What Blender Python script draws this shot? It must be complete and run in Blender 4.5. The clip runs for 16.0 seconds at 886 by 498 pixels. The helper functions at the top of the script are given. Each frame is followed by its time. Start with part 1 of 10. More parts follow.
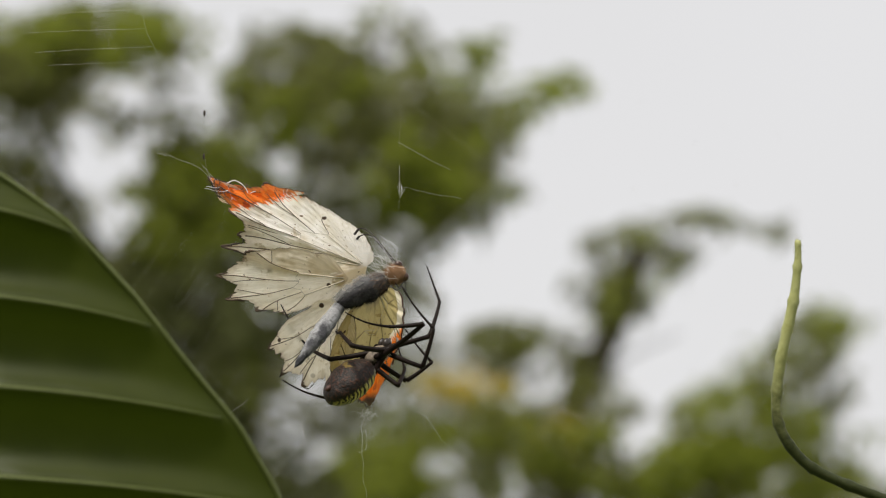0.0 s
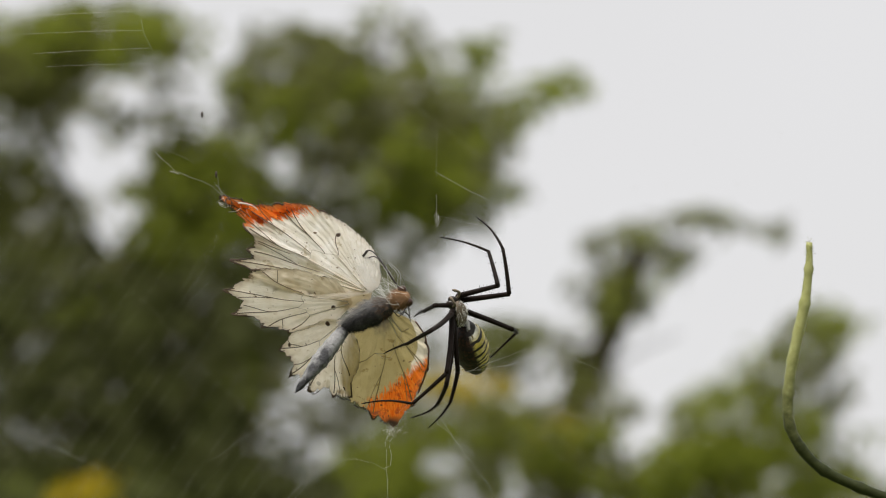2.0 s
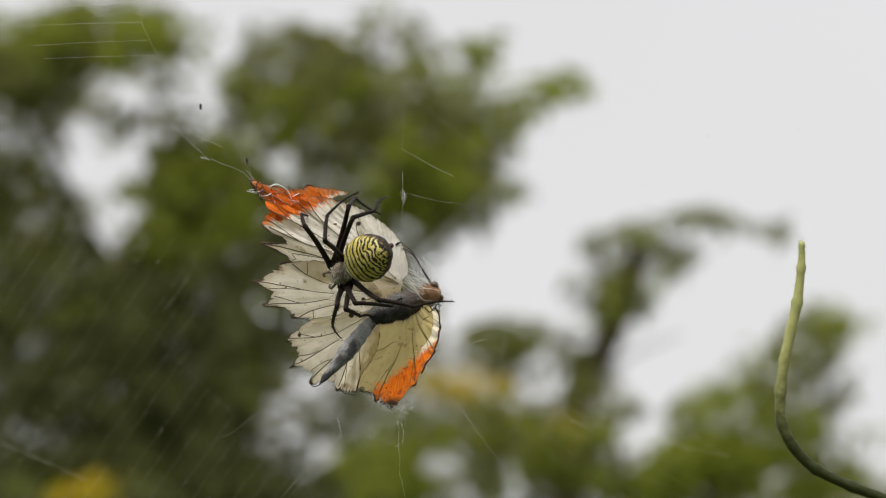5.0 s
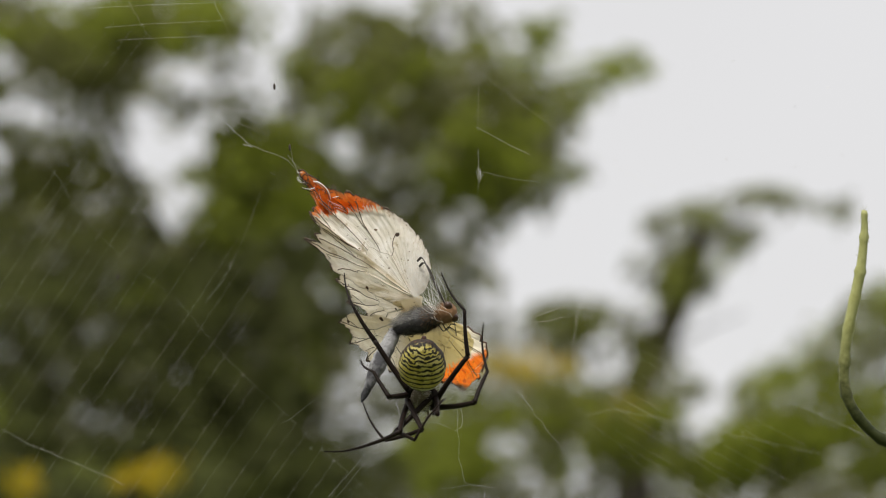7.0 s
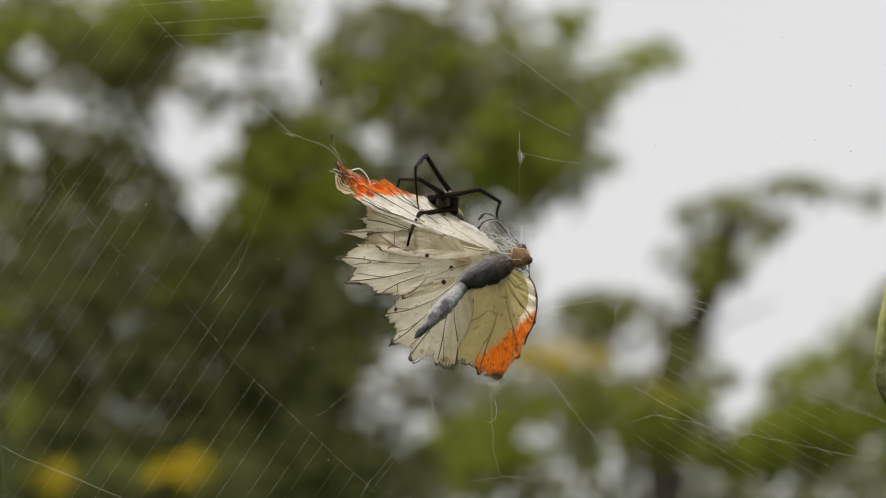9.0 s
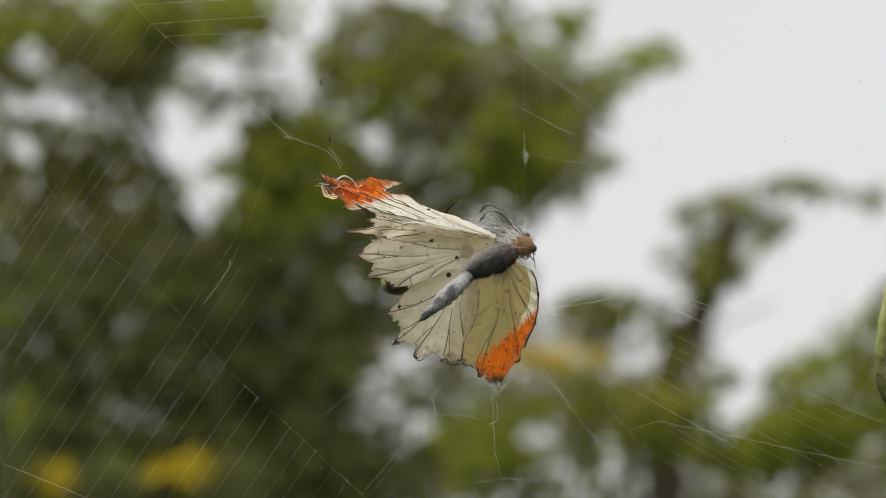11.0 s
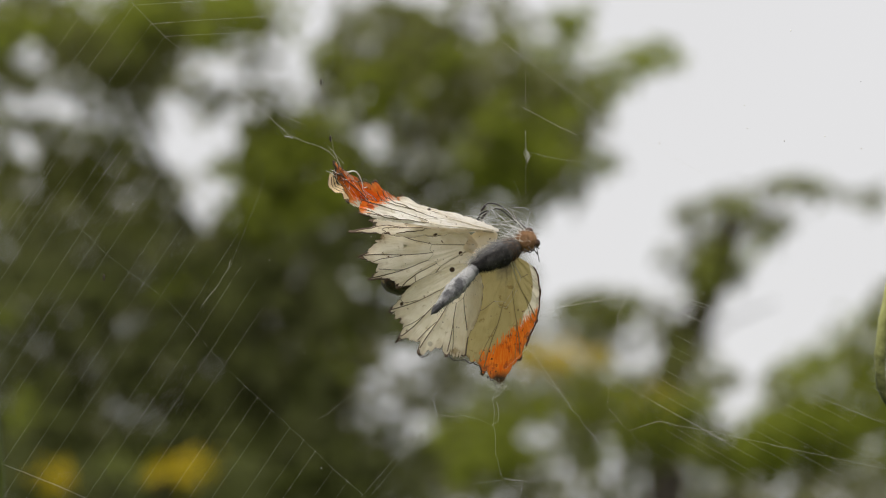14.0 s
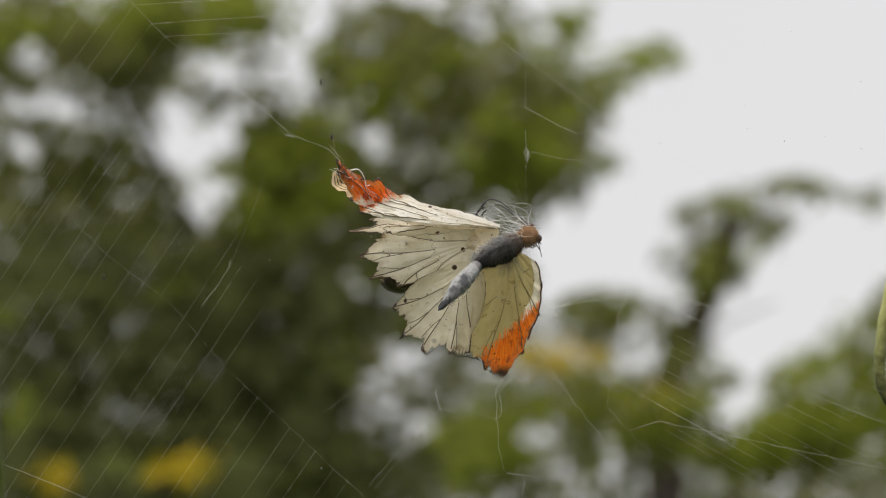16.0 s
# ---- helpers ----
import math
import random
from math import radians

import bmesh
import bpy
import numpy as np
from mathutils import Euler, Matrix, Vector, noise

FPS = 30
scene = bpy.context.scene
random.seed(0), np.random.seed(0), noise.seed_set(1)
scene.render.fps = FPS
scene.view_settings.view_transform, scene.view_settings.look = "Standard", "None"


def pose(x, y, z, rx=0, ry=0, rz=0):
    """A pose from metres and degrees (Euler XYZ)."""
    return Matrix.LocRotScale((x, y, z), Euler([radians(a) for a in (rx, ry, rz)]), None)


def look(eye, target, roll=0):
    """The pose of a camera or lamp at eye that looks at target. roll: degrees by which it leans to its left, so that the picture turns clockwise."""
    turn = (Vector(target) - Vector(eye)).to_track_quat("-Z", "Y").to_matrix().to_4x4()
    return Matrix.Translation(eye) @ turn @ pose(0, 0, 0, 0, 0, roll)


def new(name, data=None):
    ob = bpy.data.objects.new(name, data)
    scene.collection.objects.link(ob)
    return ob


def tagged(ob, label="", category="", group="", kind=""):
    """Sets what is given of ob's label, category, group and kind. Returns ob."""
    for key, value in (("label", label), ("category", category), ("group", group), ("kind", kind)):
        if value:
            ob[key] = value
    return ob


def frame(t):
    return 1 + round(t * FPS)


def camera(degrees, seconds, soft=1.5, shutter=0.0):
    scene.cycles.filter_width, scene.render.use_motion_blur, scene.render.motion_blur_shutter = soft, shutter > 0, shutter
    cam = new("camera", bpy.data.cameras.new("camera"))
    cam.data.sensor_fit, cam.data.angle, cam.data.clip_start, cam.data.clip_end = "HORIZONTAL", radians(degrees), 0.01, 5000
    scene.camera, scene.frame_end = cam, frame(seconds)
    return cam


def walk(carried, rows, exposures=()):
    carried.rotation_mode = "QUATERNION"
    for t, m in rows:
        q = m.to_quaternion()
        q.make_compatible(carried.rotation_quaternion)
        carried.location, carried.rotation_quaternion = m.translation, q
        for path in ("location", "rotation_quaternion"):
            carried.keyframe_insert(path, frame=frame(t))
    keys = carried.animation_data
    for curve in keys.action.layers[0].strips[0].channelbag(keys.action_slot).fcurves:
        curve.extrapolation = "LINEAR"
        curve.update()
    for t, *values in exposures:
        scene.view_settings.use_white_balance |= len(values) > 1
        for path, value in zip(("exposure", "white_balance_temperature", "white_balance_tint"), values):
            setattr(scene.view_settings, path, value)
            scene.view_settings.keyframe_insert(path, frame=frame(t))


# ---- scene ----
# A dead butterfly hangs in an orb web; a striped spider climbs about it. Overcast day, trees far behind.
EYE = Vector((0.0, 0.0, 1.6))
TILT = 10.0                       # the lens looks up over the fields
REACH = 0.90                      # metres from the lens to the web
STEP = math.tan(radians(6.0)) / 784.0   # one step of bearing, about 0.0077 degrees
U = REACH * STEP                  # the same step at the web: 0.12 mm
AHEAD = Vector((0, math.cos(radians(TILT)), math.sin(radians(TILT))))
LEVEL = look(EYE, EYE + AHEAD)
STAGE = LEVEL @ Matrix.Translation((0, 0, -REACH))   # x right, y up, z to the lens

cam = camera(12.0, 16.0, soft=1.1)
cam.data.dof.use_dof = True
cam.data.dof.focus_distance = REACH
cam.data.dof.aperture_fstop = 28.5


def aim(u, v, turn):
    """The camera's pose once it has turned u steps to its left and v steps down, and leaned by turn."""
    return look(EYE, LEVEL @ (Vector((-u, v, -1 / STEP)) * U), -math.degrees(turn))


walk(cam, [
    (0.0, aim(0, 0, 0)), (6.6, aim(0, 0, 0)), (6.7, aim(4, -4, 0)), (6.8, aim(4, -6, 0)), (6.9, aim(12, -17, 0.001)),
    (7.0, aim(111, -33, 0.006)), (7.1, aim(187, -51, 0.010)), (7.2, aim(211, -58, 0.012)), (7.3, aim(205, -58, 0.012)),
    (7.5, aim(197, -55, 0.012)), (7.6, aim(189, -53, 0.012)), (7.7, aim(182, -50, 0.012)), (7.8, aim(170, -48, 0.012)),
    (7.9, aim(166, -47, 0.012)), (8.0, aim(166, -47, 0.012)), (16.0, aim(166, -47, 0.012))])

# ---------------------------------------------------------------- sky and sun
world = bpy.data.worlds.new("overcast")
scene.world = world
world.use_nodes = True
wn, wl = world.node_tree.nodes, world.node_tree.links
for n in list(wn):
    wn.remove(n)
sky = wn.new("ShaderNodeTexSky")
sky.sky_type, sky.sun_disc = "NISHITA", False
sky.sun_elevation, sky.sun_rotation = radians(58), radians(200)
sky.dust_density = 4.0
clear = wn.new("ShaderNodeBackground")
clear.inputs["Strength"].default_value = 0.012
wl.new(sky.outputs["Color"], clear.inputs["Color"])
geo = wn.new("ShaderNodeTexCoord")
cloud = wn.new("ShaderNodeTexNoise")
cloud.inputs["Scale"].default_value, cloud.inputs["Detail"].default_value = 1.6, 3.0
wl.new(geo.outputs["Generated"], cloud.inputs["Vector"])
ramp = wn.new("ShaderNodeValToRGB")
ramp.color_ramp.elements[0].position, ramp.color_ramp.elements[1].position = 0.3, 0.75
ramp.color_ramp.elements[0].color = (0.672, 0.660, 0.652, 1)
ramp.color_ramp.elements[1].color = (0.79, 0.778, 0.778, 1)
wl.new(cloud.outputs["Fac"], ramp.inputs["Fac"])
# an overcast sky is about twice as bright overhead as near the horizon
rise = wn.new("ShaderNodeSeparateXYZ")
wl.new(geo.outputs["Generated"], rise.inputs[0])
lift = wn.new("ShaderNodeMapRange")
lift.inputs[1].default_value, lift.inputs[2].default_value = 0.28, 1.0
lift.inputs[3].default_value, lift.inputs[4].default_value = 1.0, 1.5
wl.new(rise.outputs["Z"], lift.inputs[0])
veil = wn.new("ShaderNodeBackground")
wl.new(lift.outputs[0], veil.inputs["Strength"])
wl.new(ramp.outputs["Color"], veil.inputs["Color"])
both = wn.new("ShaderNodeAddShader")
wl.new(clear.outputs[0], both.inputs[0])
wl.new(veil.outputs[0], both.inputs[1])
wout = wn.new("ShaderNodeOutputWorld")
wl.new(both.outputs[0], wout.inputs["Surface"])

sun = new("sun", bpy.data.lights.new("sun", "SUN"))
sun.data.energy, sun.data.angle, sun.data.color = 3.5, radians(12), (1.0, 0.95, 0.86)
sun.matrix_basis = look(Vector((-2.0, -5.0, 8.5)) + EYE, EYE)


# ---------------------------------------------------------------- materials
def material(name):
    m = bpy.data.materials.new(name)
    m.use_nodes = True
    nt = m.node_tree
    return m, nt, nt.nodes["Principled BSDF"], nt.nodes["Material Output"]


def node(nt, kind, **values):
    n = nt.nodes.new(kind)
    for key, value in values.items():
        n.inputs[key.replace("_", " ")].default_value = value
    return n


def mixed(nt, fac, a, b, how="MIX"):
    """A colour mix; a and b are sockets or colours, fac a socket or a number."""
    n = nt.nodes.new("ShaderNodeMix")
    n.data_type, n.blend_type = "RGBA", how
    for sock, value in ((n.inputs[0], fac), (n.inputs[6], a), (n.inputs[7], b)):
        if isinstance(value, bpy.types.NodeSocket):
            nt.links.new(value, sock)
        elif isinstance(value, (int, float)):
            sock.default_value = value
        else:
            sock.default_value = (*value, 1)
    return n.outputs[2]


def stepped(nt, value, low, high):
    n = nt.nodes.new("ShaderNodeMapRange")
    n.interpolation_type = "SMOOTHSTEP"
    n.inputs[1].default_value, n.inputs[2].default_value = low, high
    nt.links.new(value, n.inputs[0])
    return n.outputs[0]


def summed(nt, a, b, how="ADD"):
    n = nt.nodes.new("ShaderNodeMath")
    n.operation = how
    for sock, value in ((n.inputs[0], a), (n.inputs[1], b)):
        if isinstance(value, bpy.types.NodeSocket):
            nt.links.new(value, sock)
        else:
            sock.default_value = value
    return n.outputs[0]


def noised(nt, scale, detail=3.0, rough=0.55, where="Object", stretch=(1, 1, 1)):
    tc = nt.nodes.new("ShaderNodeTexCoord")
    mp = nt.nodes.new("ShaderNodeMapping")
    mp.inputs["Scale"].default_value = stretch
    nt.links.new(tc.outputs[where], mp.inputs["Vector"])
    n = node(nt, "ShaderNodeTexNoise", Scale=scale, Detail=detail, Roughness=rough)
    nt.links.new(mp.outputs[0], n.inputs["Vector"])
    return n.outputs["Fac"]


def bumped(nt, bsdf, height, strength, distance):
    b = node(nt, "ShaderNodeBump", Strength=strength, Distance=distance)
    nt.links.new(height, b.inputs["Height"])
    nt.links.new(b.outputs[0], bsdf.inputs["Normal"])
    return b


def sheer(nt, bsdf, out, colour, share):
    """Lets light through a thin sheet."""
    tr = nt.nodes.new("ShaderNodeBsdfTranslucent")
    mx = nt.nodes.new("ShaderNodeMixShader")
    mx.inputs[0].default_value = share
    if isinstance(colour, bpy.types.NodeSocket):
        nt.links.new(colour, tr.inputs[0])
    else:
        tr.inputs[0].default_value = (*colour, 1)
    nt.links.new(bsdf.outputs[0], mx.inputs[1])
    nt.links.new(tr.outputs[0], mx.inputs[2])
    nt.links.new(mx.outputs[0], out.inputs["Surface"])


def plain(name, colour, rough, grain=0.25, scale=900.0, bump=0.0, metallic=0.0):
    m, nt, b, out = material(name)
    f = noised(nt, scale, 4)
    c = mixed(nt, f, [v * (1 - grain) for v in colour], [min(1, v * (1 + grain)) for v in colour])
    nt.links.new(c, b.inputs["Base Color"])
    b.inputs["Roughness"].default_value, b.inputs["Metallic"].default_value = rough, metallic
    if bump:
        bumped(nt, b, f, bump, 0.0003)
    return m


def wing_material(name, base, edge=None, tip=None, front=None, dusky=False, share=0.62):
    """Dusty translucent wing membrane, its scales worn in streaks along the wing.
    edge: (point, way) of the border behind which the scales are orange."""
    m, nt, b, out = material(name)
    tc = nt.nodes.new("ShaderNodeTexCoord")
    fine = noised(nt, 2600, 3)
    wide = noised(nt, 190, 3)
    along = noised(nt, 9.0, 5, 0.6, "UV", (16, 1.2, 1))
    worn = noised(nt, 330, 5, 0.65)
    c = mixed(nt, stepped(nt, wide, 0.35, 0.72), base, [v * k for v, k in zip(base, (0.86, 0.83, 0.75))])
    c = mixed(nt, stepped(nt, noised(nt, 95, 3, 0.6), 0.58, 0.72), c, [v * k for v, k in zip(base, (0.74, 0.69, 0.57))])
    c = mixed(nt, stepped(nt, along, 0.50, 0.74), c, [v * k for v, k in zip(base, (0.80, 0.77, 0.69))])
    c = mixed(nt, stepped(nt, worn, 0.60, 0.68), c, [v * k for v, k in zip(base, (0.62, 0.56, 0.44))])
    c = mixed(nt, stepped(nt, fine, 0.66, 0.76), c, [v * 0.72 for v in base])
    c = mixed(nt, stepped(nt, noised(nt, 900, 2), 0.70, 0.74), c, (0.22, 0.15, 0.09))
    dots = node(nt, "ShaderNodeTexVoronoi", Scale=300.0)
    nt.links.new(tc.outputs["Object"], dots.inputs["Vector"])
    pick = nt.nodes.new("ShaderNodeSeparateColor")
    nt.links.new(dots.outputs["Color"], pick.inputs[0])
    dark = summed(nt, stepped(nt, dots.outputs["Distance"], 0.20, 0.13), stepped(nt, pick.outputs[0], 0.62, 0.66), "MULTIPLY")
    c = mixed(nt, dark, c, (0.07, 0.045, 0.03))
    uv = nt.nodes.new("ShaderNodeSeparateXYZ")
    nt.links.new(tc.outputs["UV"], uv.inputs[0])
    if front:                     # paler band along the front edge: light through one wing layer, painted
        band = summed(nt, uv.outputs["Y"], summed(nt, summed(nt, wide, -0.5), 0.2, "MULTIPLY"))
        band = summed(nt, stepped(nt, band, 0.74, 0.78), stepped(nt, uv.outputs["X"], 0.46, 0.58), "MULTIPLY")
        c = mixed(nt, band, c, mixed(nt, stepped(nt, worn, 0.45, 0.66), front, [v * 0.72 for v in front]))
    if dusky:                     # darker grey about the root
        root = summed(nt, uv.outputs["Y"], summed(nt, summed(nt, worn, -0.5), 0.25, "MULTIPLY"))
        c = mixed(nt, summed(nt, stepped(nt, root, 0.30, 0.10), 0.8, "MULTIPLY"), c, (0.10, 0.095, 0.09))
    rim = summed(nt, uv.outputs["Y"], summed(nt, summed(nt, worn, -0.5), 0.22, "MULTIPLY"))
    if edge:
        point, way = edge
        dot = nt.nodes.new("ShaderNodeVectorMath")
        dot.operation = "DOT_PRODUCT"
        dot.inputs[1].default_value = way
        sub = nt.nodes.new("ShaderNodeVectorMath")
        sub.operation = "SUBTRACT"
        sub.inputs[1].default_value = point
        nt.links.new(tc.outputs["Object"], sub.inputs[0])
        nt.links.new(sub.outputs[0], dot.inputs[0])
        d = summed(nt, dot.outputs["Value"], summed(nt, summed(nt, along, -0.5), 0.007, "MULTIPLY"))
        tint = mixed(nt, stepped(nt, along, 0.35, 0.65), (0.88, 0.15, 0.010), (0.95, 0.27, 0.03))
        tint = mixed(nt, stepped(nt, worn, 0.56, 0.66), tint, (0.52, 0.085, 0.02))
        tint = mixed(nt, stepped(nt, noised(nt, 1300, 2), 0.64, 0.70), tint, (0.10, 0.04, 0.025))
        c = mixed(nt, stepped(nt, d, -0.0004, 0.0006), c, tint)
        if tip:
            far = nt.nodes.new("ShaderNodeVectorMath")
            far.operation = "DISTANCE"
            far.inputs[1].default_value = tip
            nt.links.new(tc.outputs["Object"], far.inputs[0])
            near = summed(nt, far.outputs["Value"], summed(nt, worn, 0.004, "MULTIPLY"))
            c = mixed(nt, stepped(nt, near, 0.0065, 0.0035), c, (0.045, 0.03, 0.022))
    c = mixed(nt, summed(nt, stepped(nt, rim, 0.86, 1.0), 0.2 if front else 0.38, "MULTIPLY"), c, (0.34, 0.24, 0.13))
    c = mixed(nt, summed(nt, stepped(nt, rim, 0.98, 1.02), 0.7, "MULTIPLY"), c, (0.18, 0.12, 0.07))
    nt.links.new(c, b.inputs["Base Color"])
    b.inputs["Roughness"].default_value = 0.75
    b.inputs["Specular IOR Level"].default_value = 0.25
    bumped(nt, b, summed(nt, summed(nt, along, 1.6, "MULTIPLY"), summed(nt, fine, 0.5, "MULTIPLY")), 0.9, 0.0006)
    sheer(nt, b, out, mixed(nt, 1.0, c, (1.0, 0.965, 0.87), "MULTIPLY"), share)
    return m


M_VEIN = plain("vein", (0.10, 0.062, 0.035), 0.7, 0.6)
M_PALE_VEIN = plain("pale_vein", (0.52, 0.46, 0.36), 0.7, 0.3)
M_FAINT_VEIN = plain("olive_vein", (0.26, 0.20, 0.10), 0.7, 0.4)
M_COSTA = plain("costa", (0.15, 0.065, 0.04), 0.7, 0.4)
M_SCORCH = plain("scorched_edge", (0.06, 0.045, 0.035), 0.85, 0.5)
M_SILK = plain("silk", (0.86, 0.85, 0.8), 0.35, 0.05)
M_CHITIN = plain("dark_chitin", (0.028, 0.020, 0.016), 0.42, 0.5, 1500, 0.3)
M_EYE = plain("brown_eye", (0.05, 0.022, 0.012), 0.3, 0.4, 2500)
M_DUST = plain("dust_grain", (0.5, 0.45, 0.36), 0.8, 0.4)


def thorax_material():
    m, nt, b, out = material("grey_fur")
    f = noised(nt, 1800, 5, stretch=(1, 1, 0.3))
    w = noised(nt, 260, 2)
    c = mixed(nt, stepped(nt, w, 0.4, 0.68), (0.020, 0.018, 0.019), (0.085, 0.08, 0.08))
    c = mixed(nt, stepped(nt, f, 0.5, 0.8), c, (0.14, 0.125, 0.11))
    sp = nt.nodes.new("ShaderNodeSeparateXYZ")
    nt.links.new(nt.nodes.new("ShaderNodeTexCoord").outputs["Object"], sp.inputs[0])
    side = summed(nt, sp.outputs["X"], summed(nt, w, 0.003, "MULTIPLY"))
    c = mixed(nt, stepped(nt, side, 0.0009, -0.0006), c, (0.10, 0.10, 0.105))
    nt.links.new(c, b.inputs["Base Color"])
    b.inputs["Roughness"].default_value = 0.95
    bumped(nt, b, f, 0.3, 0.0004)
    return m


def abdomen_material():
    m, nt, b, out = material("powdered_grey")
    f = noised(nt, 2200, 4)
    w = noised(nt, 330, 3)
    c = mixed(nt, stepped(nt, w, 0.38, 0.62), (0.07, 0.07, 0.078), (0.30, 0.30, 0.31))
    c = mixed(nt, stepped(nt, f, 0.6, 0.75), c, (0.10, 0.10, 0.11))
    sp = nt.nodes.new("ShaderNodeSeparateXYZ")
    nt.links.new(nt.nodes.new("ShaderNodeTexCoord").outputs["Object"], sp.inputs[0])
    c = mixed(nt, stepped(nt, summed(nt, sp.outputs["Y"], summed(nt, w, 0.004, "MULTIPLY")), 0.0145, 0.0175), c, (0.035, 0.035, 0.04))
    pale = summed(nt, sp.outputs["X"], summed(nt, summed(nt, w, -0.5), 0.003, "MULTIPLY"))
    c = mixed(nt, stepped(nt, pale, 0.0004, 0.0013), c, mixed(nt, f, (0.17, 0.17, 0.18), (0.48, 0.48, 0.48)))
    nt.links.new(c, b.inputs["Base Color"])
    b.inputs["Roughness"].default_value = 0.9
    bumped(nt, b, summed(nt, f, w), 1.0, 0.0006)
    return m


def spider_abdomen_material():
    """Wavy black bars across yellow, silver towards the waist, dark rust beneath."""
    m, nt, b, out = material("barred_abdomen")
    tc = nt.nodes.new("ShaderNodeTexCoord")
    sp = nt.nodes.new("ShaderNodeSeparateXYZ")
    nt.links.new(tc.outputs["Object"], sp.inputs[0])
    wob = noised(nt, 520, 3)
    along = summed(nt, sp.outputs["Y"], 1 / 0.0066, "MULTIPLY")
    tail = stepped(nt, along, 0.25, -0.75)
    # the bars crowd and run together towards the tail
    sway = summed(nt, summed(nt, wob, -0.5), summed(nt, summed(nt, tail, 0.34, "MULTIPLY"), 0.12), "MULTIPLY")
    n = summed(nt, along, sway)
    turns = summed(nt, summed(nt, n, 5.6, "MULTIPLY"), summed(nt, summed(nt, n, n, "MULTIPLY"), 1.5, "MULTIPLY"), "SUBTRACT")
    wave = summed(nt, summed(nt, turns, 6.2832, "MULTIPLY"), 0.0, "SINE")
    bars = stepped(nt, summed(nt, wave, summed(nt, tail, 0.62, "MULTIPLY"), "SUBTRACT"), -0.68, -0.30)
    fine = noised(nt, 1700, 3)
    gold = mixed(nt, stepped(nt, noised(nt, 500, 2), 0.35, 0.7), (0.43, 0.355, 0.06), (0.60, 0.52, 0.20))
    silver = mixed(nt, stepped(nt, sp.outputs["Y"], 0.0036, 0.0056), gold, (0.66, 0.66, 0.6))
    back = mixed(nt, bars, (0.014, 0.012, 0.009), mixed(nt, stepped(nt, noised(nt, 900, 4), 0.56, 0.66), silver, (0.16, 0.13, 0.04)))
    under = mixed(nt, stepped(nt, fine, 0.45, 0.7), (0.010, 0.007, 0.005), (0.055, 0.020, 0.010))
    under = mixed(nt, stepped(nt, noised(nt, 300, 3), 0.63, 0.68), under, (0.13, 0.09, 0.022))
    side = summed(nt, sp.outputs["Z"], summed(nt, summed(nt, fine, -0.5), 0.0012, "MULTIPLY"))
    c = mixed(nt, stepped(nt, side, 0.0001, 0.0012), under, back)
    nt.links.new(c, b.inputs["Base Color"])
    b.inputs["Roughness"].default_value = 0.58
    b.inputs["Specular IOR Level"].default_value = 0.3
    bumped(nt, b, fine, 0.6, 0.0004)
    return m


def leaf_material(name, colours, share=0.55, rough=0.5):
    """Leaves that differ one from another."""
    m, nt, b, out = material(name)
    g = nt.nodes.new("ShaderNodeNewGeometry")
    r = nt.nodes.new("ShaderNodeValToRGB")
    els = r.color_ramp.elements
    while len(els) < len(colours):
        els.new(0.5)
    for i, col in enumerate(colours):
        els[i].position, els[i].color = i / max(1, len(colours) - 1), (*col, 1)
    nt.links.new(g.outputs["Random Per Island"], r.inputs["Fac"])
    c = mixed(nt, noised(nt, 3.0, 3), r.outputs[0], [0.7 * v for v in colours[0]])
    nt.links.new(c, b.inputs["Base Color"])
    b.inputs["Roughness"].default_value = rough
    b.inputs["Specular IOR Level"].default_value = 0.05
    sheer(nt, b, out, c, share)
    return m


# ---------------------------------------------------------------- helpers of this place
def bearing(u, v, dist):
    """A place far off: u steps right and v steps up of the first line of sight, dist metres ahead."""
    return LEVEL @ (Vector((u * STEP, v * STEP, -1)) * dist)


def mesh_from(name, verts, faces, mat=None, smooth=True):
    me = bpy.data.meshes.new(name)
    me.from_pydata([tuple(v) for v in verts], [], faces)
    if mat:
        me.materials.append(mat)
    if smooth:
        me.polygons.foreach_set("use_smooth", [True] * len(me.polygons))
    me.update()
    return me


def part(name, me, parent, label="", m=None):
    ob = new(name, me)
    ob.parent = parent
    if m is not None:
        ob.matrix_basis = m
    return tagged(ob, label)


def thing(name, m, label, category, group="", kind="", me=None):
    ob = new(name, me)
    ob.matrix_basis = m
    return tagged(ob, label, category, group, kind)


def tube(points, radii, sides=6, close=True):
    """Verts and faces of a tapering tube along the points."""
    points = [Vector(p) for p in points]
    verts, faces = [], []
    up = Vector((0.31, 0.17, 0.94))
    for i, p in enumerate(points):
        d = (points[min(i + 1, len(points) - 1)] - points[max(i - 1, 0)])
        d = d.normalized() if d.length > 1e-9 else Vector((0, 1, 0))
        a = d.cross(up)
        a = a.normalized() if a.length > 1e-4 else d.orthogonal().normalized()
        b = d.cross(a)
        r = radii[i] if hasattr(radii, "__len__") else radii
        for k in range(sides):
            w = 2 * math.pi * k / sides
            verts.append(p + (a * math.cos(w) + b * math.sin(w)) * r)
    for i in range(len(points) - 1):
        for k in range(sides):
            j = (k + 1) % sides
            faces.append((i * sides + k, i * sides + j, (i + 1) * sides + j, (i + 1) * sides + k))
    if close:
        faces.append(tuple(range(sides))[::-1])
        faces.append(tuple((len(points) - 1) * sides + k for k in range(sides)))
    return verts, faces


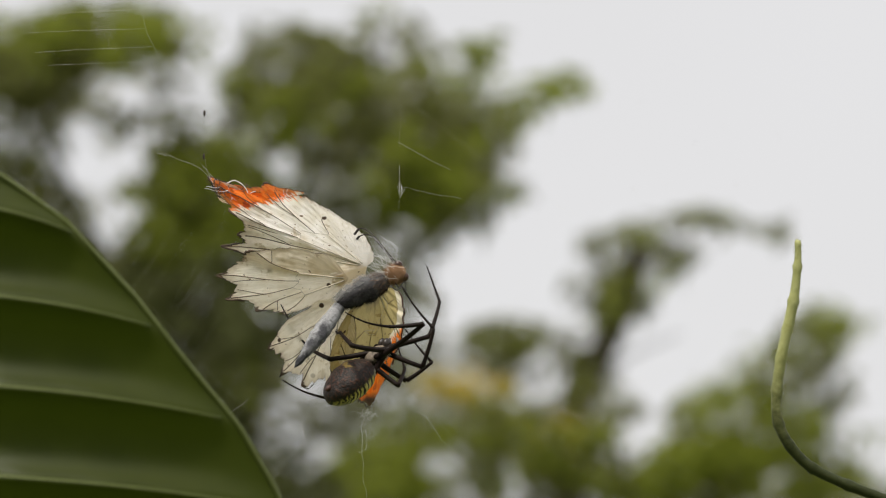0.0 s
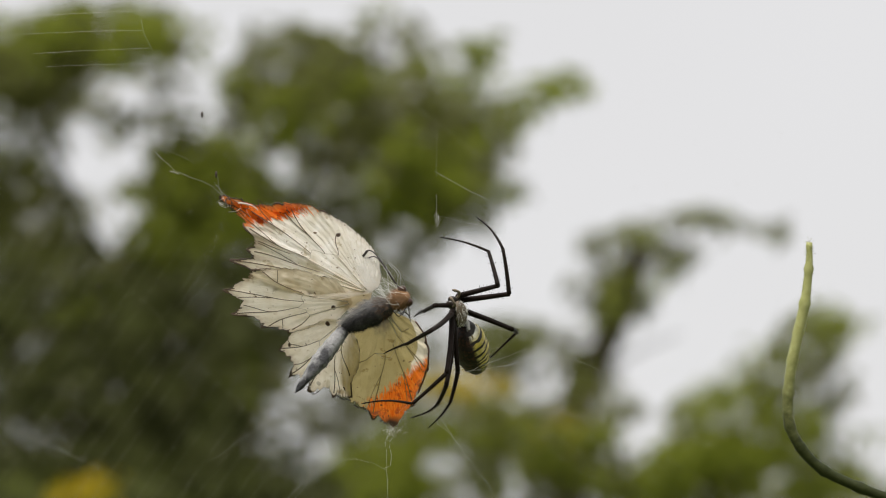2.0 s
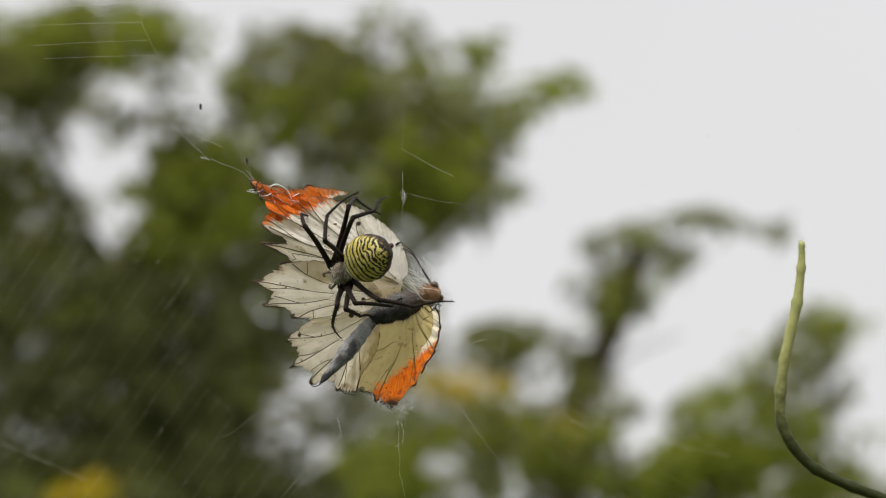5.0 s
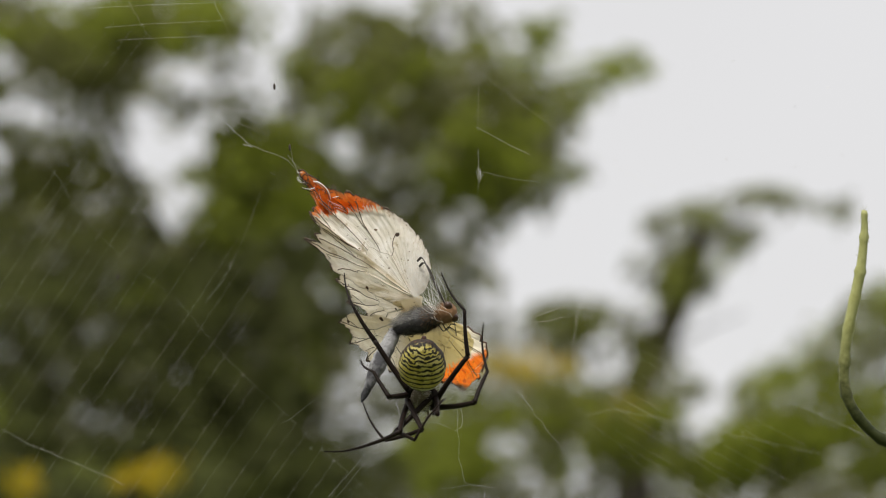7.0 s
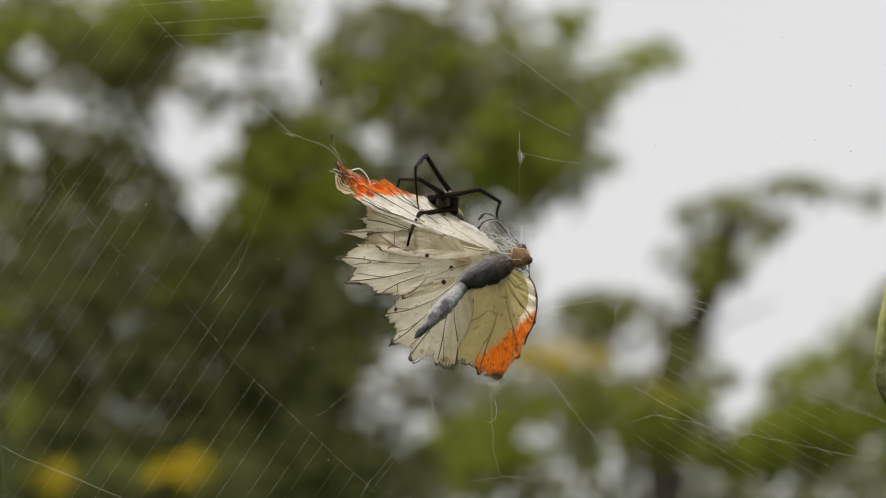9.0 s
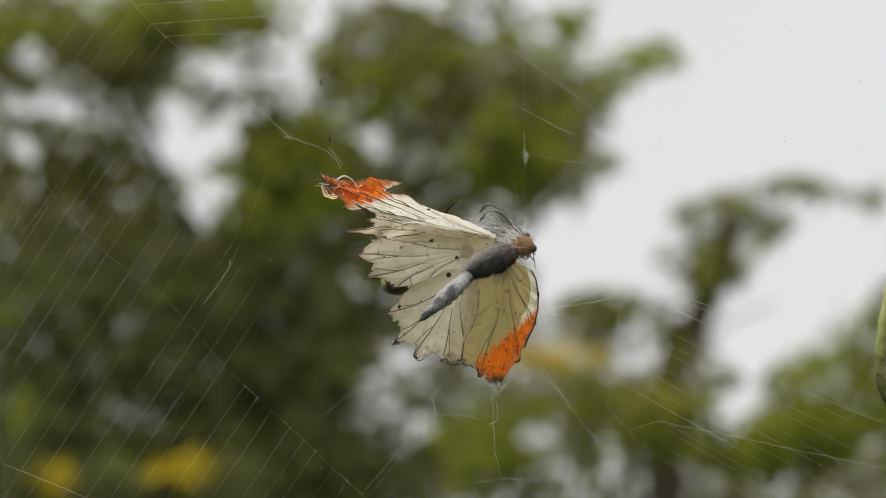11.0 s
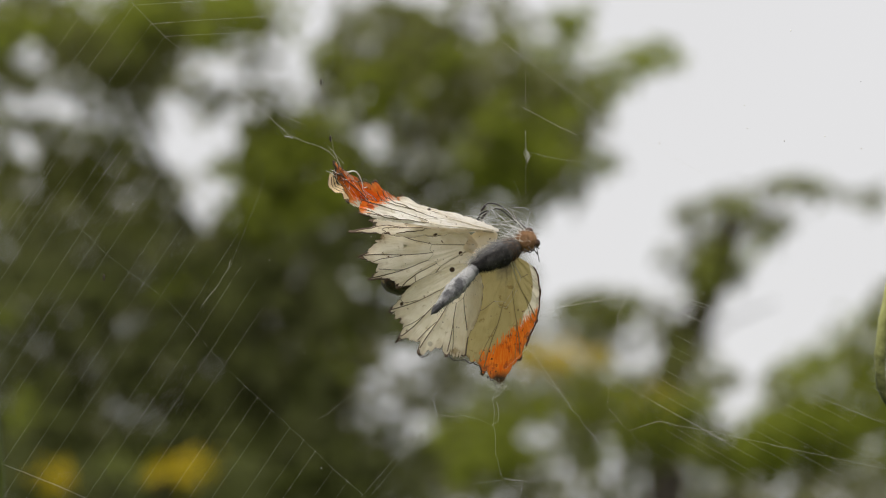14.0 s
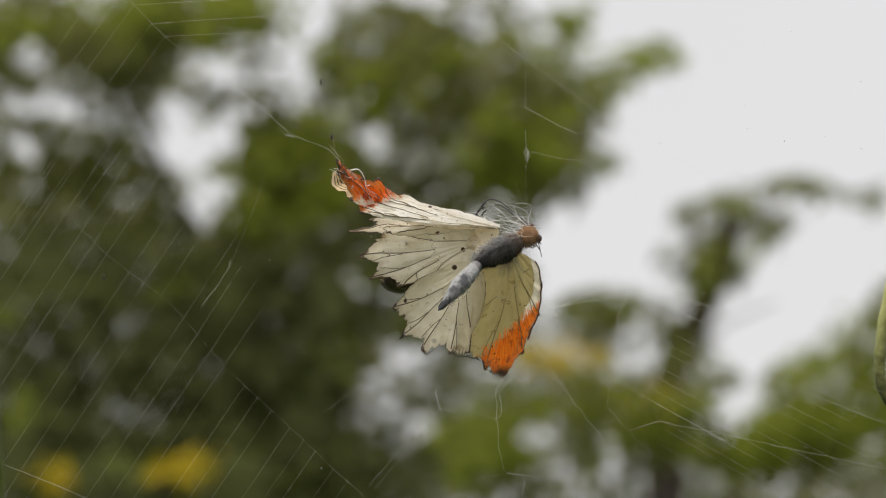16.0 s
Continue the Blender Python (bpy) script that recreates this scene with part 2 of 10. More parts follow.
def joined(pieces):
    verts, faces = [], []
    for v, f in pieces:
        n = len(verts)
        verts += v
        faces += [tuple(i + n for i in q) for q in f]
    return verts, faces


def egg(rx, ry, rz, shape=None, n=20, m=14):
    """A rounded body along y; shape(s) scales the section at s from -1 (tail) to 1 (front)."""
    verts, faces = [], []
    for i in range(m + 1):
        s = -math.cos(math.pi * i / m)
        r = math.sqrt(max(0.0, 1 - s * s)) if shape is None else shape(s)
        for k in range(n):
            w = 2 * math.pi * k / n
            verts.append(Vector((rx * r * math.cos(w), ry * s, rz * r * math.sin(w))))
    for i in range(m):
        for k in range(n):
            j = (k + 1) % n
            faces.append((i * n + k, i * n + j, (i + 1) * n + j, (i + 1) * n + k))
    return verts, faces


def smooth_line(knots, n):
    """Catmull-Rom through knots, n points."""
    k = [Vector(p) for p in knots]
    k = [k[0] * 2 - k[1]] + k + [k[-1] * 2 - k[-2]]
    out = []
    for i in range(n):
        s = i / (n - 1) * (len(k) - 3)
        j = min(int(s), len(k) - 4)
        t = s - j
        a, b, c, d = k[j:j + 4]
        out.append(0.5 * ((2 * b) + (c - a) * t + (2 * a - 5 * b + 4 * c - d) * t * t + (3 * b - a - 3 * c + d) * t ** 3))
    return out


# ---------------------------------------------------------------- ground and trees
def ground():
    m, nt, b, out = material("meadow")
    c = mixed(nt, noised(nt, 0.8, 5), (0.05, 0.085, 0.02), (0.11, 0.12, 0.04))
    nt.links.new(c, b.inputs["Base Color"])
    b.inputs["Roughness"].default_value = 0.95
    n, size = 60, 2400.0
    verts = []
    for i in range(n + 1):
        for j in range(n + 1):
            x, y = (i / n * 2 - 1), (j / n * 2 - 1)
            x, y = size * x * abs(x) ** 1.5, size * y * abs(y) ** 1.5
            verts.append((x, y, 0.15 * noise.noise((x * 0.05, y * 0.05, 0)) if abs(x) + abs(y) > 3 else 0.0))
    faces = [(i * (n + 1) + j, (i + 1) * (n + 1) + j, (i + 1) * (n + 1) + j + 1, i * (n + 1) + j + 1) for i in range(n) for j in range(n)]
    thing("ground", Matrix(), "green meadow ground under an overcast sky", "ground", kind="structure", me=mesh_from("ground", verts, faces, m))


ground()
# the dark and light greens also paint shade and sun onto the broad crown
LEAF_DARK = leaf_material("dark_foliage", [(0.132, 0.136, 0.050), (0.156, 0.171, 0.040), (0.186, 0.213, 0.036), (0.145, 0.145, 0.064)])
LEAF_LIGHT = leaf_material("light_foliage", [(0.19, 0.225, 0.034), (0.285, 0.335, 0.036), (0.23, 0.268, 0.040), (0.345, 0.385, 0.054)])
LEAF_GOLD = leaf_material("yellowing_foliage", [(0.40, 0.31, 0.012), (0.56, 0.39, 0.016), (0.27, 0.25, 0.016), (0.56, 0.40, 0.05)])
M_BARK = plain("bark", (0.034, 0.026, 0.021), 0.95, 0.5, 12)


# gaps where the sky shows between the leaves: (u, v, half width, half height, how open)
GAPS_HIGH = [(-885, 322, 56, 44, 0.80), (-815, 385, 60, 22, 0.5), (-908, 146, 46, 38, 0.76), (-815, 200, 48, 30, 0.74), (-568, 280, 58, 32, 0.74),
             (-462, 322, 50, 50, 0.5), (-478, 262, 42, 36, 0.60), (-392, 350, 35, 72, 0.92), (-412, 274, 38, 38, 0.62), (-612, 146, 70, 50, 0.94),
             (-548, 160, 44, 56, 0.90), (-580, 72, 62, 46, 0.94), (-700, 60, 42, 32, 0.45), (-232, 340, 50, 38, 0.26), (-212, 248, 30, 30, 0.36),
             (-350, 170, 42, 32, 0.5), (-283, 152, 44, 40, 0.7)]
GAPS_LOW = [(-905, 74, 46, 32, 0.36), (-928, 24, 34, 34, 0.32), (-635, -92, 34, 32, 0.56), (-620, -170, 36, 32, 0.48), (-330, -96, 32, 32, 0.36),
            (-385, -196, 44, 38, 0.46), (-890, -160, 44, 38, 0.22), (-750, -322, 70, 32, 0.60), (-640, -268, 38, 38, 0.46), (-510, -282, 34, 32, 0.46),
            (-875, -246, 40, 34, 0.20), (-285, -302, 50, 42, 0.72), (-232, -238, 52, 52, 0.72), (-312, -346, 46, 32, 0.28), (-340, -446, 50, 38, 0.15),
            (-210, -396, 38, 38, 0.16), (-165, 60, 34, 40, 0.58)]
GAPS_FAINT = [(-480, -150, 40, 34, 0.36), (-560, -240, 36, 34, 0.32), (-430, -268, 36, 34, 0.36), (-420, 110, 42, 40, 0.50), (-300, 60, 46, 40, 0.55), (-225, 100, 40, 36, 0.45), (-200, 30, 46, 40, 0.45),
              (-700, -130, 40, 34, 0.26), (-770, -60, 38, 34, 0.24), (-540, -20, 36, 32, 0.26), (-250, -120, 36, 32, 0.34)]
GAPS_RIGHT = [(10, -376, 70, 40, 0.80), (130, -396, 48, 48, 0.55), (66, -446, 44, 52, 0.62), (180, -226, 64, 62, 0.72), (330, -338, 64, 52, 0.92),
              (580, -408, 44, 52, 0.78), (230, -468, 44, 32, 0.55), (-88, 16, 50, 30, 0.60), (470, -440, 40, 24, 0.30), (300, -440, 36, 26, 0.25)]


def opening(u, v):
    """How open the crowns are there, from 0 to 1, with a ragged rim."""
    wob = 0.45 * noise.noise((u * 0.02, v * 0.02, 4.2)) + 0.3 * noise.noise((u * 0.05, v * 0.05, 1.7))
    return max(s * max(0.0, min(1.0, 1.5 * (0.95 + wob - ((u - a) / c) ** 2 - ((v - b) / d) ** 2))) for a, b, c, d, s in GAPS_HIGH + GAPS_LOW + GAPS_FAINT + GAPS_RIGHT)


def foliage(clumps, dist, rng, leaf, per, deep):
    """Leaf blades in uneven clumps (u, v, half width, half height, fullness)."""
    verts, faces = [], []
    for u, v, a, b, full in clumps:
        n = int(per * full * a * b / 1000)
        for _ in range(n):
            while True:
                x, y = rng.uniform(-1, 1), rng.uniform(-1, 1)
                if x * x + y * y < 1:
                    break
            z = rng.gauss(0, 0.5) * deep
            lump = noise.noise(((u + x * a) * 0.02, (v + y * b) * 0.02, dist))
            if full < 1.15 and lump < -0.25 and rng.random() < 0.7:
                continue
            bare = opening(u + x * a, v + y * b)
            if bare > 0.02 and rng.random() > min(1.0, -math.log(bare) / 1.7):
                continue
            p = bearing(u + x * a, v + y * b, dist + z)
            way = Vector((rng.gauss(0, 1), rng.gauss(0, 1), rng.gauss(-0.5, 0.6))).normalized()
            side = way.cross(Vector((rng.gauss(0, 0.5), rng.gauss(0, 0.5), 1))).normalized()
            up = side.cross(way)
            s = leaf * rng.uniform(0.6, 1.35)
            i = len(verts)
            verts += [p, p + way * s * 0.5 + side * s * 0.24 + up * s * 0.05, p + way * s, p + way * s * 0.5 - side * s * 0.24 + up * s * 0.05]
            faces += [(i, i + 1, i + 2), (i, i + 2, i + 3)]
    return verts, faces


def tree(label, dist, root_u, limbs, crowns, seed, leaf=0.10, per=9.0, deep=1.0, girth=0.14, name="tree", sprays=()):
    """limbs: knots in steps with a thickness, from the trunk outwards; crowns: (material, label, clumps)."""
    rng = random.Random(seed)
    base = bearing(root_u, 0, dist)
    base.z = 0
    t = thing(name, Matrix.Translation(base), label, "tree", "trees in the distance")
    inv = Matrix.Translation(-base)
    for i, (knots, r0, r1) in enumerate(limbs):
        pts = [bearing(u, v, dist + w) for u, v, w in knots]
        if i == 0:
            pts = [base - Vector((0, 0, 0.1)), base.lerp(pts[0], 0.5) + Vector((0.1, 0, 0))] + pts
        line = smooth_line(pts, 8 * len(pts))
        n = len(line)
        v, f = tube([inv @ p for p in line], [(girth if i == 0 else r0) * (1 - k / n) + r1 * k / n for k in range(n)], 8)
        part("trunk" if i == 0 else "limb", mesh_from("limb", v, f, M_BARK), t)
    for mat, lab, clumps in crowns:
        v, f = foliage(clumps, dist, rng, leaf, per, deep)
        part("crown", mesh_from("crown", [inv @ p for p in v], f, mat, False), t, lab)
    for count, u0, u1, v0, v1 in sprays:      # sprays in the lit leaf colour on the outside of the crown
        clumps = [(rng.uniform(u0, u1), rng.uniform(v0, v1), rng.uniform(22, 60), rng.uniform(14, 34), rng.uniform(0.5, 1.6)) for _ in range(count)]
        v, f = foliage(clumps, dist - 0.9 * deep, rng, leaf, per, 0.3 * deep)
        part("lit_sprays", mesh_from("lit_sprays", [inv @ p for p in v], f, LEAF_LIGHT, False), t, "leaf sprays painted in a sunlit green")
    return t


# leaf clumps: across, up, half width, half height, fullness
BROAD_A = [(-600, 385, 150, 60, 2.2), (-720, 330, 110, 60, 2.8), (-900, 350, 120, 84, 3.0), (-780, 264, 70, 50, 1.3), (-940, 265, 60, 40, 1.2), (-710, 200, 44, 110, 1.5),
    (-450, 130, 70, 110, 0.8), (-490, 220, 50, 120, 1.2), (-560, 235, 80, 26, 1.2), (-400, 300, 50, 60, 0.7), (-250, 320, 130, 80, 2.3), (-90, 380, 60, 46, 0.9),
    (-130, 260, 130, 60, 1.1), (-10, 310, 70, 60, 1.0), (60, 240, 90, 45, 1.0)]
BROAD_A2 = [(-30, 190, 90, 50, 1.0), (60, 190, 70, 56, 0.9), (110, 110, 40, 40, 0.8)]
BROAD_B = [(-860, 155, 120, 60, 1.8), (-330, 200, 90, 70, 1.1), (-160, 150, 130, 80, 1.1), (-20, 130, 100, 60, 1.1), (30, 70, 70, 34, 0.9), (-80, 40, 110, 60, 1.1), (-230, 50, 110, 70, 1.1),
    (-400, 60, 130, 80, 0.9), (-560, 20, 130, 80, 0.8), (-780, 60, 150, 80, 1.3), (-930, 90, 110, 60, 1.0)]
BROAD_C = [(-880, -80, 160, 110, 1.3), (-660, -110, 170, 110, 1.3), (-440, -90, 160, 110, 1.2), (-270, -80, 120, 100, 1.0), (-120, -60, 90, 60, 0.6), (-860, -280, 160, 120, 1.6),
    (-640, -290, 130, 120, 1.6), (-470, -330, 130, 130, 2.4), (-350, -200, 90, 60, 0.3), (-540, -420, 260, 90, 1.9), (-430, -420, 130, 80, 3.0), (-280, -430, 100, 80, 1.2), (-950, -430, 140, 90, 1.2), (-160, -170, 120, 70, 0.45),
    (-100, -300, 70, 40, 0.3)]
BROAD_D = [(-90, 420, 50, 22, 0.9), (-480, 385, 70, 40, 0.9), (-590, 415, 90, 22, 0.7), (0, 320, 60, 26, 0.9), (180, 282, 66, 24, 1.6), (226, 296, 38, 15, 2.0), (60, 345, 40, 22, 0.8),
    (110, 250, 60, 26, 0.9), (-20, 150, 80, 36, 1.0), (100, 105, 46, 20, 1.1), (-330, 110, 110, 50, 0.8), (-420, 100, 100, 50, 1.5), (-440, 150, 90, 60, 1.1),
    (-480, -20, 60, 40, 0.6), (-180, 330, 70, 34, 0.5), (-750, 150, 40, 30, 0.5), (-10, 76, 60, 34, 1.2), (40, 108, 50, 24, 1.0)]
BROAD_D2 = [(-420, -30, 90, 40, 0.5), (-220, -160, 70, 40, 0.5), (-690, -190, 50, 34, 0.5), (-545, -215, 44, 30, 0.5), (-360, -240, 50, 34, 0.9)]
tree("tall broad tree with dark dense green crown", 18.0, -514,
     [([(-514, -700, 0), (-512, -420, 0), (-500, -200, 0), (-420, 60, 0), (-330, 330, 0)], 0.1, 0.012),
      ([(-512, -300, 0), (-380, -60, -0.2), (-200, 60, 0), (-20, 190, 0.2), (230, 300, 0)], 0.035, 0.008),
      ([(-505, -250, 0), (-640, 60, 0.3), (-760, 300, 0)], 0.03, 0.008),
      ([(-300, 20, 0), (-160, 240, 0), (-90, 400, 0)], 0.02, 0.008)],
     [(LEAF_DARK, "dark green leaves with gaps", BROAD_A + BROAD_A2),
      (LEAF_DARK, "inner leaves in the dark, shaded colour", BROAD_B),
      (LEAF_LIGHT, "green leaves in the paler, sunlit colour", BROAD_D + BROAD_D2)],
     seed=3, girth=0.1, per=24.0, sprays=((9, -940, -150, -140, 80), (12, -420, 60, 40, 380), (12, -940, -480, 330, 420), (12, -120, 60, 60, 200), (14, -590, -330, -10, 170)))

# the broad crown's low part, with shade painted into darker leaves
LEAF_SHADED = leaf_material("shaded_foliage", [(0.098, 0.106, 0.044), (0.116, 0.128, 0.044), (0.142, 0.166, 0.040), (0.108, 0.112, 0.054)])
tree("tree with a dense low crown, shade painted into its leaves", 17.2, -640,
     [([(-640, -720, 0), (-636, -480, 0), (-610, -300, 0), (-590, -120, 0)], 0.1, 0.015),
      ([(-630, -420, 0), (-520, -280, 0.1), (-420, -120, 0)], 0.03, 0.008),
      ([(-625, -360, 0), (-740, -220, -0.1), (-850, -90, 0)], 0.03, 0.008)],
     [(LEAF_SHADED, "dark leaves coloured as if in shade", BROAD_C)],
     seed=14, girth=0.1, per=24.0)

# leaf clumps: across, up, half width, half height, fullness
SLENDER_A = [(262, -8, 24, 26, 0.7), (282, -44, 24, 22, 0.8), (372, 4, 40, 16, 1.0), (425, -6, 36, 22, 0.9), (400, -30, 30, 18, 0.9), (318, -60, 32, 24, 0.9),
    (340, -92, 30, 26, 0.9), (400, 52, 30, 14, 1.0), (446, 64, 46, 13, 1.4), (505, 46, 40, 13, 1.2), (588, 34, 26, 18, 1.5), (250, -50, 26, 24, 0.4),
    (90, -170, 60, 50, 0.8), (180, -225, 80, 46, 0.8), (255, 8, 30, 20, 0.8)]
SLENDER_A2 = [(305, 28, 40, 22, 0.8), (350, 40, 40, 14, 0.7), (235, -70, 30, 30, 0.7), (110, -150, 70, 34, 0.9), (160, -190, 90, 40, 0.9), (305, -80, 34, 60, 1.4),
    (60, -180, 36, 18, 0.9), (120, -168, 44, 20, 1.0), (180, -150, 44, 18, 0.9), (215, -190, 44, 30, 1.2), (262, -215, 40, 40, 1.2), (290, -130, 26, 30, 1.3),
    (150, -200, 40, 20, 0.5)]
SLENDER_B = [(345, -62, 56, 22, 0.8), (300, -100, 40, 40, 0.7), (130, -160, 60, 26, 0.5), (470, 60, 50, 13, 1.0), (345, 30, 40, 16, 0.8), (400, -36, 40, 18, 0.5), (340, 5, 40, 18, 0.4)]
tree("slender tree with sparse green crown against the sky", 24.0, 250,
     [([(222, -640, 0), (232, -300, 0), (260, -218, 0), (288, -168, 0), (322, -80, 0), (345, 0, 0)], 0.1, 0.05),
      ([(330, -60, 0), (400, 10, 0), (470, 50, 0), (600, 35, 0)], 0.016, 0.005),
      ([(285, -150, 0), (190, -160, 0), (70, -170, 0)], 0.014, 0.005),
      ([(262, -240, 0), (330, -190, 0), (420, -150, 0)], 0.014, 0.005),
      ([(320, -80, 0), (270, -30, 0), (240, 10, 0)], 0.012, 0.005)],
     [(LEAF_DARK, "sparse dark green leaves", SLENDER_A + SLENDER_A2),
      (LEAF_LIGHT, "pale green leaves", SLENDER_B)],
     seed=5, leaf=0.10, per=54.0, deep=0.6, girth=0.15)

# leaf clumps: across, up, half width, half height, fullness
ROUND_A = [(40, -295, 140, 46, 1.1), (180, -330, 150, 60, 1.2), (380, -330, 120, 66, 0.9), (250, -270, 90, 50, 0.7), (560, -370, 160, 70, 0.7), (-60, -380, 140, 60, 0.9),
    (60, -430, 180, 60, 0.9), (480, -430, 200, 50, 0.8), (300, -420, 160, 60, 0.7), (640, -250, 90, 50, 0.9), (770, -440, 70, 40, 0.5), (650, -160, 70, 54, 1.2),
    (600, -215, 70, 40, 1.0)]
ROUND_B = [(460, -280, 60, 44, 1.2), (600, -320, 90, 50, 1.0), (680, -130, 52, 42, 1.3), (590, -180, 60, 24, 0.9), (740, -140, 22, 30, 0.5), (540, -240, 60, 30, 0.7),
    (360, -400, 120, 50, 2.2), (-80, -380, 120, 50, 1.3), (-110, -435, 60, 40, 1.4), (-60, -330, 70, 40, 1.2), (120, -380, 110, 50, 1.6), (470, -380, 110, 60, 2.0), (640, -400, 120, 50, 1.2), (560, -300, 120, 60, 1.3),
    (40, -300, 120, 34, 0.8), (750, -325, 34, 18, 0.6), (230, -345, 90, 30, 0.6)]
ROUND_C = [(45, -238, 82, 26, 1.4), (5, -250, 44, 18, 0.9), (200, -315, 56, 30, 1.0), (262, -330, 40, 18, 0.6)]
tree("round flowering tree with yellowing green leaves", 21.0, 330,
     [([(330, -700, 0), (335, -480, 0), (300, -330, 0)], 0.1, 0.02),
      ([(335, -450, 0), (480, -340, 0), (640, -240, 0)], 0.025, 0.008),
      ([(335, -450, 0), (160, -330, 0), (30, -280, 0)], 0.025, 0.008)],
     [(LEAF_DARK, "dark green leaves", ROUND_A),
      (LEAF_LIGHT, "bright green leaves", ROUND_B),
      (LEAF_GOLD, "yellow and rust blossom", ROUND_C)],
     seed=8, leaf=0.09, per=42.0, deep=0.9, girth=0.08, sprays=((16, -80, 760, -430, -300),))

# leaf clumps: across, up, half width, half height, fullness
SHRUB_A = [(-650, -426, 40, 18, 1.7), (-600, -404, 22, 15, 1.5), (-866, -434, 30, 22, 2.0)]
SHRUB_B = [(-755, -430, 60, 44, 0.9), (-920, -400, 40, 60, 0.7), (-540, -450, 60, 50, 1.2)]
SHRUB_C = [(-760, -418, 50, 24, 0.25), (-930, -310, 36, 50, 0.35)]
tree("low shrubby tree with yellow leaves", 15.0, -700,
     [([(-700, -760, 0), (-690, -560, 0), (-660, -430, 0)], 0.05, 0.01), ([(-690, -560, 0), (-800, -430, 0)], 0.015, 0.008)],
     [(LEAF_GOLD, "yellow leaves", SHRUB_A),
      # the same shade-darkened leaf colour, to dim the low left
      (LEAF_SHADED, "dark green leaves", SHRUB_B),
      (LEAF_LIGHT, "green leaves", SHRUB_C)],
     seed=12, leaf=0.08, per=30.0, deep=0.5, girth=0.05)

# woods behind, seen only through the crowns
rngw = random.Random(21)
# air haze is mixed into these leaf colours, paler and greyer
LEAF_FAR = leaf_material("haze_tinted_foliage", [(0.19, 0.196, 0.080), (0.225, 0.230, 0.095), (0.26, 0.257, 0.12), (0.20, 0.202, 0.095)])
WOODS = [(-700, -250, 420, 260, 1.5), (-300, -130, 300, 200, 1.1), (-950, -480, 300, 160, 1.6), (-480, -460, 240, 120, 1.6), (-850, 20, 170, 130, 1.2), (-200, -440, 120, 60, 0.8), (-60, -330, 240, 130, 0.4), (-250, -380, 170, 90, 0.5), (300, -440, 500, 100, 0.9), (-500, 60, 260, 140, 0.7),
         (-150, 170, 220, 160, 0.8), (-20, 190, 140, 100, 0.7), (-700, 330, 200, 90, 0.7), (700, -440, 200, 60, 0.7), (-500, -800, 900, 340, 0.9), (500, -800, 900, 330, 0.9)]
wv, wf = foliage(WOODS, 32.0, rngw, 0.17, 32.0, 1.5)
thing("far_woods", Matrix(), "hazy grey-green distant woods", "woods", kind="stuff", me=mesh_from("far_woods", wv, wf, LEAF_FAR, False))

# unseen bank of leaves added at the camera's back to cut the frontal light
rngh = random.Random(33)
hv, hf = [], []
for _ in range(9000):
    p = Vector((rngh.uniform(-9, 9), -3.4 + rngh.gauss(0, 0.45), rngh.uniform(0, 3.6) ** 0.98))
    way = Vector((rngh.gauss(0, 1), rngh.gauss(0, 1), rngh.gauss(-0.3, 0.6))).normalized()
    side = way.cross(Vector((rngh.gauss(0, 0.6), rngh.gauss(0, 0.6), 1))).normalized()
    k, i = rngh.uniform(0.14, 0.3), len(hv)
    hv += [p, p + way * k * 0.5 + side * k * 0.3, p + way * k, p + way * k * 0.5 - side * k * 0.3]
    hf += [(i, i + 1, i + 2), (i, i + 2, i + 3)]
thing("hedge", Matrix(), "unseen bank of leaves added to block light from behind", "hedge", kind="stuff", me=mesh_from("hedge", hv, hf, LEAF_DARK, False))

# ---------------------------------------------------------------- the dead butterfly
M_WHITE_WING = wing_material("white_fore_wing", (0.985, 0.945, 0.885), ((-150 * U, 124 * U, 0), (-0.27, 0.96, 0)))
# the olive paints the dimmer light through two overlapping wings
M_LOWER_WING = wing_material("overlap_olive_fore_wing", (0.58, 0.49, 0.25), ((10 * U, -130 * U, 0), (0.617, -0.787, 0)), (-5 * U, -223 * U, -118 * U), (0.96, 0.90, 0.78), True)
M_HIND_WING = wing_material("cream_hind_wing", (0.985, 0.93, 0.835))


M_FRONT_WING = wing_material("chalky_front_wing", (0.99, 0.955, 0.915), ((-150 * U, 124 * U, 0), (-0.27, 0.96, 0)), share=0.34)
M_ROLL = wing_material("rolled_wing_edge", (0.82, 0.66, 0.47), ((-205 * U, 132 * U, 0), (0.9, 0.44, 0)))
M_RIM = plain("brown_rim", (0.085, 0.055, 0.035), 0.8, 0.6)


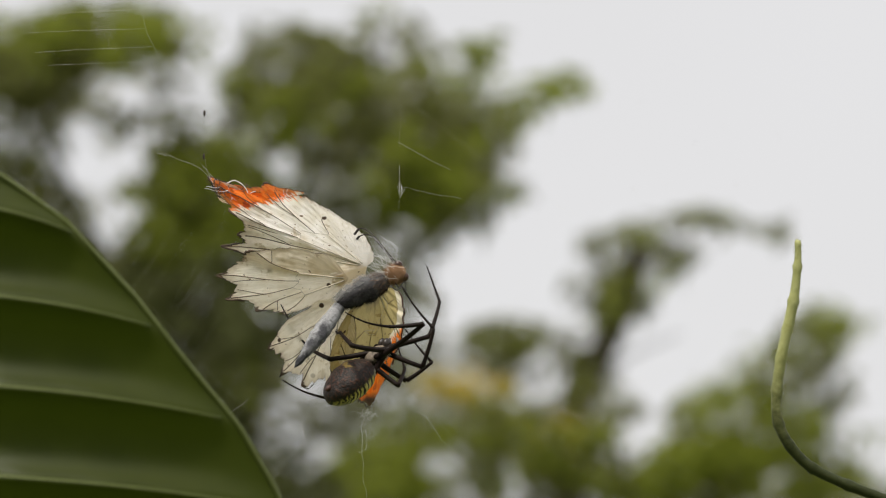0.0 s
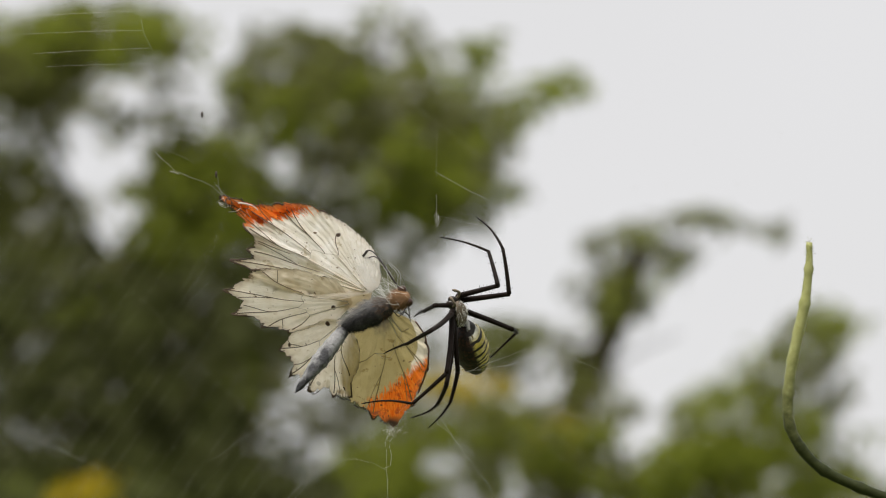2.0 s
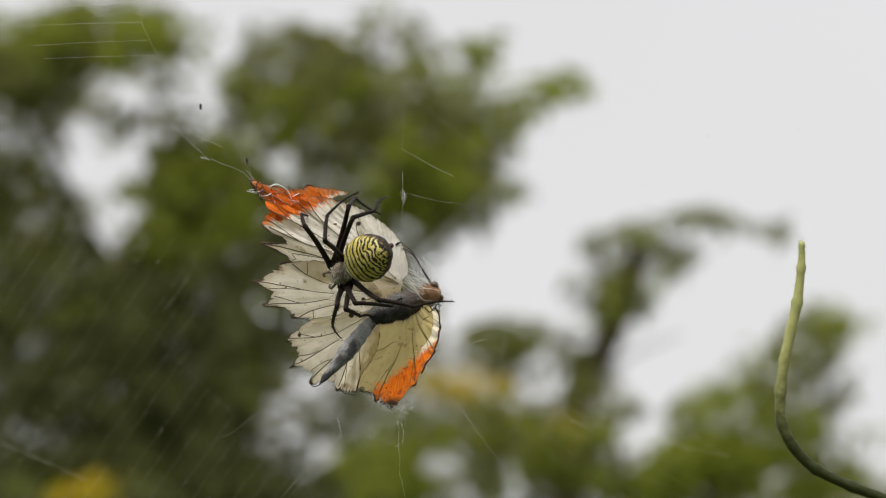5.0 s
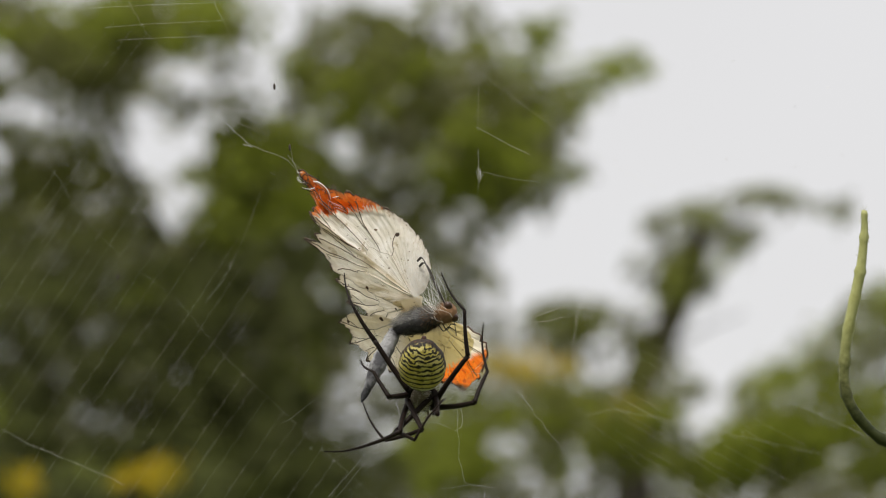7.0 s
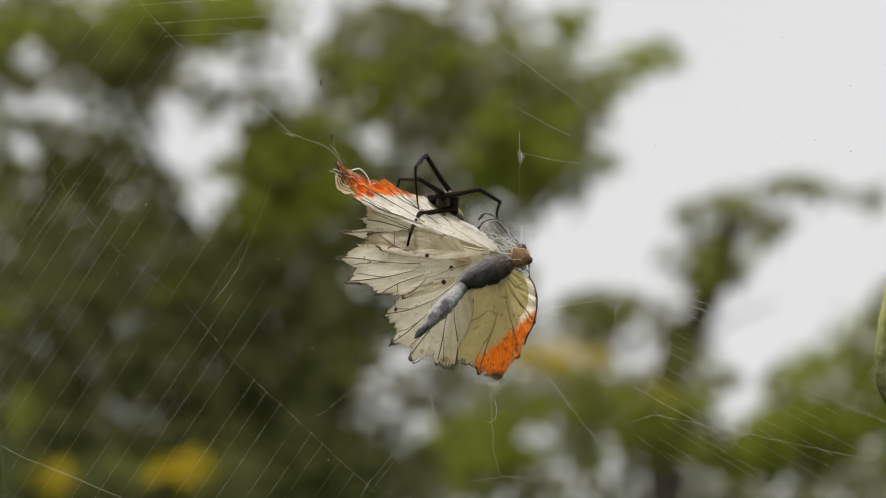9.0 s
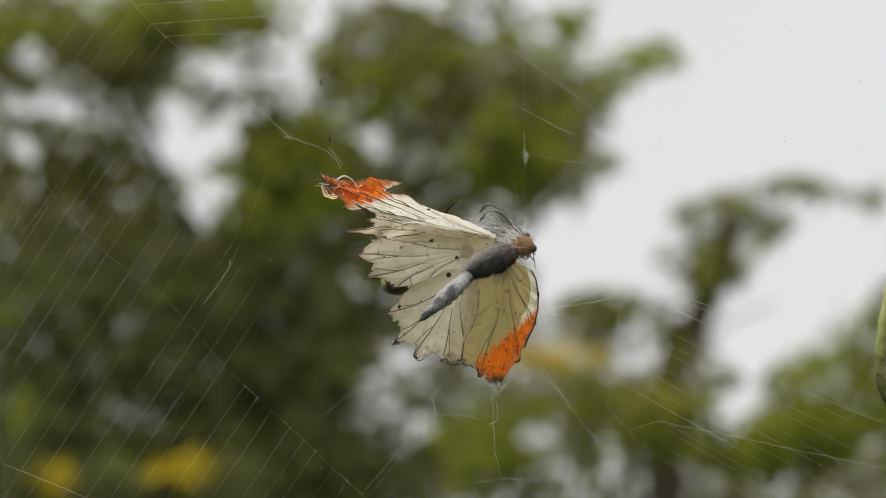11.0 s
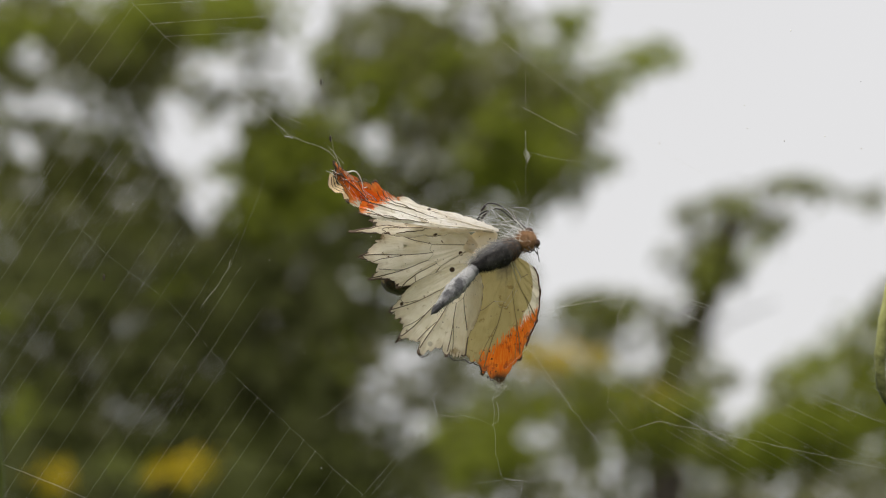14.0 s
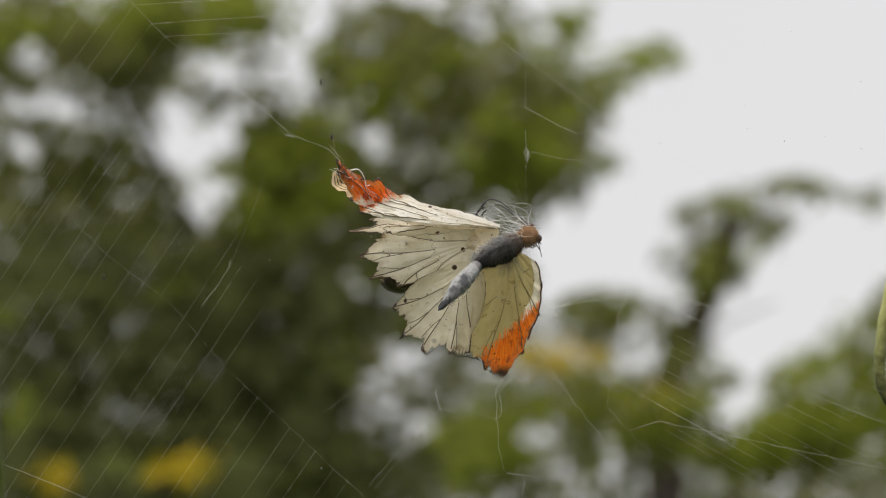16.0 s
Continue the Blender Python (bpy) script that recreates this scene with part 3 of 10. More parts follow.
def membrane(name, parent, base, knots, heights, mat, label, veins, seed, tatter=1.0, scorch=(), pleat=2.2, span=None, ridge=0.5, vein_mat=None, inner=lambda a: 0.0, outer=lambda a: 1.0):
    """A wing: its rim by knots round the base, its bend by a few heights (x, y, z), in steps; its veins by (angle, reach).
    span, inner, outer: the piece of the wing between two angles and two shares of its reach, where it is broken into stiff pieces."""
    rng = random.Random(seed)
    h = np.array(heights, float)
    basis = lambda x, y: np.stack([np.ones_like(x), x / 100, y / 100, x * x / 1e4, y * y / 1e4, x * y / 1e4], -1)
    A = basis(h[:, 0], h[:, 1])
    co = np.linalg.solve(A.T @ A + np.diag([0.001, 0.02, 0.02, 0.25, 0.25, 0.25]), A.T @ h[:, 2])
    kn = sorted(((math.atan2(y, x) % (2 * math.pi), math.hypot(x, y)) for x, y in knots))
    if kn[-1][0] - kn[0][0] > math.pi:
        kn = sorted(((a + 2 * math.pi if a < math.pi else a, r) for a, r in kn))
    ang, rad = [a for a, _ in kn], [r for _, r in kn]

    tents = [radians(va) for va, _ in veins]
    tents_mid = sum(tents) / len(tents)

    def place(a, s):
        r = np.interp(a, ang, rad) * s
        x, y = r * math.cos(a), r * math.sin(a)
        z = float((basis(np.array(x), np.array(y)) @ co))
        z += 8.0 * s * noise.noise((x * 0.014, y * 0.014, seed)) + 3.6 * noise.noise((x * 0.045, y * 0.045, seed + 7)) * s
        z += 2.0 * noise.noise((x * 0.13, y * 0.13, seed + 3)) * s
        for va in tents:          # the sheet is tented over its veins
            z += 5.0 * s * math.exp(-((a - tents_mid - (va - tents_mid) * (0.62 + 0.38 * max(0.0, (s - 0.4) / 0.6) ** 0.7)) / 0.035) ** 2)
        z += ridge * s * math.sin(a * 88 + 5 * noise.noise((x * 0.02, y * 0.02, seed + 11))) * (0.6 + noise.noise((a * 9, s * 3, seed)))
        z += 0.5 * pleat * s * math.sin(a * 27 + 6 * noise.noise((x * 0.012, y * 0.012, seed)))
        return Vector((x * U, y * U, z * U))

    na, nr = 220, 44
    first, last = (ang[0], ang[-1]) if span is None else (max(ang[0], radians(span[0])), min(ang[-1], radians(span[1])))
    shares = []
    verts, faces = [], []
    for i in range(na + 1):
        a = first + (last - first) * i / na
        rag = 1 + tatter * (0.03 * noise.noise((a * 22, seed, 0)) - 0.05 * max(0, noise.noise((a * 60, seed, 3))) + 0.02 * noise.noise((a * 150, seed, 5)))
        for va, reach in veins:   # the veins stand out of the torn rim as points
            rag += tatter * 0.05 * math.exp(-((a - radians(va)) / 0.022) ** 2) * (reach > 0.9)
        rag -= 0.02 * tatter
        for j in range(nr + 1):
            s = inner(a) + (outer(a) - inner(a)) * j / nr
            verts.append(place(a, s * (1 + (rag - 1) * s ** 4)))
            shares.append(((a - ang[0]) / (ang[-1] - ang[0]), s))
    for i in range(na):
        for j in range(nr):
            k = i * (nr + 1) + j
            faces.append((k, k + 1, k + nr + 2, k + nr + 1))
    me = mesh_from(name, verts, faces, mat)
    polar = me.uv_layers.new(name="polar")
    loops = np.empty(len(me.loops), dtype=np.int32)
    me.loops.foreach_get("vertex_index", loops)
    polar.data.foreach_set("uv", np.array(shares, dtype=np.float32)[loops].ravel())
    wing = part(name, me, parent, label, Matrix.Translation(Vector(base) * U))
    # veins: a few stems round a closed cell, then branches to the rim
    mean = sum(va for va, _ in veins) / len(veins)
    ends = []
    for va, reach in veins:
        a1 = radians(va)
        a0 = radians(mean + (va - mean) * 0.62)
        cell = rng.uniform(0.36, 0.5)
        ends.append((a0, cell))
        line, rr = [], []
        for q in [k / 22 for k in range(23)]:
            a, sh = a0 + (a1 - a0) * q ** 0.7 + 0.012 * math.sin(5 * q + va), cell + (reach - cell) * q
            if first <= a <= last and inner(a) <= sh <= outer(a):
                line.append(place(a, sh) + Vector((0, 0, 0.5 * U)))
                rr.append(U * (0.55 + 0.45 * q))
        if len(line) < 4:
            continue
        if reach > 0.9:           # a fork towards the rim
            sway, at = rng.choice((-1, 1)) * radians(rng.uniform(2.4, 4.2)), rng.uniform(0.35, 0.6)
            fork = []
            for q in [at + (1 - at) * k / 12 for k in range(13)]:
                a = a0 + (a1 - a0) * q ** 0.7 + 0.012 * math.sin(5 * q + va) + sway * ((q - at) / (1 - at)) ** 0.7
                sh = cell + (reach * 0.97 - cell) * q
                if first <= a <= last and inner(a) <= sh <= outer(a):
                    fork.append(place(a, sh) + Vector((0, 0, 0.5 * U)))
            if len(fork) > 3:
                part("vein", mesh_from("vein", *tube(fork, 0.6 * U, 4), vein_mat or M_VEIN), wing, "thin brown wing vein")
        v, f = tube(line, rr, 5)
        part("vein", mesh_from("vein", v, f, vein_mat or M_VEIN), wing, "thin brown wing vein")
    ends = [e for e in ends if first <= e[0] <= last and inner(e[0]) <= 0.3 and outer(e[0]) > e[1]]
    for (a, r), (c, d) in zip(ends, ends[1:]):
        line = [place(a + (c - a) * k / 6, r + (d - r) * k / 6) + Vector((0, 0, 0.5 * U)) for k in range(7)]
        part("vein", mesh_from("vein", *tube(line, 0.42 * U, 4), M_PALE_VEIN), wing, "fine cross vein")
    for a, r in ([ends[0], ends[-1]] if len(ends) > 1 else []):
        line = [place(a, r * k / 10) + Vector((0, 0, 0.5 * U)) for k in range(1, 11)]
        part("vein", mesh_from("vein", *tube(line, [U * (1.5 - 0.07 * k) for k in range(10)], 5), M_PALE_VEIN), wing, "pale wing stem")
    for a0, a1, s in scorch:      # brown curled rim
        n = 16
        line = [place(radians(a0 + (a1 - a0) * k / n), s * rng.uniform(0.985, 1.01)) for k in range(n + 1)]
        v, f = tube(line, [U * rng.uniform(0.4, 1.5) for _ in line], 5)
        part("torn_rim", mesh_from("torn_rim", v, f, M_SCORCH), wing, "scorched brown torn edge")
    # brown dried border along the torn outer edge, uneven in width
    edge = [(shares[i * (nr + 1) + nr], verts[i * (nr + 1) + nr]) for i in range(na + 1)]
    run = [(ang[0] + s0 * (ang[-1] - ang[0]), p) for (s0, s1), p in edge if s1 > 0.985 and 0.06 < s0 < 0.97]
    if len(run) > 8:
        thick = [0.16 + 1.5 * max(0.0, noise.noise((k * 0.11, seed, 2))) + sum(1.7 * math.exp(-((w - va) / 0.025) ** 2) for va in tents) for k, (w, _) in enumerate(run)]
        v, f = tube([p for _, p in run], [U * w for w in thick], 5)
        part("border", mesh_from("border", v, f, M_RIM), wing, "dried brown wing border")
    return wing, place


FORE_RIM = [(14, 12), (16, 40), (4, 72), (-10, 88), (-30, 103), (-70, 128), (-130, 148), (-200, 151), (-245, 163), (-257, 167), (-262, 150), (-235, 118),
            (-220, 93), (-218, 50), (-255, 43), (-215, 28), (-190, 5), (-120, -10), (-50, -12)]
HIND_RIM = [(-26, 40), (-60, 48), (-130, 60), (-195, 46), (-227, 13), (-206, -8), (-215, -28), (-182, -33), (-165, -48), (-140, -53), (-115, -60),
            (-60, -42), (-25, -30)]
LOW_HIND_RIM = [(-40, 0), (-60, -12), (-100, -25), (-135, -67), (-115, -95), (-117, -115), (-85, -128), (-80, -150), (-57, -138), (-40, -145), (-25, -155),
                (-4, -155), (-2, -123), (15, -25)]
LOW_FORE_RIM = [(50, -20), (66, -55), (67, -85), (50, -135), (15, -195), (-5, -223), (-20, -208), (-50, -185), (-75, -173), (-90, -135),
                (-70, -60), (-40, -25)]


def fur_strands(count, rng, surface, length, radius, lie=(-0.5, -0.3, 0)):
    pieces = []
    for _ in range(count):
        p, n = surface(rng)
        d = (n * 0.7 + Vector((rng.gauss(lie[0], 0.35), rng.gauss(lie[1], 0.35), rng.gauss(lie[2], 0.35)))).normalized()
        q = p + d * length * rng.uniform(0.4, 1.2)
        mid = (p + q) / 2 + Vector((rng.gauss(0, 1), rng.gauss(0, 1), rng.gauss(0, 1))) * length * 0.12
        pieces.append(tube([p, mid, q], [radius, radius * 0.8, radius * 0.3], 3))
    return joined(pieces)


def butterfly():
    b = thing("butterfly", Matrix(), "dead cream butterfly with torn orange-tipped wings, hung in silk", "butterfly")
    rng = random.Random(4)
    low_fore, on_low = membrane("forewing", b, (25, -5, 46), LOW_FORE_RIM,
                           [(0, 0, 0), (67, -63, -76), (-17, -216, -116), (-75, -175, -92), (20, -90, -50), (-30, -60, -35)],
                           M_LOWER_WING, "cream forewing painted olive as if dimmed by a second wing, with an orange tip",
                           [(300, 0.95), (281, 0.97), (259, 0.97), (240, 0.7), (318, 0.6)], 31, 0.8,
                           [(262, 271, 1.0), (248, 260, 1.0)], 4.0, vein_mat=M_FAINT_VEIN)
    low_hind, _ = membrane("hindwing", b, (-40, -25, 50), LOW_HIND_RIM,
                           [(0, 0, 0), (-135, -67, -88), (-80, -150, -88), (-4, -150, -78), (-60, -70, -44)],
                           M_HIND_WING, "ragged cream hindwing with scalloped edge",
                           [(207, 0.98), (224, 0.98), (239, 0.98), (256, 0.97), (268, 0.7)], 37, 1.4,
                           [(238, 246, 1.0), (222, 227, 1.0), (258, 268, 1.0), (204, 209, 1.0)])
    hind, _ = membrane("hindwing", b, (-25, 5, 48), HIND_RIM,
                       [(0, 0, 0), (-139, 21, -46), (-221, 11, -79), (-120, -55, -60), (-200, -30, -75), (-80, 10, -18)],
                       M_HIND_WING, "ragged cream hindwing with dark spot",
                       [(163, 0.95), (176.6, 0.99), (188, 0.98), (197, 0.97), (206, 0.9)], 41, 1.4,
                       [(174, 179, 1.0), (185, 190, 1.0), (195, 202, 1.0)])
    fore_bend = [(0, 0, 0), (-255, 165, -77), (-106, 135, -90), (-240, 45, -84), (-120, 60, -30), (-60, 10, -8), (-30, 90, -55)]
    fore_veins = [(124, 0.7), (137, 0.93), (148, 0.96), (156, 0.97), (164, 0.97), (170.5, 0.99), (177, 0.9)]
    crack = lambda a: float(np.interp(math.degrees(a), [112, 128, 140, 150, 153.5, 157], [1.2, 0.97, 0.83, 0.73, 0.89, 1.02]))
    fore, on_fore = membrane("forewing", b, (5, 24, 52), FORE_RIM, fore_bend, M_WHITE_WING, "white forewing torn along its outer edge",
                             fore_veins, 47, 1.0, [(165, 169.5, 1.0), (169.5, 173, 1.0)], 3.0, (155.5, 220), 0.9)
    front, _ = membrane("forewing_front", b, (5, 24, 52), FORE_RIM, fore_bend, M_FRONT_WING, "creased chalky white front panel of the forewing",
                        fore_veins, 47, 1.0, [], 3.0, (0, 157.5), 2.2, outer=lambda a: min(1.0, crack(a) + 0.10))
    tip, _ = membrane("wing_tip", b, (5, 24, 52), FORE_RIM, fore_bend, M_WHITE_WING, "crumpled orange wing tip bound with silk",
                      fore_veins, 47, 1.0, [(145, 152, 1.0)], 3.0, (126, 156), 1.3, inner=lambda a: min(0.97, crack(a) - 0.03))
    # the wing tip's rear edge is rolled under
    rows_, cols = 24, 14
    flap = []
    for i in range(rows_ + 1):
        q = i / rows_
        top = Vector((-256 + 96 * q, 164 - 40 * q, -80 + 22 * q))
        for j in range(cols + 1):
            w = j / cols
            wide = 32 * min(1.0, 0.35 + 4 * q) * (1 - 0.35 * q) * (1 + 0.12 * noise.noise((q * 9, w * 2, 5)))
            flap.append((top + Vector((2 - 3 * math.sin(14 * q), -wide * math.sin(1.45 * w) + 2 * math.sin(9 * q + 5 * w), -4 - wide * (1 - math.cos(1.45 * w)) - 6 * w))) * U)
    faces = [(i * (cols + 1) + j, i * (cols + 1) + j + 1, (i + 1) * (cols + 1) + j + 1, (i + 1) * (cols + 1) + j) for i in range(rows_) for j in range(cols)]
    roll = part("curled_flap", mesh_from("curled_flap", flap, faces, M_ROLL), tip, "rolled-under streaked orange edge of the wing tip")
    for k in range(6):            # dark streaks along the roll
        j = 3 + 2 * k if k < 5 else cols
        line = [flap[i * (cols + 1) + j] + Vector((0, 0, 0.4 * U)) for i in range(1, rows_)]
        part("streak", mesh_from("streak", *tube(line, [U * (0.35 + 0.5 * abs(math.sin(q * 0.7 + k))) for q in range(len(line))], 4), M_RIM), roll, "brown streak")
    spot = egg(4 * U, 4 * U, 1.2 * U, None, 12, 8)
    part("wing_spot", mesh_from("wing_spot", *spot, M_SCORCH), hind, "dark brown round spot", Matrix.Translation(Vector((-139, 21, -44)) * U))
    # dusty root of the forewings, down to the thorax
    root = egg(31 * U, 25 * U, 6 * U, lambda s: math.sqrt(max(0, 1 - s * s)) * (1 + 0.15 * math.sin(5 * s)), 26, 18)
    part("wing_root", mesh_from("wing_root", [p + Vector((0, 0, 2.5 * U * noise.noise(p / U * 0.09))) for p in root[0]], root[1], M_HIND_WING), b,
         "creased cream root of the wings", pose(-20 * U, 10 * U, 39 * U, 8, -6, 24))
    # body
    axis = (Vector((71, 18, 51)) - Vector((-47, -39, 56))) * U
    mid = Vector((2, -16, 52)) * U
    turn = axis.to_track_quat("Y", "Z").to_matrix().to_4x4()
    shape = lambda s: math.sqrt(max(0, 1 - s * s)) * (1 + 0.10 * math.sin(3 * s + 0.5) + 0.07 * math.sin(11 * s))
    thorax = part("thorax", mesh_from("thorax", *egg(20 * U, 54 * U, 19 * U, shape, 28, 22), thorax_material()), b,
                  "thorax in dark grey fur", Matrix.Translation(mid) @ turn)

    def on_thorax(r):
        s, w = r.uniform(-0.95, 0.9), r.uniform(0, 6.2832)
        k = shape(s)
        n = Vector((math.cos(w), 0.1, math.sin(w)))
        return Vector((19.5 * U * k * math.cos(w), 53 * U * s, 18.5 * U * k * math.sin(w))), n
    def on_flank(r):              # the side that faces the upper wing
        p, n = on_thorax(r)
        while n.x > -0.55:
            p, n = on_thorax(r)
        return p, n

    def on_underside(r):
        p, n = on_thorax(r)
        while n.x < -0.25:
            p, n = on_thorax(r)
        return p, n
    M_FUR_DARK = plain("dark_fur", (0.026, 0.025, 0.027), 0.95, 0.6, 300)
    M_FUR_PALE = plain("pale_fur", (0.24, 0.23, 0.21), 0.95, 0.4, 300)
    M_FUR_GREY = plain("grey_flank_fur", (0.32, 0.31, 0.30), 0.95, 0.6, 300)
    part("fur", mesh_from("fur", *fur_strands(2600, rng, on_underside, 7 * U, 0.24 * U, (0, -1.1, 0)), M_FUR_DARK), thorax, "dark grey fur")
    part("fur", mesh_from("fur", *fur_strands(900, rng, on_flank, 13 * U, 0.2 * U, (-0.3, -1.3, 0)), M_FUR_GREY), thorax, "long pale grey fur")

    def on_collar(r):
        p, n = on_thorax(r)
        while p.y < 20 * U:
            p, n = on_thorax(r)
        return p, n
    M_RUST = plain("rusty_collar_fur", (0.17, 0.095, 0.05), 0.95, 0.6, 500)
    part("fur", mesh_from("fur", *fur_strands(700, rng, on_collar, 9 * U, 0.24 * U, (0, -1.0, 0)), M_RUST), thorax, "rusty brown fur behind the head")
    head_at = Vector((58, 12, 52)) * U
    brown = plain("rusty_fur", (0.26, 0.145, 0.075), 0.95, 0.6, 700, 0.8)
    head = part("head", mesh_from("head", *egg(18 * U, 19 * U, 18 * U, None, 22, 16), brown), b, "rusty brown furred head", Matrix.Translation(head_at) @ turn)

    def on_head(r):
        n = Vector((r.gauss(0, 1), r.gauss(0, 1), r.gauss(0, 1))).normalized()
        return n * 17 * U, n
    part("fur", mesh_from("fur", *fur_strands(1000, rng, on_head, 9 * U, 0.26 * U, (0, -1.0, 0)), brown), head, "rusty fur")
    for s in (-1, 1):
        part("eye", mesh_from("eye", *egg(8 * U, 8.5 * U, 7 * U), M_EYE), head, "dark brown eye", Matrix.Translation(Vector((s * 12, 11, 3)) * U))
    for bend in (0, 1):
        line = smooth_line([Vector(p) * U for p in [(66, 22, 60), (44, 52, 52), (20, 84, 36), (2, 95 - 9 * bend, 20), (-10, 84 - 10 * bend, 14)]], 24)
        v, f = tube([p - Vector((0, 4 * U * bend, 6 * U * bend)) for p in line], [U * (1.1 if k < 19 else 2.2) for k in range(24)], 6)
        part("antenna", mesh_from("antenna", v, f, M_CHITIN), b, "thin dark antenna")
    curl = [Vector((72 + 1.2 * k ** 0.5, 2 - 2.4 * k, 56)) * U for k in range(14)]
    part("proboscis", mesh_from("proboscis", *tube(curl, 0.8 * U, 5), M_CHITIN), b, "fine dark proboscis")
    # abdomen, its root at the origin, along y
    n, L = 26, 152
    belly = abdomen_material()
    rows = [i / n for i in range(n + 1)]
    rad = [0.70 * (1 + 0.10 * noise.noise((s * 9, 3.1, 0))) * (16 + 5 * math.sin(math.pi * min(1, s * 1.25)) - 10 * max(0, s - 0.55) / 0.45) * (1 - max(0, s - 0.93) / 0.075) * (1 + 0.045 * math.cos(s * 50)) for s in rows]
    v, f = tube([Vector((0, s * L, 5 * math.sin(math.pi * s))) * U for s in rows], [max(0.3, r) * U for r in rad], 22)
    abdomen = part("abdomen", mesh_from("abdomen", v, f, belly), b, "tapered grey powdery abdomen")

    def on_abdomen(r):
        s, w = r.uniform(0, 0.9), r.uniform(0, 6.2832)
        k = 13 * (1 - 0.4 * s)
        return Vector((k * math.cos(w), s * L, k * math.sin(w))) * U, Vector((math.cos(w), 0.8, math.sin(w)))
    part("fur", mesh_from("fur", *fur_strands(220, rng, on_abdomen, 6 * U, 0.35 * U), M_FUR_PALE), abdomen, "short pale hairs")
    # bent legs tucked under the head
    for k in range(2):
        y0 = 10 - 12 * k
        line = smooth_line([Vector(p) * U for p in [(56 - 8 * k, -4 - 4 * k, 66), (64 - 6 * k, -14 - 3 * k, 68), (70 - 4 * k, -8 + y0 * 0.5, 64), (78 - 3 * k, -16 + y0, 58)]], 12)
        part("leg", mesh_from("leg", *tube(line, 1.0 * U, 5), M_CHITIN), b, "thin dark folded leg")
    # silk wound about head and wing root
    for k in range(30):
        a = Vector((rng.uniform(-40, 40), rng.uniform(20, 80), rng.uniform(5, 55)))
        c = Vector((rng.uniform(40, 78), rng.uniform(0, 34), rng.uniform(50, 74)))
        m = (a + c) / 2 + Vector((rng.gauss(-2, 9), rng.gauss(2, 12), rng.gauss(10, 6)))
        v, f = tube([p * U for p in smooth_line([a, m, c], 9)], 0.22 * U, 4)
        part("silk_strand", mesh_from("silk_strand", v, f, M_SILK), b, "white silk strand")
    for k in range(9):           # over the wing tip and along its front edge
        a0, s0 = radians(rng.uniform(130, 150)), rng.uniform(0.8, 0.98)
        a1, s1 = min(radians(157), a0 + radians(rng.uniform(2, 14))), max(0.72, s0 * rng.uniform(0.8, 1.0))
        line = [on_fore(a0 + (a1 - a0) * q, s0 + (s1 - s0) * q + 0.007 * math.sin(6 * q + k)) + Vector((0, 0, 2.5 * U)) for q in [j / 10 for j in range(11)]]
        part("silk_strand", mesh_from("silk_strand", *tube(line, 0.15 * U, 4), M_SILK), tip, "white silk strand")
    loop = smooth_line([Vector(p) * U for p in [(-236, 156, -76), (-222, 160, -70), (-206, 150, -70), (-198, 132, -70), (-200, 118, -74)]], 16)
    part("silk_strand", mesh_from("silk_strand", *tube(loop, [U * (1.2 - 0.05 * k) for k in range(16)], 6), M_SILK), tip, "twisted white silk cord")
    for mat, count, lab in ((M_SCORCH, 26, "frayed dark tip scales"), (M_SILK, 9, "frayed pale tip fibres"), (M_VEIN, 18, "frayed brown tip fibres")):
        pieces = []
        for _ in range(count):
            a = radians(rng.uniform(142, 151))
            p = on_fore(a, rng.uniform(0.88, 1.0))
            q = p + Vector((rng.uniform(-22, 4), rng.uniform(-12, 14), rng.uniform(-8, 12))) * U
            m = (p + q) / 2 + Vector((rng.gauss(0, 3), rng.gauss(0, 3), rng.gauss(0, 3))) * U
            pieces.append(tube(smooth_line([p, m, q], 6), [U * w for w in (0.8, 0.7, 0.6, 0.45, 0.35, 0.2)], 4))
        part("frayed_tip", mesh_from("frayed_tip", *joined(pieces), mat), tip, lab)
    line = [on_low(radians(286 + 51 * k / 20), 1.0) + Vector((0, 0, 1.2 * U)) for k in range(21)]
    part("costa", mesh_from("costa", *tube(line, [U * (1.6 - 0.02 * k) for k in range(21)], 6), M_COSTA), low_fore, "dark brown wing edge")
    return b, abdomen, fore, front, tip, low_fore, hind, low_hind


BUTTERFLY, ABDOMEN, FOREWING, FRONT_PANEL, WING_TIP, LOW_FOREWING, HINDWING, LOW_HINDWING = butterfly()

# ---------------------------------------------------------------- the spider
M_LEG = plain("leg_chitin", (0.013, 0.008, 0.006), 0.55, 0.75, 260, 0.4)
M_LEG.node_tree.nodes["Principled BSDF"].inputs["Specular IOR Level"].default_value = 0.12
M_CARAPACE = plain("silvery_carapace", (0.17, 0.135, 0.10), 0.7, 0.85, 900, 0.6)


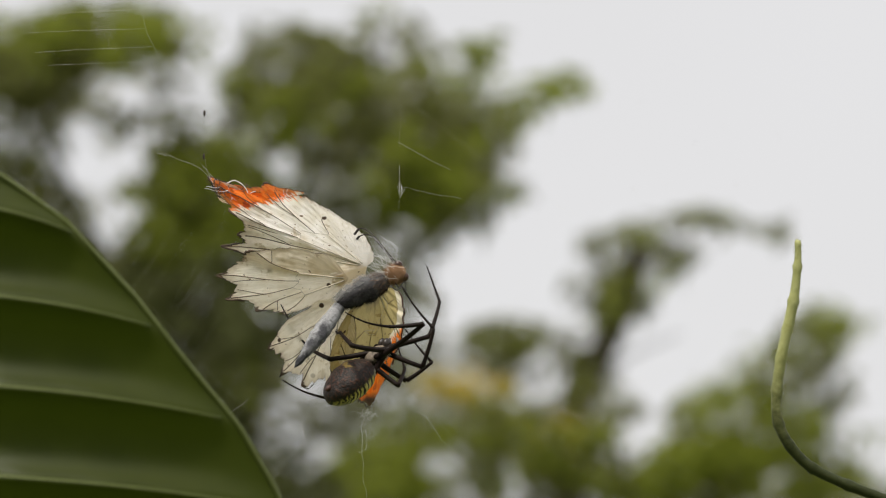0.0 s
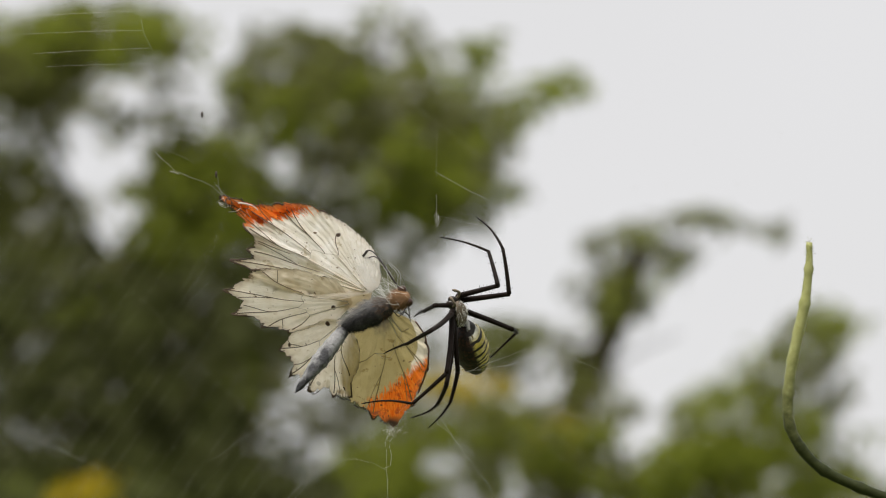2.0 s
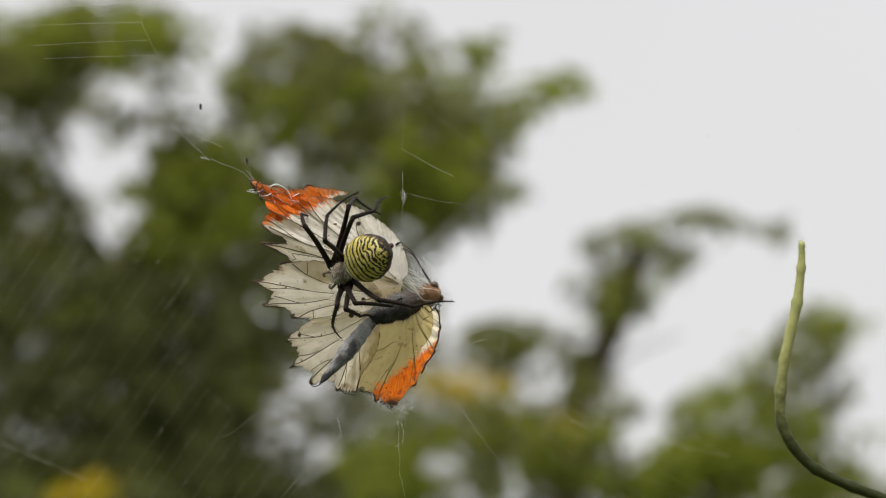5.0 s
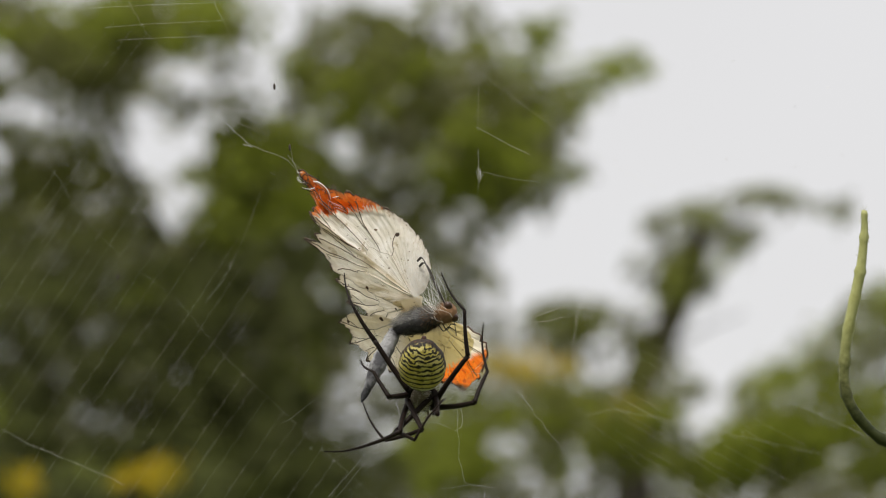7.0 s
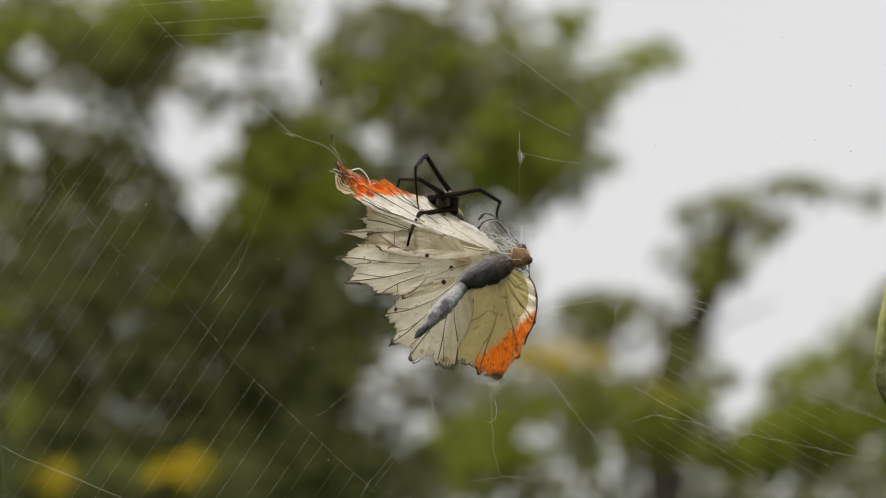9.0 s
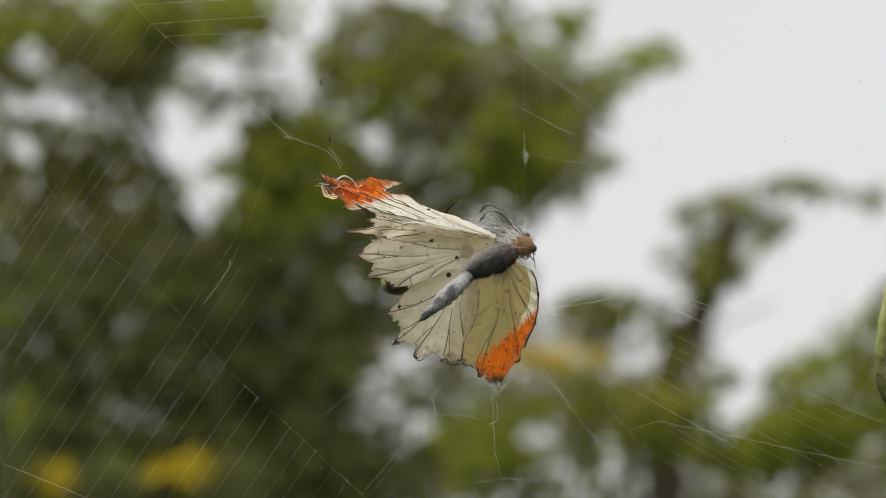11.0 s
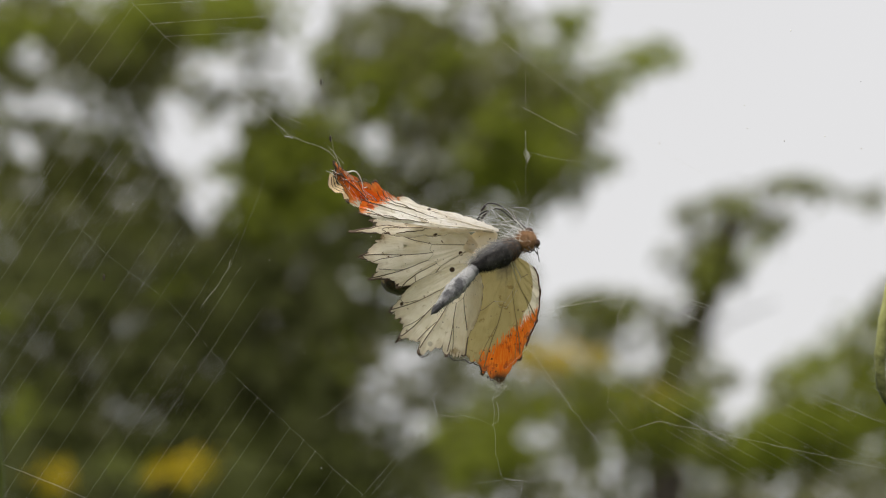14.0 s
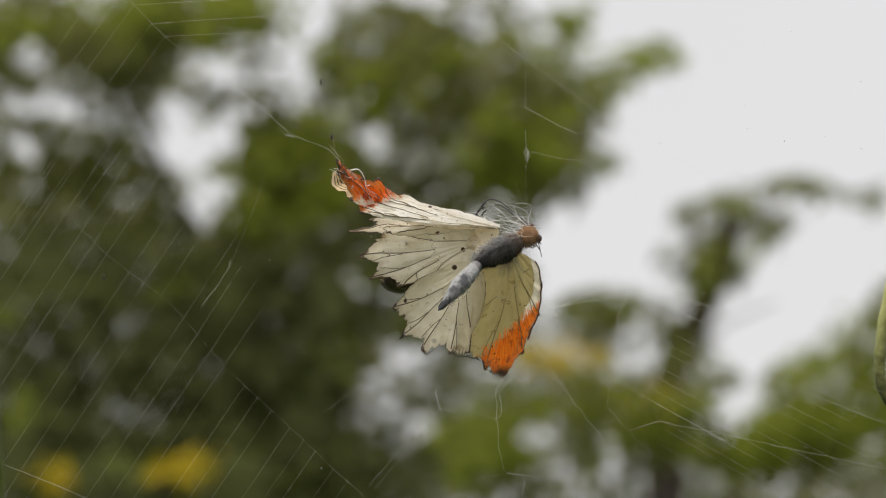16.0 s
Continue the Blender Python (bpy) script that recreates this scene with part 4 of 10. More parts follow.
def spider():
    s = thing("spider", Matrix(), "dark long-legged spider with black-barred yellow abdomen", "spider")
    rng = random.Random(9)
    shell = part("cephalothorax", mesh_from("cephalothorax", *egg(19 * U, 27 * U, 15 * U, lambda q: math.sqrt(max(0, 1 - q * q)) * (1 - 0.22 * max(0, q)), 24, 16), M_CARAPACE), s,
                 "silvery haired brown carapace")

    def on_shell(r):
        n = Vector((r.gauss(0, 1), r.gauss(0, 1), abs(r.gauss(0, 1)))).normalized()
        return Vector((n.x * 18, n.y * 26, n.z * 14)) * U, n
    part("hairs", mesh_from("hairs", *fur_strands(260, rng, on_shell, 5 * U, 0.35 * U), M_SILK), shell, "short silvery hairs")
    for k in (-1, 1):
        part("chelicera", mesh_from("chelicera", *egg(6 * U, 10 * U, 9 * U), M_CHITIN), s, "dark fang", pose(k * 6 * U, 24 * U, -9 * U, -50, 0, 0))
        line = smooth_line([Vector(p) * U for p in [(k * 9, 22, -6), (k * 15, 36, 2), (k * 9, 47, -8)]], 8)
        part("palp", mesh_from("palp", *tube(line, [2.4 * U] * 6 + [2.8 * U, 1.5 * U], 6), M_CARAPACE), s, "short brown palp")
    v, f = egg(41 * U, 55 * U, 32 * U, lambda q: math.sqrt(max(0, 1 - q * q)) * (1 + 0.06 * q) * (1 + 0.02 * math.cos(14 * q)), 36, 30)
    for p in v:
        p *= 1 + 0.035 * noise.noise(p / U * 0.06)
    abdomen = part("abdomen", mesh_from("abdomen", v, f, spider_abdomen_material()), s, "plump abdomen with wavy black bars on yellow", pose(0, -81 * U, 12 * U, -8, 0, 0))
    part("spinneret", mesh_from("spinneret", *egg(5 * U, 7 * U, 5 * U, None, 14, 10), plain("rust_tip", (0.05, 0.018, 0.010), 0.6, 0.4)), abdomen, "rusty spinneret", Matrix.Translation(Vector((0, -43, -19)) * U))
    legs = {}
    for name, (f_len, t_len, m_len) in LEG_LENGTHS.items():
        side, y = (-1 if name[0] == "L" else 1), {"1": 20, "2": 9, "3": -3, "4": -14}[name[1]]
        coxa = part("leg", mesh_from("coxa", *egg(6 * U, 10 * U, 6 * U, None, 12, 8), M_LEG), s, "thin dark jointed leg",
                    pose(side * 19 * U, y * U, -4 * U, 0, 0, -side * 70))
        got = []
        for bone, length, r0, r1 in (("femur", f_len, 5.4, 4.0), ("tibia", t_len, 4.1, 2.9), ("tarsus", m_len, 2.6, 0.9)):
            n = 12
            bow = 0.06 * length if bone == "tarsus" else 0.02 * length
            line = [Vector((0, length * i / n, bow * math.sin(math.pi * i / n))) * U for i in range(n + 1)]
            rr = [U * (r0 + (r1 - r0) * i / n) * (1.12 if i in (0, n) and bone != "tarsus" else 1) for i in range(n + 1)]
            pieces = [tube(line, rr, 8)]
            for _ in range(46):   # bristles
                i = rng.randrange(1, n)
                w = rng.uniform(0, 6.28)
                d = Vector((math.cos(w), 0.5, math.sin(w)))
                pieces.append(tube([line[i], line[i] + d * U * (rr[i] / U + rng.uniform(2, 4.5))], [0.4 * U, 0.15 * U], 3, False))
            ob = part(bone, mesh_from(bone, *joined(pieces), M_LEG), s)
            ob.parent = coxa
            ob.matrix_parent_inverse = coxa.matrix_basis.inverted()
            got.append(ob)
        legs[name] = got
    return s, legs, abdomen


LEG_LENGTHS = {"L1": (112, 70, 92), "L2": (107, 80, 90), "L3": (85, 56, 88), "L4": (104, 62, 90), "R1": (112, 70, 92), "R2": (107, 80, 90), "R3": (85, 56, 88), "R4": (104, 62, 90)}
SPIDER, LEGS, SPIDER_BELLY = spider()

# ---------------------------------------------------------------- the web
def strand(knots, wander, rng, r=0.34, beads=0.0):
    """A silk thread along knots in steps from the web's middle, with sticky beads."""
    pts = [Vector((u, v, 0)) for u, v in knots]
    line = []
    for a, b in zip(pts, pts[1:]):
        n = max(2, int((b - a).length / 14))
        line += [a.lerp(b, i / n) for i in range(n)]
    line.append(pts[-1])
    line = [p + Vector((rng.gauss(0, wander), rng.gauss(0, wander), rng.gauss(0, 1.5))) for p in line]
    pieces = [tube([p * U for p in line], 0.45 * r * U, 4, False)]
    if beads < 0:                 # an even row of glue drops
        for a, b in zip(line, line[1:]):
            for k in range(2):
                p = a.lerp(b, k / 2 + rng.uniform(0, 0.12)) * U
                s = U * rng.uniform(0.33, 0.50)
                w, g = egg(s, s, s, None, 5, 4)
                pieces.append(([q + p for q in w], g))
    elif beads:
        for a, b in zip(line, line[1:]):
            for _ in range(int(beads * 3)):
                if rng.random() < 0.5:
                    p = a.lerp(b, rng.random()) * U
                    s = U * rng.uniform(0.2, 0.52)
                    w, g = egg(s, s, s, None, 5, 4)
                    pieces.append(([q + p for q in w], g))
    return joined(pieces)


def web():
    rng = random.Random(17)
    w = thing("spider_web", STAGE.copy(), "torn orb web of fine beaded silk", "spider web")
    groups = {}

    def add(group, knots, wander=0.25, r=0.34, beads=0.4, label="fine beaded silk thread"):
        if group not in groups:
            groups[group] = []
        groups[group].append(strand(knots, wander, rng, r, beads))
    # old spiral, lower left: long slanting turns between two spokes
    spoke_lo = [(-930, 190), (-850, 47), (-764, -47), (-650, -136), (-550, -256), (-450, -351), (-360, -440), (-250, -540)]
    add("orb", spoke_lo, 0.6, 0.07, 1.2)
    add("orb", [(-750, 470), (-707, 394), (-653, 337), (-610, 302), (-540, 254), (-500, 220)], 0.4, 0.2, 0.25)
    lo = smooth_line([Vector((*p, 0)) for p in spoke_lo], 60)
    for k in range(24):           # evenly beaded turns that cross the spoke
        a = lo[4 + int(2.3 * k)]
        dirn = Vector((-0.555 - 0.002 * k, -0.83, 0))
        over = (60 if k < 3 else 260 - 9 * k) * rng.uniform(0.75, 1.1) if k < 14 else 0
        top, b = a - dirn * max(0, over), a + dirn * rng.uniform(430, 640)
        add("orb", [(top.x, top.y), (a.x + rng.gauss(0, 1.5), a.y), (b.x, b.y)], 0.2, 0.06, -1)
    for x0, y0 in ((-770, 420), (-735, 405), (-707, 394), (-677, 360), (-653, 337), (-612, 300)):
        b = Vector((x0, y0, 0)) + Vector((-0.60, -0.80, 0)) * rng.uniform(260, 480)
        add("orb", [(x0, y0), (b.x, b.y)], 0.2, 0.06, -1)
    add("orb", [(-480, 85), (-500, 30), (-545, -75)], 0.3, 0.06, -1)
    add("orb", [(-543, -60), (-546, -75), (-570, -110), (-595, -140)], 0.4, 0.3, 0.8)
    add("orb", [(-1000, -390), (-950, -418), (-860, -455), (-760, -500)], 0.3, 0.34, 0.5)
    # three taut turns at the top
    for x0, y0, x1, y1 in ((-706, 394, -480, 402), (-677, 360, -470, 370), (-653, 337, -460, 343), (-700, 425, -490, 436)):
        add("top", [(x0, y0), ((x0 + x1) / 2, (y0 + y1) / 2 + 1), (x1, y1)], 0.15, 0.2, 0.7)
    add("top", [(-490, 450), (-480, 395), (-462, 360), (-437, 310)], 0.3, 0.22, 0.3)
    add("top", [(-398, 420), (-390, 330), (-378, 254), (-370, 204)], 0.3, 0.16, 0.2)
    # threads that hold the wing tip
    add("apex", [(-548, 252), (-500, 220), (-437, 160), (-390, 140), (-366, 130), (-346, 106)], 0.6, 0.3, 1.0)
    add("apex", [(-545, 240), (-470, 222), (-390, 207)], 0.4, 0.2, 0.5)
    add("apex", [(-520, 215), (-460, 200), (-405, 175)], 0.4, 0.16, 0.5)
    add("apex", [(-445, 158), (-436, 156), (-428, 153)], 0.6, 0.7, 0.5)
    add("apex", [(-364, 140), (-358, 130), (-350, 116), (-344, 100)], 1.2, 0.3, 0.8)
    add("apex", [(-360, 152), (-356, 128), (-340, 108)], 1.0, 0.2, 0.4)
    # threads beside the head
    add("head", [(-18, 300), (-17, 250), (-18, 190)], 0.5, 0.1, 0.3)
    add("head", [(-19, 158), (-18, 130), (-19, 104)], 0.5, 0.36, 0.6)
    add("head", [(-19, 104), (-20, 60), (-18, -15)], 0.6, 0.1, 0.4)
    add("head", [(-17, 120), (40, 108), (90, 100)], 0.5, 0.2, 0.5)
    for k in range(7):
        add("head", [(-18 + rng.gauss(0, 1.5), 124 + rng.gauss(0, 7)), (-13 + rng.gauss(0, 3), 117 + rng.gauss(0, 4)), (-17 + rng.gauss(0, 2), 108 + rng.gauss(0, 5))], 0.9, 0.3, 0.4)
    add("net", [(-72, 332), (-20, 290), (100, 200), (240, 110), (380, 30)], 0.6, 0.2, 0.5)
    add("head", [(-22, 200), (28, 172), (72, 150)], 0.4, 0.3, 0.8)
    add("head", [(0, -161), (50, -152), (104, -145), (130, -138)], 0.4, 0.3, 0.8)
    add("net", [(135, -230), (142, -170), (158, -134), (172, -128), (178, -112)], 0.6, 0.26, 1.0)
    add("net", [(172, -128), (250, -165), (330, -204)], 0.3, 0.18, 0.8)
    add("net", [(250, -136), (284, -148), (320, -162)], 0.3, 0.26, 0.8)
    add("net", [(252, -30), (262, -20), (270, -8)], 0.6, 0.4, 0.6)
    add("head", [(0, -166), (20, -161), (80, -138), (140, -116), (226, -134), (310, -166)], 0.5, 0.2, 1.2)
    add("head", [(-40, 70), (-26, 30), (-22, -10)], 0.6, 0.10, 0.3)
    # threads under the lower wing tip
    add("low", [(-78, -285), (-80, -330), (-84, -360), (-76, -410), (-70, -455), (-38, -457), (-36, -500), (-30, -560)], 1.7, 0.24, 2.2)
    add("low", [(-84, -360), (-120, -345), (-180, -340), (-210, -372), (-250, -420), (-300, -480)], 1.4, 0.11, 2.2)
    add("low", [(-84, -360), (-70, -345), (-74, -320)], 1.0, 0.4, 0.5)
    add("low", [(-48, -258), (0, -268), (50, -320), (70, -350), (110, -400)], 1.6, 0.2, 2.2)
    add("low", [(-180, -340), (-230, -385), (-310, -475)], 0.5, 0.14, 1.2)
    add("low", [(-60, -262), (-20, -225), (-12, -232), (36, -300)], 0.6, 0.2, 1.0)
    add("low", [(-184, -340), (-188, -310), (-180, -300)], 0.6, 0.3, 0.6)
    add("low", [(-120, -465), (-60, -456), (-10, -462)], 0.8, 0.16, 1.0)
    add("low", [(-180, -340), (-186, -318), (-192, -310)], 0.8, 0.36, 0.5)
    add("low", [(-280, -265), (-320, -295), (-390, -345)], 0.8, 0.14, 0.8)
    for k in range(22):
        add("low", [(-78 + rng.gauss(0, 10), -288 + rng.gauss(0, 6)), (-74 + rng.gauss(0, 9), -298 + rng.gauss(0, 6)), (-64 + rng.gauss(0, 12), -290 + rng.gauss(0, 8))], 1.4, 0.16, 0.4)
    # newer spiral, lower right
    spoke_r = [(190, -95), (150, -150), (132, -240), (120, -330), (170, -390), (260, -460)]
    add("net", spoke_r, 0.8, 0.07, 1.2)
    for k in range(15):
        a = Vector((165 + 5 * k + rng.gauss(0, 8), -100 - 25 * k, 0))
        b = a + Vector((0.88, -0.42 - 0.01 * k, 0)) * rng.uniform(380, 720)
        add("net", [(a.x, a.y), (b.x, b.y)], 0.3, 0.06, -1)
    add("net", [(160, -372), (210, -358), (300, -376), (400, -400), (620, -450)], 0.6, 0.22, 1.2)
    add("net", [(420, -290), (520, -330), (620, -372), (720, -420)], 0.5, 0.2, 1.2)
    add("net", [(120, -275), (180, -310), (240, -345), (330, -395)], 0.5, 0.16, 1.2)
    names = {"orb": "slanting spiral of beaded silk", "top": "taut pale silk turns", "apex": "silk stays at the wing tip", "head": "silk stays beside the head",
             "low": "tangled silk under the lower wing", "net": "fine beaded silk turns"}
    made = {}
    for g, pieces in groups.items():
        made[g] = part("silk_threads", mesh_from("silk_threads", *joined(pieces), M_SILK), w, names[g])
    # grains of dust and dead midges caught in the silk
    for k in range(70):
        p = Vector((rng.uniform(-930, 780), rng.uniform(-460, 330), rng.gauss(0, 20))) * U
        s = U * rng.uniform(0.4, 1.0)
        part("debris", mesh_from("debris", *egg(s, s * 1.4, s, None, 6, 5), rng.choice((M_DUST, M_SILK, M_SCORCH))), made["orb" if p.x < 0 else "net"], "", Matrix.Translation(p))
    for u, v, g in ((-362, 152, "apex"), (-377, 252, "top"), (-768, -88, "orb")):
        part("midge", mesh_from("midge", *egg(2.2 * U, 6 * U, 2.2 * U, None, 8, 6), M_SCORCH), made[g], "tiny dead midge", Matrix.Translation(Vector((u, v, 2)) * U))
    return made


WEB = web()

# ---------------------------------------------------------------- tendril and near leaf
def tendril():
    m, nt, b, out = material("tendril_green")
    f = noised(nt, 600, 3)
    c = mixed(nt, f, (0.25, 0.26, 0.075), (0.46, 0.47, 0.22))
    nt.links.new(c, b.inputs["Base Color"])
    sp = nt.nodes.new("ShaderNodeSeparateXYZ")
    nt.links.new(nt.nodes.new("ShaderNodeTexCoord").outputs["Object"], sp.inputs[0])
    # the stem's colour darkens towards its lower end
    down_stem = stepped(nt, summed(nt, sp.outputs["Y"], summed(nt, f, 0.012, "MULTIPLY")), -0.012, -0.040)
    nt.links.new(mixed(nt, down_stem, c, mixed(nt, f, (0.012, 0.016, 0.004), (0.042, 0.052, 0.013))), b.inputs["Base Color"])
    b.inputs["Roughness"].default_value = 0.55
    bumped(nt, b, f, 0.4, 0.0004)
    b.inputs["Specular IOR Level"].default_value = 0.2
    D = 0.94 * STEP
    knots = [(628, 16), (628, -20), (622, -80), (612, -130), (600, -185), (592, -240), (592, -300), (612, -345), (650, -385), (710, -415), (800, -450), (960, -520), (1200, -640), (1480, -1100), (1560, -3400), (1500, -8000), (1520, -15200)]
    line = smooth_line([Vector((u * D, v * D, 0)) for u, v in knots], 94)
    n = len(line)
    v, fc = tube(line, [D * (4.5 + 5 * min(1, k / 14) + 2.5 * max(0, math.sin(k * 1.1)) ** 6) for k in range(n)], 12)
    t = thing("vine", LEVEL @ Matrix.Translation((0, 0, -0.94)), "thin green hanging vine tendril with curled stem", "vine")
    part("stem", mesh_from("stem", v, fc, m), t)
    rng = random.Random(2)
    pieces = []
    for _ in range(500):
        i = rng.randrange(0, 70)
        d = Vector((rng.gauss(0, 1), rng.gauss(0, 1), rng.gauss(0, 1))).normalized()
        pieces.append(tube([line[i], line[i] + d * D * rng.uniform(10, 13.5)], [0.4 * D, 0.15 * D], 3, False))
    part("hairs", mesh_from("hairs", *joined(pieces), m), t, "short pale hairs")
    return t


def near_leaf():
    m, nt, b, out = material("leaf_underside")
    f = noised(nt, 160, 4)
    c = mixed(nt, f, (0.026, 0.034, 0.003), (0.042, 0.052, 0.005))
    nt.links.new(c, b.inputs["Base Color"])
    b.inputs["Roughness"].default_value = 0.5
    b.inputs["Specular IOR Level"].default_value = 0.2
    sheer(nt, b, out, (0.08, 0.12, 0.005), 0.22)
    rib = plain("leaf_rib", (0.085, 0.105, 0.02), 0.6, 0.2)
    D = 0.76 * STEP
    knots = [(0, 0), (0.01, 80), (0.035, 150), (0.097, 260), (0.2, 375), (0.302, 470), (0.39, 556), (0.488, 620), (0.6, 660), (0.72, 640), (0.86, 470), (0.95, 220), (1, 0)]
    xs, ws = [k for k, _ in knots], [w for _, w in knots]

    def spot(s, side):
        """s along the midrib, side from -1 to 1 across."""
        w = np.interp(s, xs, ws) * side
        droop = 0.05 * abs(w) + 40 * abs(side) ** 3
        ridge = abs(math.sin(math.pi * (s - 0.00006 * abs(w) - 0.1) / 0.124))
        z = -0.00022 * w * w + 46 * (1 - ridge) ** 1.5 * min(1, abs(side) * 4) * (1 - abs(side) ** 6)
        return Vector((-934 + 40 * s + w, 221 - 1300 * s - droop + 90 * s * abs(side), z)) * D
    ns, nw = 120, 40
    verts = [spot(i / ns, j / nw * 2 - 1) for i in range(ns + 1) for j in range(nw + 1)]
    faces = [(i * (nw + 1) + j, i * (nw + 1) + j + 1, (i + 1) * (nw + 1) + j + 1, (i + 1) * (nw + 1) + j) for i in range(ns) for j in range(nw)]
    t = thing("leaf", LEVEL @ Matrix.Translation((0, 0, -0.76)), "broad dark green leaf with raised pale veins", "leaf")
    part("blade", mesh_from("blade", verts, faces, m), t)
    part("midrib", mesh_from("midrib", *tube([spot(i / 40, 0) + Vector((0, 0, 4 * D)) for i in range(41)], [D * (3 + 10 * i / 40) for i in range(41)], 8), rib), t, "thick pale midrib")
    for side in (-1, 1):
        for k in range(7):
            s0 = 0.1 + 0.124 * k
            line = [spot(min(0.99, s0 + 0.00006 * abs(np.interp(min(1, s0 + 0.03), xs, ws)) * q), side * q) + Vector((0, 0, 3 * D)) for q in [j / 24 * 0.96 for j in range(25)]]
            part("vein", mesh_from("vein", *tube(line, [D * (5 - 3 * j / 24) for j in range(25)], 6), rib), t, "raised pale side vein")
        rim = [spot(i / 60, side) for i in range(61)]
        part("rim", mesh_from("rim", *tube(rim, 5.0 * D, 6), rib), t, "pale leaf rim")
    stalk = smooth_line([spot(1, 0), spot(1, 0) + Vector((60, -260, -60)) * D, spot(1, 0) + Vector((-160, -700, -260)) * D, spot(1, 0) + Vector((-300, -6000, 900)) * D, spot(1, 0) + Vector((-200, -19500, 2600)) * D], 40)
    part("stalk", mesh_from("stalk", *tube(stalk, 12 * D, 8), rib), t, "green leaf stalk")
    return t


VINE = tendril()
LEAF = near_leaf()


def mm(x, y, z, rx, ry, rz):
    return pose(x / 1000, y / 1000, z / 1000, rx, ry, rz)


def motions():
    walk(BUTTERFLY, [
        (0, mm(-17.55, 887.55, 1749.34, 99.2, -2.6, 4.7)), (0.5, mm(-19.59, 887.54, 1749.40, 93.0, -2.7, 5.0)), (1, mm(-18.67, 887.52, 1749.54, 99.0, -0.7, -1.0)), (1.5, mm(-16.64, 887.88, 1747.48, 101.5, -0.3, -6.2)),
        (2, mm(-15.37, 888.31, 1745.05, 106.1, 0.5, -6.7)), (2.5, mm(-19.20, 887.98, 1746.90, 100.0, -0.0, -0.0)), (3, mm(-16.87, 887.28, 1750.86, 92.6, -2.1, 7.7)), (3.5, mm(-19.33, 887.76, 1748.13, 100.0, -2.0, 8.5)),
        (4, mm(-2.57, 887.31, 1750.69, 106.5, 2.4, 14.0)), (4.2, mm(-3.82, 887.35, 1750.47, 100.5, -0.6, 18.7)), (6.3, mm(-14.80, 888.83, 1742.06, 132.2, 15.9, -19.0)), (6.5, mm(-13.27, 888.66, 1743.06, 129.2, 13.8, -18.4)),
        (7, mm(-16.51, 888.89, 1741.76, 126.8, 12.6, -20.0)), (7.5, mm(-12.80, 888.36, 1744.75, 111.2, 6.0, -10.8)), (8, mm(-11.29, 888.00, 1746.78, 91.9, -2.5, 5.5)), (8.5, mm(-10.10, 887.60, 1749.08, 84.4, -5.6, 14.0)),
        (9, mm(-11.46, 888.06, 1746.48, 89.5, 0.5, 6.7)), (9.2, mm(-14.01, 888.46, 1744.16, 122.6, 5.1, -7.4)), (11.5, mm(-10.26, 887.66, 1748.75, 79.4, -1.4, 12.5)), (14, mm(-10.24, 887.66, 1748.73, 78.6, -1.5, 13.4)),
        (16, mm(-9.94, 887.52, 1749.53, 78.1, -2.8, 15.6))])
    walk(ABDOMEN, [
        (0, mm(-5.31, -5.31, 6.52, 28.9, 0.0, 140.2)), (0.5, mm(-5.31, -5.31, 6.52, 28.2, 0.0, 141.8)), (1, mm(-5.31, -5.31, 6.52, 33.7, -0.0, 143.4)), (1.5, mm(-5.31, -5.31, 6.52, 31.3, -0.0, 143.0)),
        (2, mm(-5.31, -5.31, 6.52, 36.7, -0.0, 142.5)), (2.5, mm(-5.31, -5.31, 6.52, 32.8, -0.0, 144.1)), (3, mm(-5.31, -5.31, 6.52, 29.2, 0.0, 144.7)), (3.5, mm(-5.31, -5.31, 6.52, 29.5, -0.0, 142.3)),
        (4, mm(-5.31, -5.31, 6.52, 29.1, -0.0, 137.8)), (4.2, mm(-5.31, -5.31, 6.52, 24.9, -0.0, 139.7)), (6.3, mm(-5.31, -5.31, 6.52, 41.4, -0.0, 136.0)), (6.5, mm(-5.31, -5.31, 6.52, 38.2, -0.0, 139.3)),
        (7, mm(-5.31, -5.31, 6.52, 60.1, -0.0, 171.6)), (7.5, mm(-5.31, -5.31, 6.52, 60.1, -0.0, 171.6)), (8, mm(-5.31, -5.31, 6.52, 32.4, 0.0, 137.2)), (8.5, mm(-5.31, -5.31, 6.52, 27.5, -0.0, 136.5)),
        (9, mm(-5.31, -5.31, 6.52, 25.9, 0.0, 138.9)), (9.2, mm(-5.31, -5.31, 6.52, 53.0, -0.0, 104.5)), (11.5, mm(-5.31, -5.31, 6.52, 21.3, 0.0, 137.1)), (14, mm(-5.31, -5.31, 6.52, 22.2, -0.0, 137.5)),
        (16, mm(-5.31, -5.31, 6.52, 22.9, -0.0, 137.5))])
